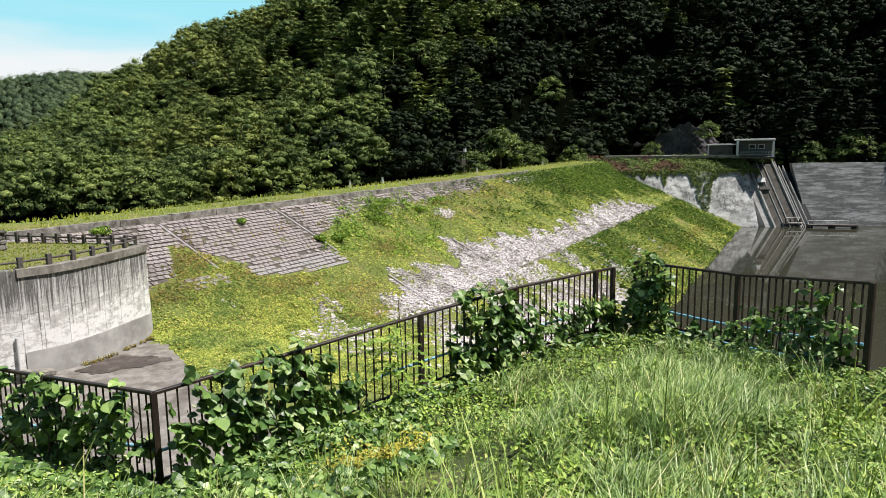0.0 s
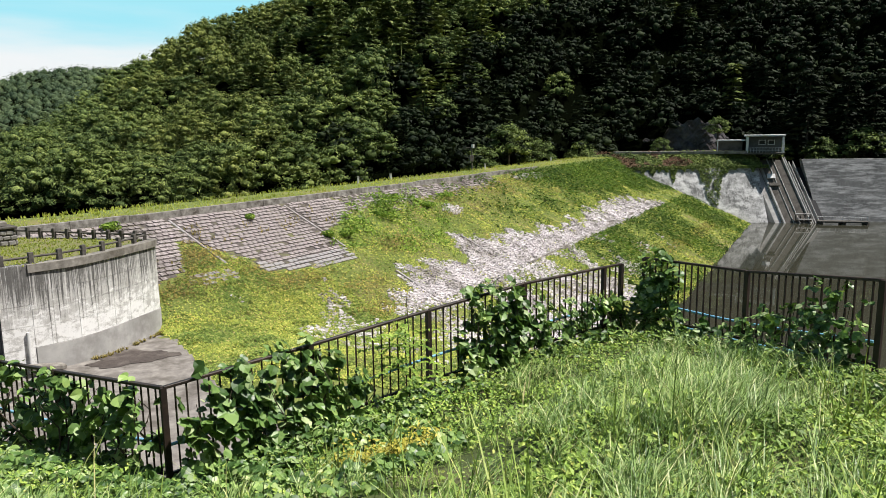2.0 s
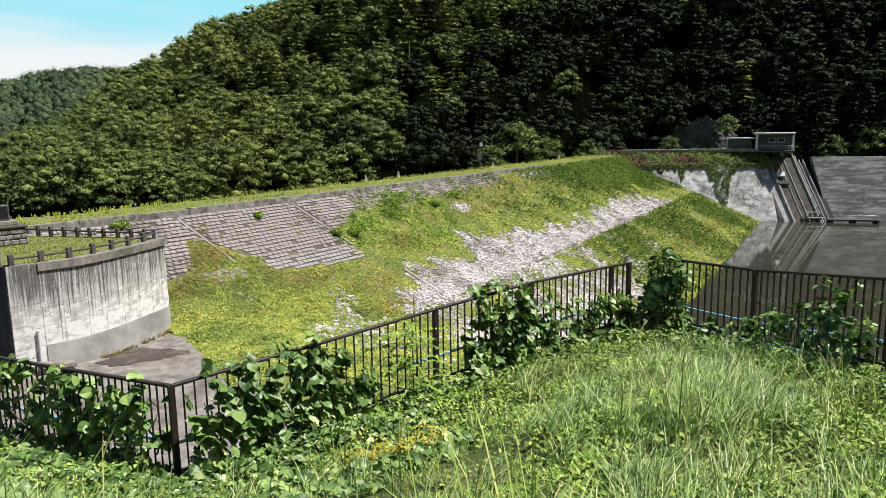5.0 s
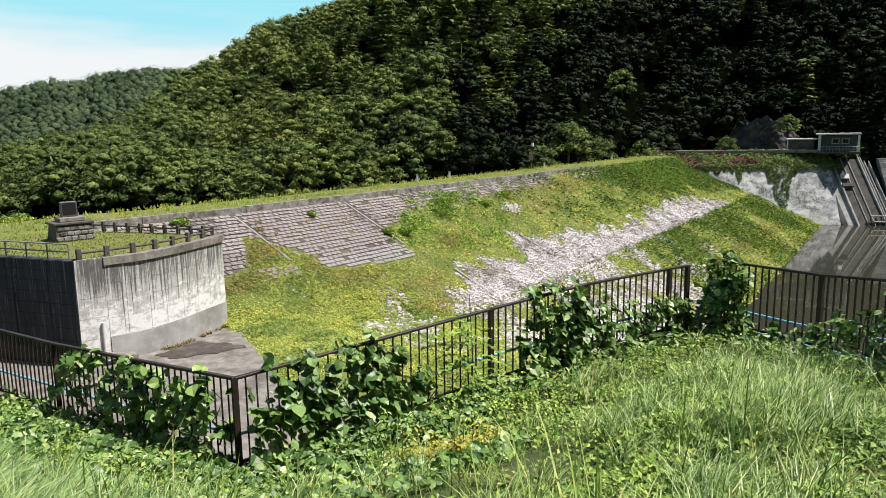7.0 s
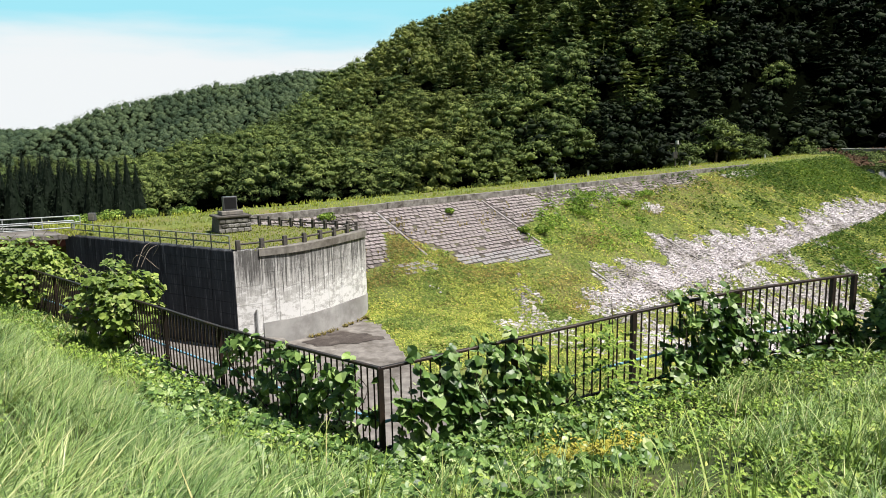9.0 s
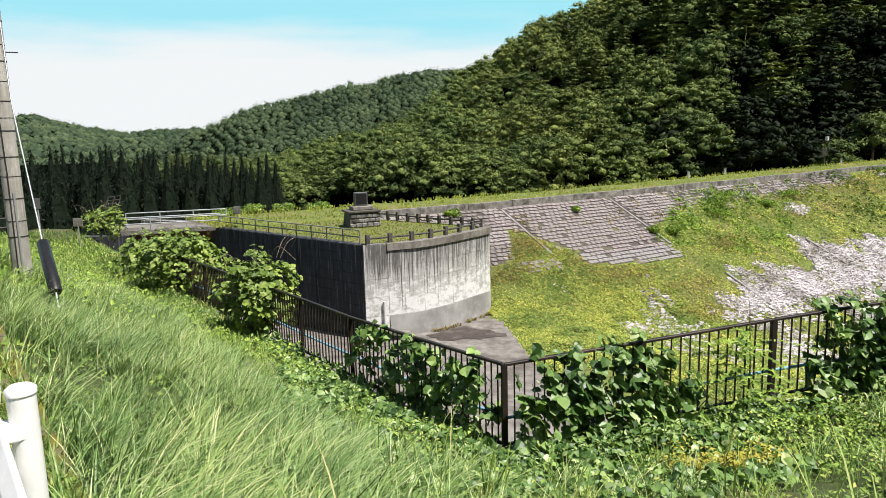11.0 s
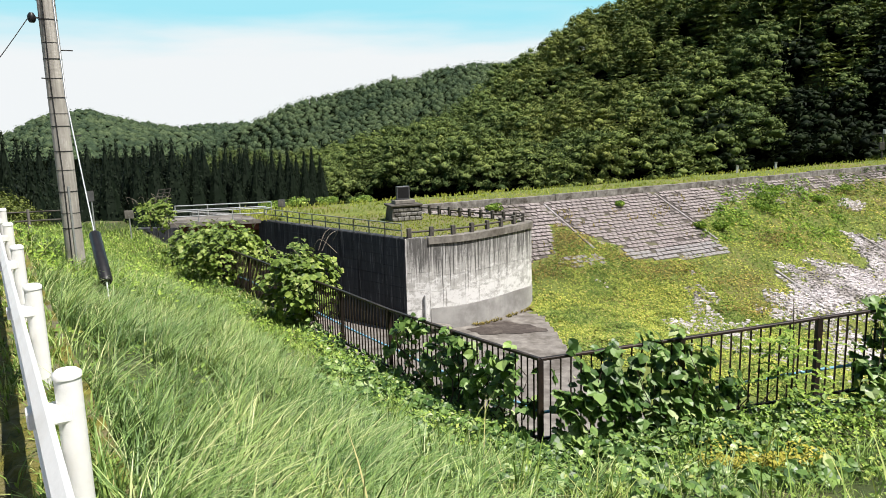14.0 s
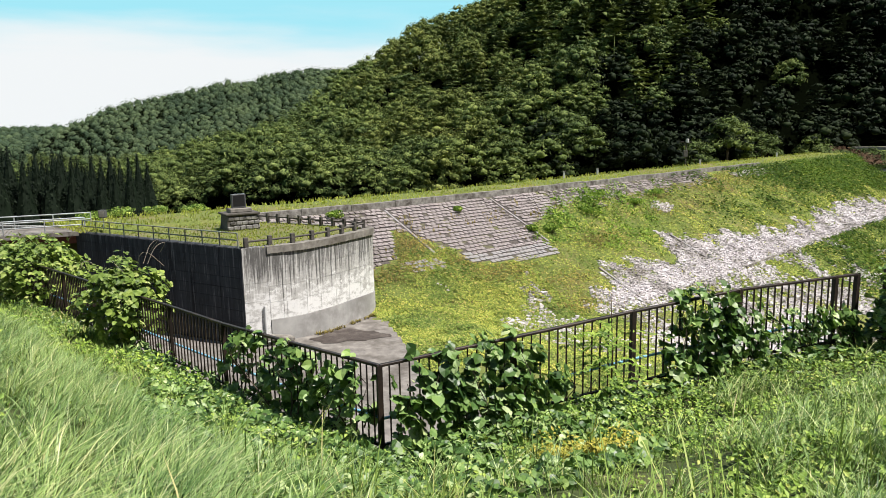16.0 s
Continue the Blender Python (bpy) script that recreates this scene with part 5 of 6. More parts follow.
v, f = sprays(np.stack([x, y, z], 1), nr, np.zeros((len(x), 3)), 0.050 * (1 + s / 45), 0.9, 0.5)
M["creeper"] = leafy("yellow-green creepers", [(0.0, (0.100, 0.145, 0.038)), (0.4, (0.200, 0.262, 0.062)), (0.8, (0.330, 0.385, 0.098)), (0.95, (0.45, 0.42, 0.14)), (1.0, (0.50, 0.39, 0.19))], through_light=0.15, patch=0.42, dull=(0.60, 0.72, 0.62), fresh=(1.45, 1.33, 1.0))
tagged(obj("face_herbs", bulk("face_herbs", v, f, M["creeper"]), None), "mat of yellow-green creeping herbs on the dam face", "herbs", kind="stuff")

# lush tongue of taller growth below the blocks
n = 26000
s, w = rs.uniform(14.5, 33, n), rs.uniform(0.4, 8.8, n)
lush = np.clip((s - 22.6 + 1.85 * w) * 0.6, 0, 1) * np.clip((np.interp(s, [14, 17, 20, 24, 26, 33], [5.0, 5.6, 7.0, 8.5, 6.2, 4.0]) - w) * 1.2, 0, 1)
lush *= np.clip(0.45 + 0.9 * lumps(s, w, 0.9, 3), 0.08, 1) * np.clip((33 - s) / 5, 0, 1)
keep = rs.uniform(0, 1, n) < lush
s, w = s[keep], w[keep]
x, y = dam_xy(s, w)
tall_at = (0.10 + 0.45 * np.clip(lumps(s, w, 0.9, 3), 0, 1)) * np.clip(1.3 - w / 8, 0.3, 1.2)
v, f = sprays(np.stack([x, y, face_z(s, w) + rs.uniform(0.2, 1.0, len(s)) * tall_at], 1), np.tile(np.array(OUT) + np.array([0, 0, 0.4]), (len(s), 1)), np.zeros((len(s), 3)), 0.085, 1.0, 0.7)
M["lush"] = leafy("lush green herbs", [(0.0, (0.070, 0.135, 0.022)), (0.5, (0.175, 0.285, 0.050)), (1.0, (0.34, 0.44, 0.095))], through_light=0.15, patch=0.6, dull=(0.6, 0.7, 0.65), fresh=(1.25, 1.2, 1.0))
tagged(obj("lush_herbs", bulk("lush_herbs", v, f, M["lush"]), None), "taller lush green growth below the blocks", "herbs", kind="stuff")

# deeper green growth at the far end of the face
n = 64000
s = rs.uniform(32, 106, n)
w = rs.uniform(0.1, 20, n)
deep = np.clip((s - 50) / 9, 0, 1) * np.clip((5.8 - w + 0.12 * (s - 60)) * 0.8 + lumps(s, w, 2), 0, 1) + 0.5 * np.clip((s - 32) / 8, 0, 1) * (w < 8) * (stone_band(s, w) < 0.4) * np.clip(0.35 + 0.9 * lumps(s, w, 1.6, 4), 0, 1) + 0.75 * np.clip((s - 36) / 10, 0, 1) * (w > 11.0) * np.clip(0.6 + lumps(s, w, 4, 3), 0, 1)
keep = rs.uniform(0, 1, n) < deep
s, w = s[keep], w[keep]
x, y = dam_xy(s, w)
v, f = quads_on(np.stack([x, y, face_z(s, w) + rs.uniform(0.1, 0.3, len(s))], 1), np.tile(np.array(OUT) + np.array([0, 0, 0.5]), (len(s), 1)), 0.16, 1.0, 0.9)
M["deepherb"] = leafy("deep green growth", [(0.0, (0.030, 0.068, 0.012)), (0.5, (0.070, 0.130, 0.020)), (1.0, (0.135, 0.205, 0.035))])
tagged(obj("deep_green_herbs", bulk("deep_green_herbs", v, f, M["deepherb"]), None), "deeper green leafy growth on the far dam face", "herbs", kind="stuff")

# taller shrubs standing on the face
def shrub(name, at, rad, high, n, size, material, label, tone=0.0):
    ob = thing(name, at, label, "shrub")
    parts = [blob(np.array([rng.uniform(-0.5, 0.5) * rad, rng.uniform(-0.5, 0.5) * rad, high * rng.uniform(0.3, 0.75)]), rad * rng.uniform(0.35, 0.6), n // 9, size, high / rad * 0.5) for _ in range(9)]
    v, f = join(parts)
    obj("foliage", bulk("foliage", v, f, material), None, ob)
    part("stem", tube([(0, 0, -0.1), (0.03, 0.02, high * 0.6)], [0.03, 0.012], 6), M["bark"], ob)
    return ob


for s, w, rad, high in ((17.2, 4.3, 0.75, 0.8), (15.7, 3.9, 0.4, 0.45), (24.0, 2.4, 1.5, 1.0), (26.0, 1.6, 1.2, 0.7), (22.6, 3.2, 0.9, 0.7), (29.0, 3.0, 0.8, 0.6), (4.0, 0.6, 0.5, 0.45), (12.2, 1.2, 0.3, 0.35), (33.0, 2.2, 0.9, 0.5), (20, 11.5, 0.6, 0.5)):
    p = face_frame(s, w)
    shrub("face_shrub", p, rad, high, 540, 0.075, M["lush"], "leafy green shrub rooted in the dam face")

# grass on the crest and the terrace
M["browned"] = leafy("browned herbs", [(0.0, (0.14, 0.115, 0.06)), (0.5, (0.30, 0.24, 0.09)), (1.0, (0.46, 0.38, 0.13))])
M["crestgrass"] = leafy("dry mown grass", [(0.0, (0.28, 0.34, 0.07)), (0.5, (0.42, 0.47, 0.11)), (1.0, (0.55, 0.54, 0.19))], through_light=0.35)
def tuft_field(name, xyz, length, width, per, material, label, category="grass", lean=0.35, wind=(0.0, 0.0), spread=0.12):
    """Tufts of bent blades: three bands of narrowing ribbon each."""
    n = len(xyz) * per
    root = np.repeat(xyz, per, 0) + rng.normal(0, 1, (n, 3)) * np.array([length * spread, length * spread, 0])
    ln = length * rng.uniform(0.45, 1.15, n) * np.repeat(rng.uniform(0.7, 1.2, len(xyz)), per)
    az = rng.uniform(0, 2 * np.pi, n)
    dr = np.stack([np.cos(az), np.sin(az), np.zeros(n)], 1) * rng.uniform(0.1, 1.0, (n, 1)) * lean * 2 + np.array([wind[0], wind[1], 0])
    sd = np.stack([-np.sin(az), np.cos(az), np.zeros(n)], 1) * (width * rng.uniform(0.6, 1.3, n))[:, None]
    rows = []
    for t, k in ((0.0, 0.8), (0.4, 1.0), (0.75, 0.7), (1.0, 0.0)):
        h = ln * t * (1 - 0.30 * t * np.linalg.norm(dr, axis=1) ** 1.2)
        c = root + dr * (ln * t * t)[:, None]
        c[:, 2] += h
        rows += [c - sd * k, c + sd * k] if k else [c]
    v = np.stack(rows, 1).reshape(-1, 3)
    i = np.arange(n)[:, None] * 7
    f = np.concatenate([i + np.array(c) for c in ((0, 1, 3), (0, 3, 2), (2, 3, 5), (2, 5, 4), (4, 5, 6))])
    ob = obj(name, bulk(name, v, f, material), None)
    return tagged(ob, label, category, kind="stuff")


k = rs.integers(0, 20, 130)
s = rs.uniform(1, 22, 20)[k] + rs.normal(0, 0.35, 130)
w = rs.uniform(0.5, 4.2, 20)[k] + rs.normal(0, 0.3, 130)
keep = in_blocks(s, w)
s, w = s[keep], w[keep]
x, y = dam_xy(s, w)
tuft_field("joint_weeds", np.stack([x, y, face_z(s, w) + 0.03], 1), 0.26, 0.014, 5, M["browned"], "thin weeds growing in the joints of the blocks", "weeds", lean=0.5)
n = 5000
s = -8 + 112 * rs.uniform(0, 1, n) ** 1.5
w = rs.uniform(-6.0, -0.1, n)
x, y = dam_xy(s, w)
tuft_field("crest_grass", np.stack([x, y, np.full(n, CREST + 0.1)], 1), 0.20, 0.018, 3, M["crestgrass"], "mown yellow-green grass along the dam crest")
n = 3400
x, y = rs.uniform(-18.5, -3.9, n), rs.uniform(28.8, 38.5, n)
s, w = dam_sw(x, y)
keep = (y > 34.95 - (x + 18.7) * 0.60 + 0.1) & ((x < -8.6) | (x + 3.9 < -0.66 * np.maximum(34.0 - y, 0) - 0.35)) & (y < 36.3 - (x + 7.95) * 0.5)
tuft_field("terrace_grass", np.stack([x[keep], y[keep], np.full(keep.sum(), TOP - 0.04)], 1), 0.11, 0.011, 6, M["crestgrass"], "short dry grass on the terrace")

foot = [CURVE[k] for k in range(8, 31)]
wx = np.array([foot[int(k)][0] for k in rs.integers(0, 23, 90)]) + rs.uniform(0.05, 0.5, 90)
wy = np.interp(wx - 0.25, [q[0] for q in foot], [q[1] for q in foot]) - rs.uniform(0.05, 0.45, 90)
tuft_field("foot_weeds", np.stack([wx, wy, apron_z(wx)], 1), 0.16, 0.012, 9, M["browned"], "dry weeds along the foot of the terrace wall", lean=0.8)

mbox = thing("meter_box", (-17.7, 35.4, TOP), "grey metal cabinet on a short post by the bridge", "cabinet")
part("body", boxed((0.33, 0.26, 0.40), Matrix.Translation((0, 0, 0.80)), 0.02), M["wall_paint"], mbox)
part("door", boxed((0.27, 0.02, 0.33), Matrix.Translation((0, -0.135, 0.80)), 0.006), M["coping"], mbox)
part("post", tube([(0, 0, -0.1), (0, 0, 0.62)], 0.035, 8), M["galv"], mbox)
for s, w, rad, high in ((-6.0, -5.0, 0.9, 0.6), (-4.4, -5.4, 1.0, 0.6), (-2.6, -5.6, 0.8, 0.5), (-0.4, -5.7, 0.8, 0.45)):
    shrub("crest_shrub", (*dam_xy(np.float64(s), np.float64(w)), CREST), rad, high, 480, 0.07, M["herb"], "leafy weeds along the edge of the crest")

# lamp mast and white markers on the crest
mast = thing("warning_mast", (*dam_xy(np.float64(53.0), np.float64(-5.2)), CREST + 0.1), "slim dark mast with loudspeaker and pale lamp", "mast")
part("pole", tube([(0, 0, -0.2), (0, 0, 2.7)], 0.07, 8), M["darkrail"], mast)
part("lamp", tube([(0.1, -0.1, 2.45), (0.1, -0.1, 2.85)], 0.16, 10), M["white_paint"], mast)
part("box", boxed((0.45, 0.3, 0.7), Matrix.Translation((-0.05, 0, 1.3)), 0.02), M["darkrail"], mast)
part("arm", tube([(-0.7, 0.2, 2.5), (0.5, -0.1, 2.5)], 0.05, 6), M["darkrail"], mast)
part("horn", tube([(-0.7, 0.2, 2.5), (-0.85, 0.0, 2.5)], [0.06, 0.2], 10), M["darkrail"], mast)
for s in (36.0, 31.0, 56.0, 78.0):
    mk = thing("marker_post", (*dam_xy(np.float64(s), np.float64(-5.0)), CREST + 0.1), "small white marker post in the crest grass", "marker post", group="markers on the crest")
    part("post", boxed((0.16, 0.16, 0.55), Matrix.Translation((0, 0, 0.27)), 0.02), M["white_paint"], mk)
    part("cap", boxed((0.2, 0.2, 0.06), Matrix.Translation((0, 0, 0.56)), 0.01), M["coping"], mk)

# ivy and scrub along the top of the far wall
n = 4600
t = rs.uniform(0, 1, n)
hang = np.clip(-0.12 + 0.30 * lumps(t * 40, t * 0, 0.9) + 0.35 * np.abs(np.sin(t * 61)) ** 4 + 3.3 * np.exp(-((t - 0.66) / 0.055) ** 2) + 1.2 * np.exp(-((t - 0.42) / 0.015) ** 2) + 0.9 * np.exp(-((t - 0.30) / 0.012) ** 2), 0.05, 3.4)
dz = rs.uniform(-0.2, 1.0, n) ** 1.0
zz = -4.25 + 0.25 - dz * (0.12 + hang * 2.0)
back = 3.9 * np.clip((zz + 14) / 9.75, 0, 1.06)
px, py = 51 + t * 26, 92.1 - t * 3.95 + 1.1 * np.sin(t * 3.1) * 0.6
c = np.stack([px + 0.393 * back, py + 0.92 * back - 0.3, zz], 1)
v, f = quads_on(c, np.tile([-0.1, -0.8, 0.6], (n, 1)), 0.20, 1.0, 0.9)
tagged(obj("wall_ivy", bulk("wall_ivy", v, f, M["forest"]), None), "ivy and scrub hanging over the pale wall", "ivy", kind="stuff")
# the overgrown strip between the wall and the far road
def strip_sheet(t, v):
    x0, y0 = 51.5 + 26.6 * t, 96.2 - 1.4 * t - 2.9 * t * t
    x1, y1 = 53.5 + 23.0 * t, 103.2 - 5.2 * t - 4.2 * t * t
    return x0 + (x1 - x0) * v, y0 + (y1 - y0) * v, -4.35 + 2.25 * v ** 0.8 + 0.15 * lumps(t * 26, v * 5, 1.0)


tagged(obj("shore_strip", grid_mesh("shore_strip", np.linspace(0, 1, 60), np.linspace(0, 1, 10), strip_sheet, M["soil"]), None), "overgrown strip of earth above the far wall", "bank", kind="structure")
n = 5200
t, vv = rs.uniform(0, 1, n), rs.uniform(-0.02, 1, n)
x, y, z = strip_sheet(t, np.clip(vv, 0, 1))
c = np.stack([x, y, z + rs.uniform(0.0, 0.5, n)], 1)
brown = (lumps(t * 26, vv * 4, 1.5, 4) > 0.05) & (t < 0.6)
v, f = sprays(c[~brown], np.tile([-0.1, -0.5, 0.8], ((~brown).sum(), 1)), np.zeros(((~brown).sum(), 3)), 0.20, 1.0, 0.6)
tagged(obj("shore_scrub", bulk("shore_scrub", v, f, M["forest"]), None), "low green scrub above the far wall", "scrub", kind="stuff")
v, f = sprays(c[brown], np.tile([-0.1, -0.5, 0.8], (brown.sum(), 1)), np.zeros((brown.sum(), 3)), 0.18, 1.0, 0.6)
tagged(obj("brown_scrub", bulk("brown_scrub", v, f, plain("rusty scrub leaves", (0.05, 0.03, 0.018), (0.14, 0.075, 0.04), 3, 0.9)), None), "rust-brown withered scrub above the far wall", "scrub", kind="stuff")
# browned patches among the herbs
cs = np.array([(50 + 3.4 * i, 15.8 + 0.08 * i) for i in range(10)] + [(20.4, 5.6), (6.0, 3.4), (4.6, 5.4), (9.5, 6.6), (31, 4.2), (40, 2.0), (48, 1.4), (24, 1.6), (28, 1.8), (33, 2.6), (36, 1.5), (37, 4.0), (43, 3.0), (45, 1.6), (51, 2.4), (54, 4.0), (5.4, 2.6), (6.6, 2.0), (7.0, 3.6), (8.6, 5.4), (5.0, 4.4), (11.0, 6.7), (13.5, 8.2), (3.2, 5.6), (20.4, 5.8), (12.5, 10.0)])
k = rs.integers(0, len(cs), 14000)
s = cs[k, 0] + rs.normal(0, 0.9, 14000) * (1 + cs[k, 0] / 40)
w = cs[k, 1] + rs.normal(0, 0.4, 14000)
keep = ~in_blocks(s, w) & (w > 0.4)
s, w = s[keep], w[keep]
x, y = dam_xy(s, w)
v, f = quads_on(np.stack([x, y, face_z(s, w) + rs.uniform(0.05, 0.16, len(s))], 1), np.tile(np.array(OUT) + np.array([0, 0, 0.5]), (len(s), 1)), 0.065, 1.0, 0.9)
tagged(obj("browned_herbs", bulk("browned_herbs", v, f, M["browned"]), None), "browned dry herbs in patches on the dam face", "herbs", kind="stuff")

# ---------------------------------------------------------------- bank vegetation
rb = np.random.default_rng(23)


def on_bank(n, r0, r1, power=1.0):
    """Random places on the bank between two distances."""
    r = r0 + (r1 - r0) * rb.uniform(0, 1, n) ** power
    a = np.radians(rb.uniform(-58, 62, n))
    x, y = np.sin(a) * r, np.cos(a) * r
    d, zf = fence_near(x, y)
    q = x * RAIL_Q[0] + y * RAIL_Q[1]
    keep = (d > 0.05) & (q > 0.32)
    x, y = x[keep], y[keep]
    return np.stack([x, y, bank_z(x, y)], 1), d[keep], q[keep]


# long arching grass in tussocks, thickest in drifts
M["longgrass"] = leafy("long grass", [(0.0, (0.055, 0.105, 0.032)), (0.40, (0.185, 0.295, 0.090)), (0.80, (0.36, 0.475, 0.185)), (1.0, (0.62, 0.61, 0.37))], rough=0.42, through_light=0.12, spec=0.35, patch=0.8, dull=(0.65, 0.74, 0.66), fresh=(1.15, 1.1, 0.95))
p, d, q = on_bank(9000, 1.7, 15, 0.9)
drift = lumps(p[:, 0], p[:, 1], 1.1, 2.0)
keep = (rb.uniform(0, 1, len(p)) < np.clip(0.50 + 1.1 * drift, 0.08, 1) * np.where(p[:, 0] > 1.8, 0.5, 1.0) * np.clip(1.4 * np.hypot((p[:, 0] - 0.2) / 2.4, (p[:, 1] - 6.4) / 2.6) - 0.7, 0.06, 1)) & (d > np.where(p[:, 0] < 2.4, 1.9 + 0.5 * lumps(p[:, 0], p[:, 1], 0.9, 4), 0.6))
tall = p[keep]
tuft_field("long_grass", tall[:1500], 0.40, 0.0042, 36, M["longgrass"], "long arching silvery green grass on the bank", lean=0.62, wind=(0.32, 0.12), spread=0.14)
p, d, q = on_bank(13500, 1.5, 26, 0.8)
m = rb.uniform(0, 1, len(p)) < np.clip(0.62 + 1.0 * lumps(p[:, 0], p[:, 1], 0.45, 8), 0.22, 1)
p, d = p[m], d[m]
p = p[d > np.where((p[:, 0] < 2.4) & (p[:, 0] > -4), 0.9, 0.1)]
tuft_field("short_grass", p[:4300], 0.17, 0.0040, 10, M["grass"], "short green grass on the bank", lean=0.7, spread=0.18)
p, d, q = on_bank(60000, 13, 40, 0.8)
az = np.degrees(np.arctan2(p[:, 0], p[:, 1]))
p = p[(az < -18) & (az > -54)][:3000]
tuft_field("far_bank_grass", p, 0.30, 0.011, 6, M["grass"], "tall bright green grass towards the bridge", lean=0.35)
p, d, q = on_bank(40000, 9, 34, 0.9)
az = np.degrees(np.arctan2(p[:, 0], p[:, 1]))
p = p[(az < -22) & (az > -52)]
tuft_field("bank_top_grass", p[:1400], 0.30, 0.008, 9, M["grass"], "lush grass between the road and the bushes", lean=0.5)
p, d, q = on_bank(150000, 11, 36, 0.8)
az = np.degrees(np.arctan2(p[:, 0], p[:, 1]))
p = p[(az < -20) & (az > -54) & (rb.uniform(0, 1, len(p)) < np.clip(0.55 + 0.8 * lumps(p[:, 0], p[:, 1], 1.1, 5), 0.1, 1))][:30000]
p[:, 2] += rb.uniform(0.05, 0.42, len(p)) * np.clip(0.7 + 0.6 * lumps(p[:, 0], p[:, 1], 0.7, 2), 0.25, 1.2)
v, f = quads_on(p, np.tile([0.2, -0.2, 1.0], (len(p), 1)), 0.042, 1.0, 0.8)
M["fresh"] = leafy("fresh green weeds", [(0.0, (0.10, 0.19, 0.030)), (0.5, (0.24, 0.37, 0.060)), (1.0, (0.40, 0.52, 0.115))], rough=0.5, through_light=0.16, spec=0.2, patch=0.7)
tagged(obj("bank_top_weeds", bulk("bank_top_weeds", v, f, M["fresh"]), None), "lush bright green weeds along the top of the bank", "weeds", kind="stuff")
a = np.radians(rb.uniform(62, 150, 900))
r = 0.6 + 8 * rb.uniform(0, 1, 900)
x, y = np.sin(a) * r, np.cos(a) * r
m = (x * RAIL_Q[0] + y * RAIL_Q[1] > 0.4) & (fence_near(x, y)[0] > 0.1)
tuft_field("roadside_grass", np.stack([x, y, bank_z(x, y)], 1)[m], 0.24, 0.010, 7, M["grass"], "short green grass beside the road", lean=0.6)
# coarse tussocks with broad pale blades
p, d, q = on_bank(420, 2.0, 9, 1.0)
p = p[d > 1.2]
tuft_field("tussocks", p[:34], 0.72, 0.0060, 20, M["grass"], "coarse tussocks of broad-bladed grass", lean=0.42, wind=(0.12, 0.15))
# low broad-leaved herbs
p, d, q = on_bank(230000, 1.6, 20, 0.8)
mass = np.clip(0.50 + lumps(p[:, 0], p[:, 1], 0.8, 6) + np.clip(1.4 - d, 0, 1), 0, 1) * np.where((p[:, 0] < 1.5) & (d > 1.3), 0.25, 1.0)
p = p[rb.uniform(0, 1, len(p)) < mass][:52000]
up = np.tile([0.1, -0.1, 1.0], (len(p), 1))
p[:, 2] += rb.uniform(0.02, 0.24, len(p)) * np.clip(0.6 + 0.8 * lumps(p[:, 0], p[:, 1], 0.25, 4), 0.15, 1.3)
v, f = quads_on(p, up, 0.027, 1.0, 0.9)
tagged(obj("bank_herbs", bulk("bank_herbs", v, f, M["herb"]), None), "low broad-leaved weeds among the grass", "weeds", kind="stuff")
p, d, q = on_bank(120000, 3.5, 14, 1.0)
m = rb.uniform(0, 1, len(p)) < np.clip(0.45 + 0.9 * lumps(p[:, 0], p[:, 1], 0.7, 9) + 0.40 * (d < 1.6), 0.0, 1) * np.clip(np.where(p[:, 0] > 2.2, 1.0, 1.5 - d), 0.04, 1)
p = p[m & (d > 0.1)][:21000]
p[:, 2] += rb.uniform(0.03, 0.26, len(p)) * np.clip(0.7 + 0.7 * lumps(p[:, 0], p[:, 1], 0.35, 6), 0.2, 1.3)
v, f = quads_on(p, np.tile([0.25, -0.25, 1.0], (len(p), 1)), 0.034, 1.0, 0.9)
tagged(obj("leafy_weeds", bulk("leafy_weeds", v, f, M["herb"]), None), "bright broad-leaved weeds spreading over the bank", "weeds", kind="stuff")
p, d, q = on_bank(90000, 6.0, 22, 1.0)
p = p[(d < 0.75) & (rb.uniform(0, 1, len(p)) < 0.85)][:9000]
p[:, 2] += rb.uniform(0.02, 0.30, len(p)) * np.clip(0.7 + 0.6 * lumps(p[:, 0], p[:, 1], 0.6, 1), 0.2, 1.2)
v, f = quads_on(p, np.tile([0.1, -0.2, 1.0], (len(p), 1)), 0.055, 1.0, 1.0)
tagged(obj("fence_weeds", bulk("fence_weeds", v, f, M["kudzu"]), None), "dense low weeds at the foot of the fence", "weeds", kind="stuff")
n = 1500
x, y = 1.58 + rb.normal(0, 0.26, n), 7.22 + rb.normal(0, 0.15, n)
z = bank_z(x, y) + rb.uniform(0.08, 0.36, n) * np.clip(0.8 + 0.6 * lumps(x, y, 0.2), 0.3, 1.2)
M["dry"] = leafy("yellowed weeds", [(0.0, (0.28, 0.28, 0.05)), (0.5, (0.52, 0.47, 0.08)), (1.0, (0.66, 0.56, 0.16))], through_light=0.15)
v, f = quads_on(np.stack([x, y, z], 1), np.tile([0.2, -0.3, 1.0], (n, 1)), 0.026, 1.1, 1.0)
tagged(obj("dry_weeds", bulk("dry_weeds", v, f, M["dry"]), None), "patch of yellowed dry weeds by the fence", "weeds", kind="stuff")


# ---------------------------------------------------------------- climbers on the fence
def leaf_mesh():
    """One broad heart-shaped leaflet, folded a little along its midrib, tip along +y."""
    side = [(0.0, 0.0, 0.0), (0.34, 0.10, 0.05), (0.52, 0.42, 0.10), (0.36, 0.78, 0.07), (0.0, 1.08, -0.10)]
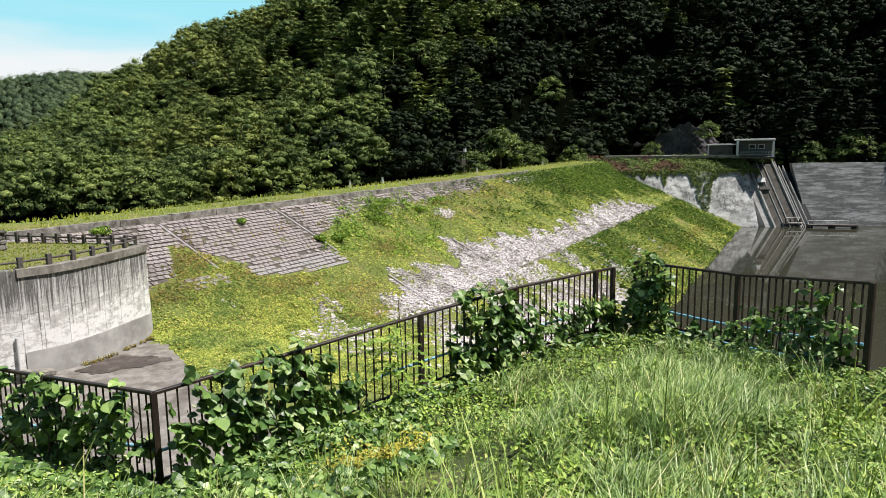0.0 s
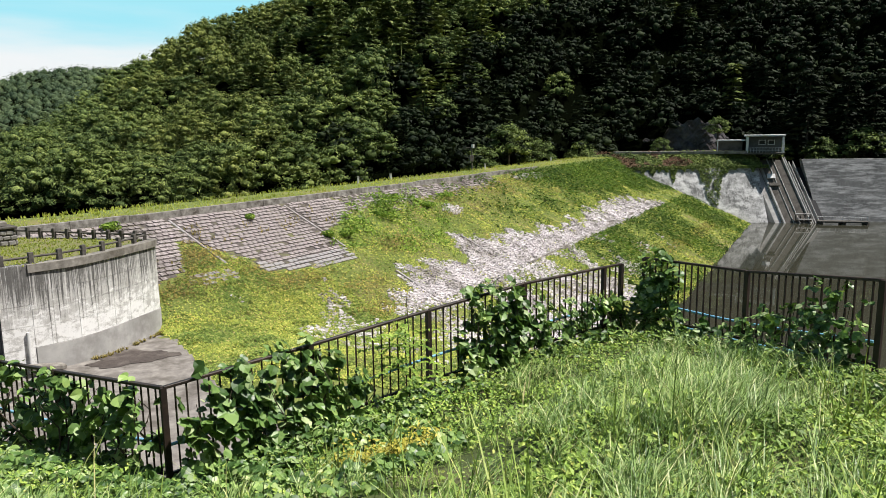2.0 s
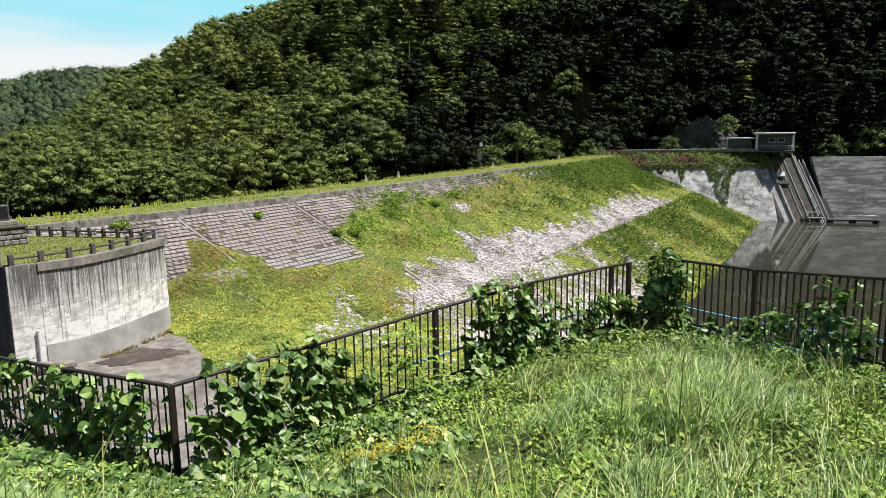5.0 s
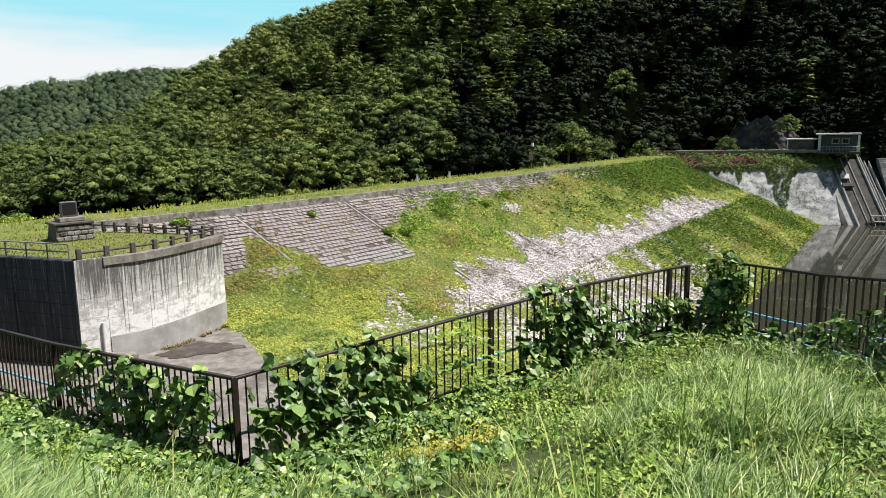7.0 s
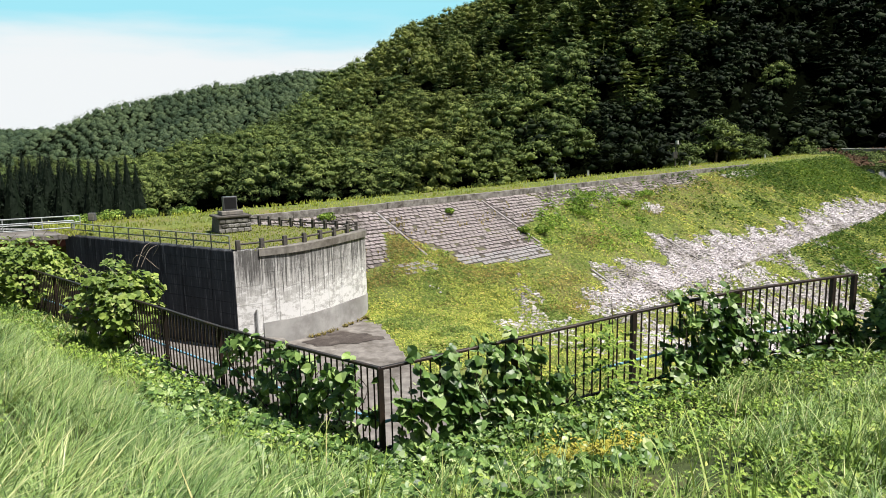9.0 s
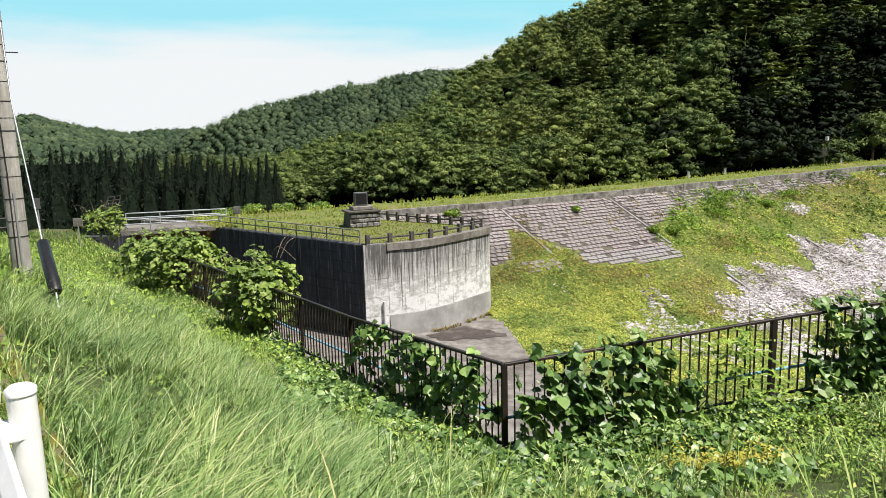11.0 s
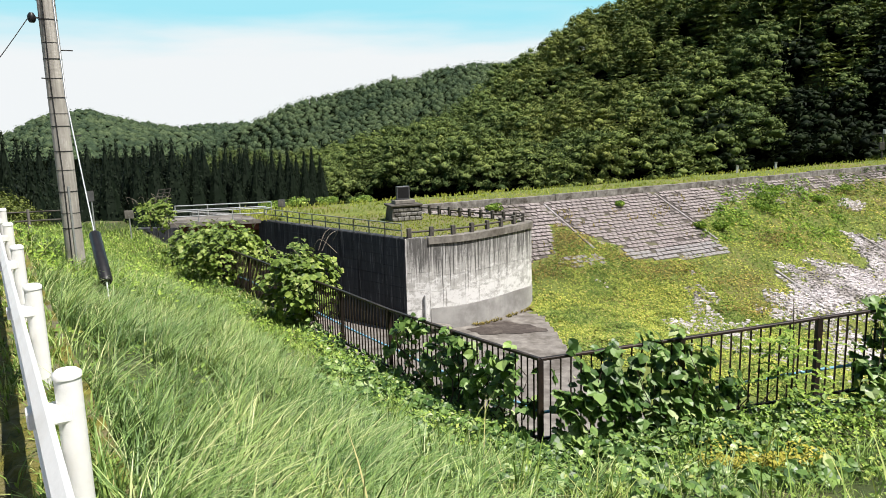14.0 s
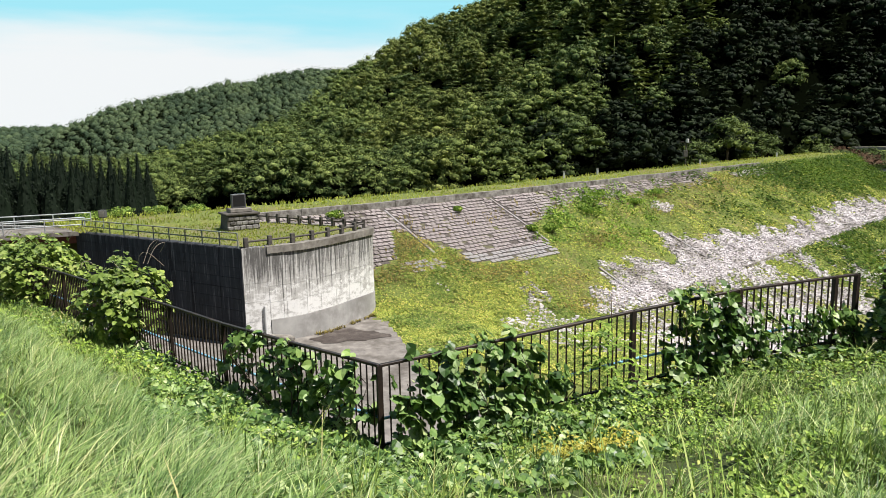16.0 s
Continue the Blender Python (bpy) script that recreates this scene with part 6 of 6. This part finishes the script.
    v = [(0, 0, 0), (0, 0.5, 0.0), (0, 1.08, -0.10)] + [s for s in side[1:4]] + [(-x, y, z) for x, y, z in side[1:4]]
    f = [(0, 3, 1), (3, 4, 1), (4, 5, 1), (5, 2, 1), (0, 1, 6), (6, 1, 7), (7, 1, 8), (8, 1, 2)]
    return np.array(v, float), np.array(f)


LV, LF = leaf_mesh()
leaf_data = bulk("leaf", LV, LF, M["kudzu"])


def leaf_cloud(c, nr, size):
    """Leaves of three leaflets each about the places c, facing nr, hanging a little."""
    n = len(c)
    m = (n + 2) // 3
    lead = np.repeat(np.arange(m), 3)[:n]
    fan = np.tile([0.0, 1.25, -1.25], m)[:n]
    c = c[lead] + rb.normal(0, 0.012, (n, 3))
    nr = (nr[:m] + rb.normal(0, 0.45, (m, 3)))[lead] + rb.normal(0, 0.22, (n, 3))
    nr /= np.linalg.norm(nr, axis=1, keepdims=True)
    t = (np.array([0, 0, -0.7]) + rb.normal(0, 0.7, (m, 3)))[lead]
    t -= nr * (t * nr).sum(1, keepdims=True)
    t /= np.linalg.norm(t, axis=1, keepdims=True) + 1e-9
    b = np.cross(t, nr)
    t = t * np.cos(fan)[:, None] + b * np.sin(fan)[:, None]
    b = np.cross(t, nr)
    s = (size * rb.uniform(0.6, 1.3, m)[lead] * np.where(fan == 0, 1.1, 0.85))[:, None, None]
    v = c[:, None] + s * (LV[None, :, 0:1] * b[:, None] + LV[None, :, 1:2] * t[:, None] + LV[None, :, 2:3] * nr[:, None])
    f = LF[None] + (np.arange(n) * len(LV))[:, None, None]
    return v.reshape(-1, 3), f.reshape(-1, 3), (c, nr, t, b, s[:, 0, 0])


def climber(at0, at1, z_low, z_high, n, size, thick, label, singles=26):
    """A climber over a stretch of fence, from at0 to at1, between two heights above the ground line."""
    a, b = Vector(at0), Vector(at1)
    u = rb.beta(1.3, 1.3, n)
    hh = rb.uniform(0, 1, n) ** 0.9
    edge = np.clip(1.1 - np.abs(u - 0.5) * 0.7 + 0.2 * np.sin(u * 21 + a.x * 7), 0.55, 1.08)
    c = np.outer(1 - u, a) + np.outer(u, b)
    c[:, 2] += z_low + (z_high - z_low) * hh * edge
    out = Vector((b.y - a.y, a.x - b.x, 0)).normalized()
    if out.y > 0:
        out = -out
    off = rb.uniform(-0.35, 1.0, n) * thick * (1.15 - 0.6 * hh)
    c += np.outer(off, out)
    nr = np.tile(np.array([out.x * 0.45 + 0.35, out.y * 0.45, 0.75]), (n, 1))
    v, f, fr = leaf_cloud(c, nr, size)
    vine = tagged(new("climbing_vine"), label, "vine", group="vines on the fence")
    k = singles * len(LV)
    fo = obj("foliage", bulk("foliage", v[k:], f[singles * len(LF):] - k, M["kudzu"]), None, vine)
    tagged(fo, kind="stuff")
    for i in range(singles):
        m3 = Matrix([[fr[3][i][r] * fr[4][i], fr[2][i][r] * fr[4][i], fr[1][i][r] * fr[4][i]] for r in range(3)]).to_4x4()
        lf = obj("leaf", leaf_data, None, vine)
        lf.matrix_world = Matrix.Translation(fr[0][i]) @ m3
    for i in range(5):
        t0 = rb.uniform(0.1, 0.9)
        g = a.lerp(b, t0)
        pts = [g + Vector((rb.uniform(-0.1, 0.1), rb.uniform(-0.1, 0.1), z_low - 0.1)) + out * 0.1]
        for j in range(5):
            pts.append(pts[-1] + Vector((rb.uniform(-0.12, 0.12), rb.uniform(-0.06, 0.06), (z_high - z_low) / 5.5)))
        part("stem", tube(pts, [0.012 - 0.0016 * j for j in range(6)], 5), M["bark"], vine)
    return vine


def along(run, t):
    """A place on the ground line of a fence run, t in spans."""
    i = min(int(t), len(run) - 2)
    p = Vector(run[i]).lerp(Vector(run[i + 1]), t - i)
    return p - Vector((0, 0, 1.2))


# the climber creeping down over the bank before the fence
n = 9500
p, d, q = on_bank(200000, 4.6, 13, 1.0)
m = (d < 3.2) & (p[:, 0] > -4.6) & (p[:, 0] < 2.3) & (rb.uniform(0, 1, len(p)) < np.clip(1.0 - 0.36 * d + 0.6 * lumps(p[:, 0], p[:, 1], 0.5, 3), 0, 1))
p = p[m][:n]
p[:, 2] += rb.uniform(0.02, 0.24, len(p)) * np.clip(0.75 + 0.6 * lumps(p[:, 0], p[:, 1], 0.4, 5), 0.15, 1.2)
v, f, fr = leaf_cloud(p, np.tile([0.2, -0.25, 0.8], (len(p), 1)), 0.085)
tagged(obj("creeping_vine", bulk("creeping_vine", v, f, M["kudzu"]), None), "broad-leaved vine creeping over the ground by the fence", "vine", kind="stuff")

KUD = "broad-leaved green climber covering the brown fence"
for run, t0, t1, lo, hi, n, sz, th in (
        (1, 0.08, 0.75, -0.1, 1.20, 620, 0.125, 0.34), (1, 0.5, 1.25, -0.1, 1.22, 640, 0.125, 0.36), (1, 1.12, 1.45, -0.1, 0.7, 120, 0.11, 0.3),
        (1, 1.4, 2.3, -0.15, 0.25, 130, 0.09, 0.35), (1, 2.25, 2.95, -0.1, 1.30, 640, 0.115, 0.34), (1, 2.65, 3.25, -0.1, 1.08, 360, 0.11, 0.30), (1, 3.1, 3.7, -0.1, 0.78, 230, 0.105, 0.28), (1, 3.55, 4.2, -0.1, 0.72, 230, 0.105, 0.28),
        (1, 4.1, 4.95, 0.0, 0.70, 230, 0.105, 0.28), (2, -0.06, 0.40, -0.1, 1.25, 620, 0.12, 0.36), (2, 0.3, 1.0, -0.3, 0.30, 300, 0.105, 0.34), (2, 0.95, 1.6, -0.3, 0.72, 380, 0.10, 0.32), (2, 1.4, 1.98, -0.3, 1.10, 420, 0.10, 0.32),
        (0, 0.05, 0.7, 0.45, 1.22, 150, 0.135, 0.2), (0, 0.02, 1.0, -0.2, 0.40, 330, 0.11, 0.32), (0, 0.6, 1.3, 0.3, 1.22, 170, 0.135, 0.18), (0, 0.9, 2.0, -0.2, 0.40, 300, 0.11, 0.30), (0, 1.2, 1.9, 0.4, 1.2, 130, 0.13, 0.16), (0, 1.9, 3.0, -0.15, 0.35, 160, 0.09, 0.3), (0, 3.0, 4.0, -0.2, 0.5, 170, 0.09, 0.35)):
    climber(along(RUNS[run], t0), along(RUNS[run], t1), lo, hi, int(n * 1.15), sz * 0.98, th, KUD)
for at, rad, high, n in (((-6.45, 13.75, -2.65), 0.85, 1.75, 2000), ((-10.9, 18.1, -2.95), 1.35, 1.95, 3000), ((-13.2, 20.6, -3.1), 1.3, 1.7, 2000), ((-20.6, 28.9, -2.9), 0.6, 1.6, 700), ((-22.0, 29.8, -2.7), 0.8, 1.1, 500)):
    c = np.array(at) + np.array([0, 0, high * 0.55])
    dd = rb.normal(0, 1, (n, 3))
    dd[:, 2] += 0.3
    dd /= np.linalg.norm(dd, axis=1, keepdims=True)
    lump = 1 + 0.22 * np.sin(dd[:, 0] * 5 + at[0]) * np.sin(dd[:, 2] * 4 + at[1])
    cc = c + dd * np.array([rad, rad, high * 0.5]) * (lump * rb.uniform(0.55, 1.05, n))[:, None]
    v, f, fr = leaf_cloud(cc, dd * 0.6 + np.array([0.25, -0.1, 0.9]), 0.11)
    bush = tagged(thing("vine_bush", at, "", "bush"), "rounded mass of bright climber leaves over the fence", "bush", group="bushes along the fence")
    fo = obj("foliage", bulk("foliage", v - np.array(at), f, M["bush"]), None, bush)
    part("stem", tube([(0, 0, -0.1), (0.05, 0.05, high * 0.5), (0.2, 0.0, high * 0.9)], [0.03, 0.02, 0.008], 6), M["bark"], bush)
    for k in range(5):                              # loose tendrils waving above
        a0, ln = rb.uniform(0, 6.28), rb.uniform(0.3, 0.7)
        c0 = Vector((math.cos(a0) * rad * 0.6, math.sin(a0) * rad * 0.6, high * 0.95))
        bend_to = [c0, c0 + Vector((math.cos(a0) * ln * 0.35, math.sin(a0) * ln * 0.35, ln * 0.5)), c0 + Vector((math.cos(a0) * ln * 0.7, math.sin(a0 + 0.4) * ln * 0.7, ln * 0.6)), c0 + Vector((math.cos(a0 + 0.5) * ln, math.sin(a0 + 0.5) * ln, ln * 0.2))]
        part("tendril", tube(smooth_line(bend_to, 4), 0.0045, 5), M["deadvine"], bush)

# feathery sapling behind the fence
sap = thing("sapling", (2.2, 8.95, -2.25), "slender feathery yellow-green sapling against the fence", "sapling")
parts = []
for i in range(44):
    h, a, ln = rb.uniform(0.25, 1.3), rb.uniform(0, 6.28), rb.uniform(0.35, 0.75)
    t = np.linspace(0.1, 1, 16)
    c = np.stack([np.cos(a) * t * ln, np.sin(a) * t * ln, h + t * 0.25 - t * t * 0.25], 1)
    parts.append(quads_on(c, np.tile([0, -0.3, 1.0], (16, 1)), 0.034, 1.2, 0.6))
v, f = join(parts)
obj("foliage", bulk("foliage", v, f, M["fresh"]), None, sap)
part("stem", tube([(0, 0, -0.2), (0.03, 0, 0.9), (0.0, 0.04, 1.7)], [0.018, 0.012, 0.004], 6), M["bark"], sap)
# fallen bundle of dry grass
nest = thing("grass_bundle", (6.15, 4.75, float(bank_z(np.float64(6.15), np.float64(4.75)))), "small brown bundle of dead grass on the bank", "bundle")
parts = [blob(np.array([0, 0, 0.08]), 0.15, 160, 0.05, 0.7)]
v, f = join(parts)
obj("stalks", bulk("stalks", v, f, plain("dead stalks", (0.10, 0.07, 0.045), (0.22, 0.15, 0.10), 20, 0.9)), None, nest)

# ---------------------------------------------------------------- pole hardware, wires, far left
for z, a in ((4.75, 0.0), (5.6, 0.7)):
    part("step_bolt", tube([(0.1 * math.cos(a), 0.1 * math.sin(a), z), (0.32 * math.cos(a), 0.32 * math.sin(a), z)], 0.012, 6), M["wire"], pole)
part("insulator", tube([(-0.15, -0.165, 4.16), (-0.15, -0.165, 4.20), (-0.15, -0.165, 4.26), (-0.15, -0.165, 4.31)], [0.035, 0.062, 0.062, 0.03], 10), M["black"], pole)
part("bracket", tube([(-0.15, -0.165, 4.235), (0, 0, 4.24)], 0.015, 6), M["wire"], pole)
part("bracket", boxed((0.5, 0.06, 0.08), Matrix.Translation((-0.05, -0.05, 4.98))), M["darkrail"], pole)
part("junction_box", boxed((0.10, 0.14, 0.3), Matrix.Translation((0.14, -0.1, 5.1)), 0.02), M["darkrail"], pole)
for z in (0.35, 1.15, 1.85, 2.75, 3.3, 3.85):
    part("band", tube([(0, 0, z), (0, 0, z + 0.010)], 0.145 - 0.0033 * z + 0.004, 14), M["wire"], pole)
for k in range(4):
    a = k * 2.2 + 0.4
    part("step_bolt", tube([(0.1 * math.cos(a), 0.1 * math.sin(a), 2.4 + 0.45 * k), (0.30 * math.cos(a), 0.30 * math.sin(a), 2.4 + 0.45 * k)], 0.010, 6), M["wire"], pole)
part("ground_cable", tube([(0.05, -0.14, -0.2), (0.06, -0.135, 1.9), (0.03, -0.135, 3.2), (0.05, -0.125, 5.0)], 0.008, 5), M["wire"], pole)
part("conduit", tube([(0.105, -0.105, -0.3), (0.105, -0.105, 1.6)], 0.018, 6), M["galv"], pole)
stay = tagged(new("stay_wire"), "pole stay wire with a black plastic guard", "stay wire")
top, low = Vector((-8.55, 9.65, 7.3)), Vector((-6.2, 7.42, -0.45))
mid0, mid1 = Vector((-6.97, 8.21, 0.28)), Vector((-6.33, 7.57, -0.24))
part("wire", tube([top, Vector((-8.12, 9.28, 2.2)), mid0], 0.011, 6), M["galv"], stay)
part("wire", tube([mid1, low], 0.011, 6), M["galv"], stay)
part("guard", tube([mid0 + (mid0 - mid1) * 0.02, mid0, mid0.lerp(mid1, 0.97), mid1], [0.05, 0.078, 0.078, 0.06], 14), M["black"], stay)


def wire(name, a, b, sag, label):
    a, b = Vector(a), Vector(b)
    pts = [a.lerp(b, k / 10) - Vector((0, 0, sag * 4 * (k / 10) * (1 - k / 10))) for k in range(11)]
    tagged(part(name, tube(pts, 0.007, 5), M["wire"]), label, "cable")


wire("overhead_cable", (-8.87, 9.55, 3.50), (-8.85, 7.3, 1.4), 0.08, "thin black cable running down from the pole")
wire("overhead_cable", (-8.75, 9.6, 3.75), (-9.7, 10.2, 4.9), 0.02, "thin black service cable beside the pole")
wire("overhead_cable", (-8.5, 9.7, 3.75), (-6.0, 13.0, 5.0), 0.05, "thin black overhead cable from the pole")
wire("overhead_cable", (-7.55, 8.0, 4.3), (-8.3, 7.2, 1.3), 0.02, "thin black overhead cable near the pole")
sign = thing("signpost", (-16.14, 19.05, -1.5), "small grey rectangular sign on a thin steel post", "sign")
part("panel", boxed((0.20, 0.02, 0.34), Matrix.Translation((0, 0, 1.28)) @ Matrix.Rotation(0.6, 4, "Z"), 0.005), M["wall_paint"], sign)
part("post", tube([(0, 0.03, -0.3), (0, 0.03, 1.44)], 0.024, 6), M["galv"], sign)
board = thing("notice_board", (-13.9, 17.9, -1.08), "small blank grey board on a short post", "sign")
part("panel", boxed((0.26, 0.03, 0.24), Matrix.Translation((0, 0, 0.42)) @ Matrix.Rotation(0.2, 4, "Z"), 0.005), M["coping"], board)
part("post", tube([(0, 0, -0.3), (0, 0, 0.4)], 0.018, 6), M["galv"], board)
rack = thing("signal_frame", (-21.6, 30.2, -3.6), "small dark metal lattice frame on two legs", "frame")
for x in (-0.35, 0.35):
    part("leg", tube([(x, 0, 0), (x, 0, 2.4)], 0.035, 6), M["darkrail"], rack)
for k in range(5):
    part("bar", tube([(-0.45 + 0.06 * k, 0.05 * k, 2.2 + 0.19 * k), (0.35 + 0.08 * k, 0.05 * k, 2.2 + 0.21 * k)], 0.025, 6), M["darkrail"], rack)
for x in (-0.4, 0.0, 0.4):
    part("bar", tube([(x, 0, 2.2), (x + 0.26, 0.2, 3.0)], 0.025, 6), M["darkrail"], rack)
rack.scale = (0.8, 0.8, 0.87)
# barrier at the road's far end
barrier = tagged(new("road_barrier"), "dark pipe barrier with a pale post at the road's end", "barrier")
e0, e1 = Vector((-21.6, 18.2, -1.15)), Vector((-18.6, 21.0, -1.25))
for z in (0.05, 0.36):
    part("bar", tube([e0 + Vector((0, 0, z)), e1 + Vector((0, 0, z))], 0.03, 6), M["darkrail"], barrier)
for k in range(4):
    c = e0.lerp(e1, k / 3)
    part("post", tube([c - Vector((0, 0, 0.6)), c + Vector((0, 0, 0.45))], 0.05, 8), M["coping"], barrier)

# ---------------------------------------------------------------- trees that stand apart
def tree(name, at, crown, sc, hf, trunk_h, material, label, group=""):
    ob = thing(name, at, label, "tree", group)
    me = crown
    cr = obj("crown", me, None, ob)
    cr.scale = (sc, sc, sc * hf)
    cr.location = (0, 0, trunk_h)
    cr.rotation_euler = (0, 0, rb.uniform(0, 6.28))
    bm = bmesh.new()
    add_tube(bm, [(0, 0, -0.6), (0.05, 0, trunk_h * 0.6), (0, 0.05, trunk_h + sc * 0.5)], [0.22, 0.16, 0.05], 7)
    for k in range(3):
        a = k * 2.1
        add_tube(bm, [(0.02, 0, trunk_h * 0.7), (math.cos(a) * sc * 0.5, math.sin(a) * sc * 0.5, trunk_h + sc * 0.2)], [0.09, 0.03], 5)
    part("trunk", bm, M["bark"], ob)
    return ob


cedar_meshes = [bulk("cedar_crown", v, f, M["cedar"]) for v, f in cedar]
crown_meshes = [bulk("tree_crown", v, f, M["forest"]) for v, f in [layered_crown(30, 90, 0.045, head=0.28) for _ in range(4)]]
near_crowns = [bulk("tree_crown", v, f, M["oak"]) for v, f in [broad_crown(22, 110, 0.042) for _ in range(2)]]
for az, top_el, r in [(-47.5, 0.5, 62), (-46.7, 0.75, 60), (-45.9, 0.2, 64), (-45.3, 0.35, 60), (-44.5, 0.3, 63), (-43.8, 0.45, 60), (-43.2, -1.2, 66), (-42.4, -1.8, 80), (-41.5, -1.6, 84), (-40.6, -1.3, 80), (-39.8, -1.4, 84), (-39.0, -1.05, 80),
                      (-38.2, -1.3, 86), (-37.6, -1.1, 82), (-37.0, -0.9, 80), (-36.4, -1.3, 85), (-35.8, -1.2, 80), (-35.1, -1.5, 84), (-34.4, -1.6, 82), (-33.6, -1.5, 86), (-32.9, -1.8, 82), (-32.2, -1.75, 85), (-31.4, -2.0, 83), (-30.6, -1.9, 86),
                      (-46.4, 0.3, 66), (-44.1, 0.1, 68), (-41.9, -1.9, 88), (-40.2, -1.6, 90), (-38.6, -1.4, 90), (-36.7, -1.3, 90), (-35.4, -1.5, 90), (-34.0, -1.7, 90), (-32.5, -1.9, 90), (-31.0, -2.0, 91), (-29.5, -2.1, 92), (-28.0, -2.4, 93),
                      (-29.9, -2.2, 84), (-29.2, -2.05, 86), (-28.4, -2.3, 84), (-27.5, -2.4, 88), (-26.6, -2.3, 86), (-25.6, -2.6, 90), (-24.6, -2.5, 90)] + [(-42.6 + 0.62 * k, -1.7 - 0.028 * k, 97) for k in range(32)]:
    x, y = math.sin(math.radians(az)) * r, math.cos(math.radians(az)) * r
    top = 1.6 + r * math.tan(math.radians(top_el + (1.0 if az > -43.5 else 0.35) + rb.uniform(-1.0, 0.45)))
    base = -13.0
    ob = thing("cedar", (x, y, base), "tall dark narrow cedar in the valley grove", "tree", "cedar grove")
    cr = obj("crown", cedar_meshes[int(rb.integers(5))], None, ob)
    h = top - base
    wide = h * rb.uniform(0.75, 1.1)
    cr.scale = (wide, wide, h)
    cr.rotation_euler = (0, 0, rb.uniform(0, 6.28))
    part("trunk", tube([(0, 0, -1), (0, 0, h * 0.9)], [0.25, 0.04], 6), M["bark"], ob)
# broadleaf trees right behind the crest and by the far shore
for az, el, r, sc in [(21.2, 0.6, 108, 3.8), (19.0, -1.1, 104, 3.0), (23.6, -0.6, 112, 3.0), (27.0, -0.8, 120, 3.0), (-47.5, -2.6, 30, 2.0), (-46.2, -3.2, 33, 1.8), (-44.9, -4.2, 36, 1.6), (37.0, 0.9, 127, 2.2), (33.0, -0.6, 124, 1.8), (44.0, -0.7, 131, 3.0), (46.6, 0.0, 131, 3.4), (49.5, -0.2, 132, 3.4), (41.2, -0.9, 131, 2.6), (52.0, 0.2, 132, 3.4)]:
    x, y = math.sin(math.radians(az)) * r, math.cos(math.radians(az)) * r
    top = 1.6 + r * math.tan(math.radians(el))
    tree("broadleaf_tree", (x, y, top - 1.9 * sc), (crown_meshes if r > 60 else near_crowns)[int(rb.integers(2))], sc, 1.0, 1.0 * sc, M["forest"], "broad green tree at the wood's edge", "trees at the wood's edge")

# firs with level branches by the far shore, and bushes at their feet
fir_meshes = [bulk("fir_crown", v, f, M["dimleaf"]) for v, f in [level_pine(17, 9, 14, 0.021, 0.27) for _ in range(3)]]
for az, top_el, r, base in [(43.0, 4.6, 133, -4.5), (45.4, 4.2, 135, -4.5), (48.6, 5.6, 138, -4.0), (41.0, 2.2, 135, -4.0), (52.5, 5.0, 137, -4.0), (47.0, 2.6, 132, -4.8), (39.6, 5.5, 144, 0.0), (50.5, 3.2, 133, -4.5)]:
    x, y = math.sin(math.radians(az)) * r, math.cos(math.radians(az)) * r
    h = 1.6 + r * math.tan(math.radians(top_el)) - base
    ob = thing("fir_tree", (x, y, base), "fir with level branches on the far shore, shade in its colour", "tree", "firs on the far shore")
    cr = obj("crown", fir_meshes[int(rb.integers(3))], None, ob)
    cr.scale = (max(h, 9), max(h, 9), h)
    cr.rotation_euler = (0, 0, rb.uniform(0, 6.28))
    part("trunk", tube([(0, 0, -1), (0, 0, h * 0.95)], [0.28, 0.04], 7), M["bark"], ob)

# tufts along the mossy verge, under the guard rail
n = 2200
a, q = 1.5 + 20 * rb.uniform(0, 1, n) ** 1.6, rb.uniform(-0.10, 0.34, n)
x, y = RAIL_A[0] * a + RAIL_Q[0] * q, RAIL_A[1] * a + RAIL_Q[1] * q
keep = rb.uniform(0, 1, n) < np.clip(0.45 + q * 4 + 0.5 * lumps(a, q, 0.5), 0.05, 1)
tuft_field("verge_grass", np.stack([x, y, np.full(n, 0.01) - 0.107 * np.clip(a - 15, 0, 30)], 1)[keep], 0.13, 0.005, 6, M["grass"], "short grass along the mossy verge", lean=0.6)

# the valley, its woods and the far shore take their places on the larger grid
VALLEY = ("ground", "dam_embankment", "water", "crest_coping", "abutment_wall", "intake_ramp", "mooring_pier", "gate_house", "pump_shed", "crest_road", "hill_broadleaf_wood", "hill_lit_wood", "hill_pine_wood",
          "hill_fir_wood", "hill_shaded_wood", "second_ridge_wood", "far_ridge_wood", "rock_face", "joint_strip", "berm_edge", "block_facing", "riprap_stones", "stone_bed", "block_bed", "face_herbs", "lush_herbs", "joint_weeds",
          "deep_green_herbs", "face_shrub", "crest_grass", "crest_shrub", "warning_mast", "marker_post", "wall_ivy", "shore_scrub", "shore_strip", "brown_scrub", "browned_herbs", "cedar", "broadleaf_tree", "fir_tree")
grow = Matrix.Translation(HUB) @ Matrix.Scale(FAR, 4) @ Matrix.Translation(-HUB)
for ob in list(scene.objects):
    if ob.parent is None and ob.name.split(".")[0] in VALLEY:
        ob.matrix_world = grow @ ob.matrix_basis
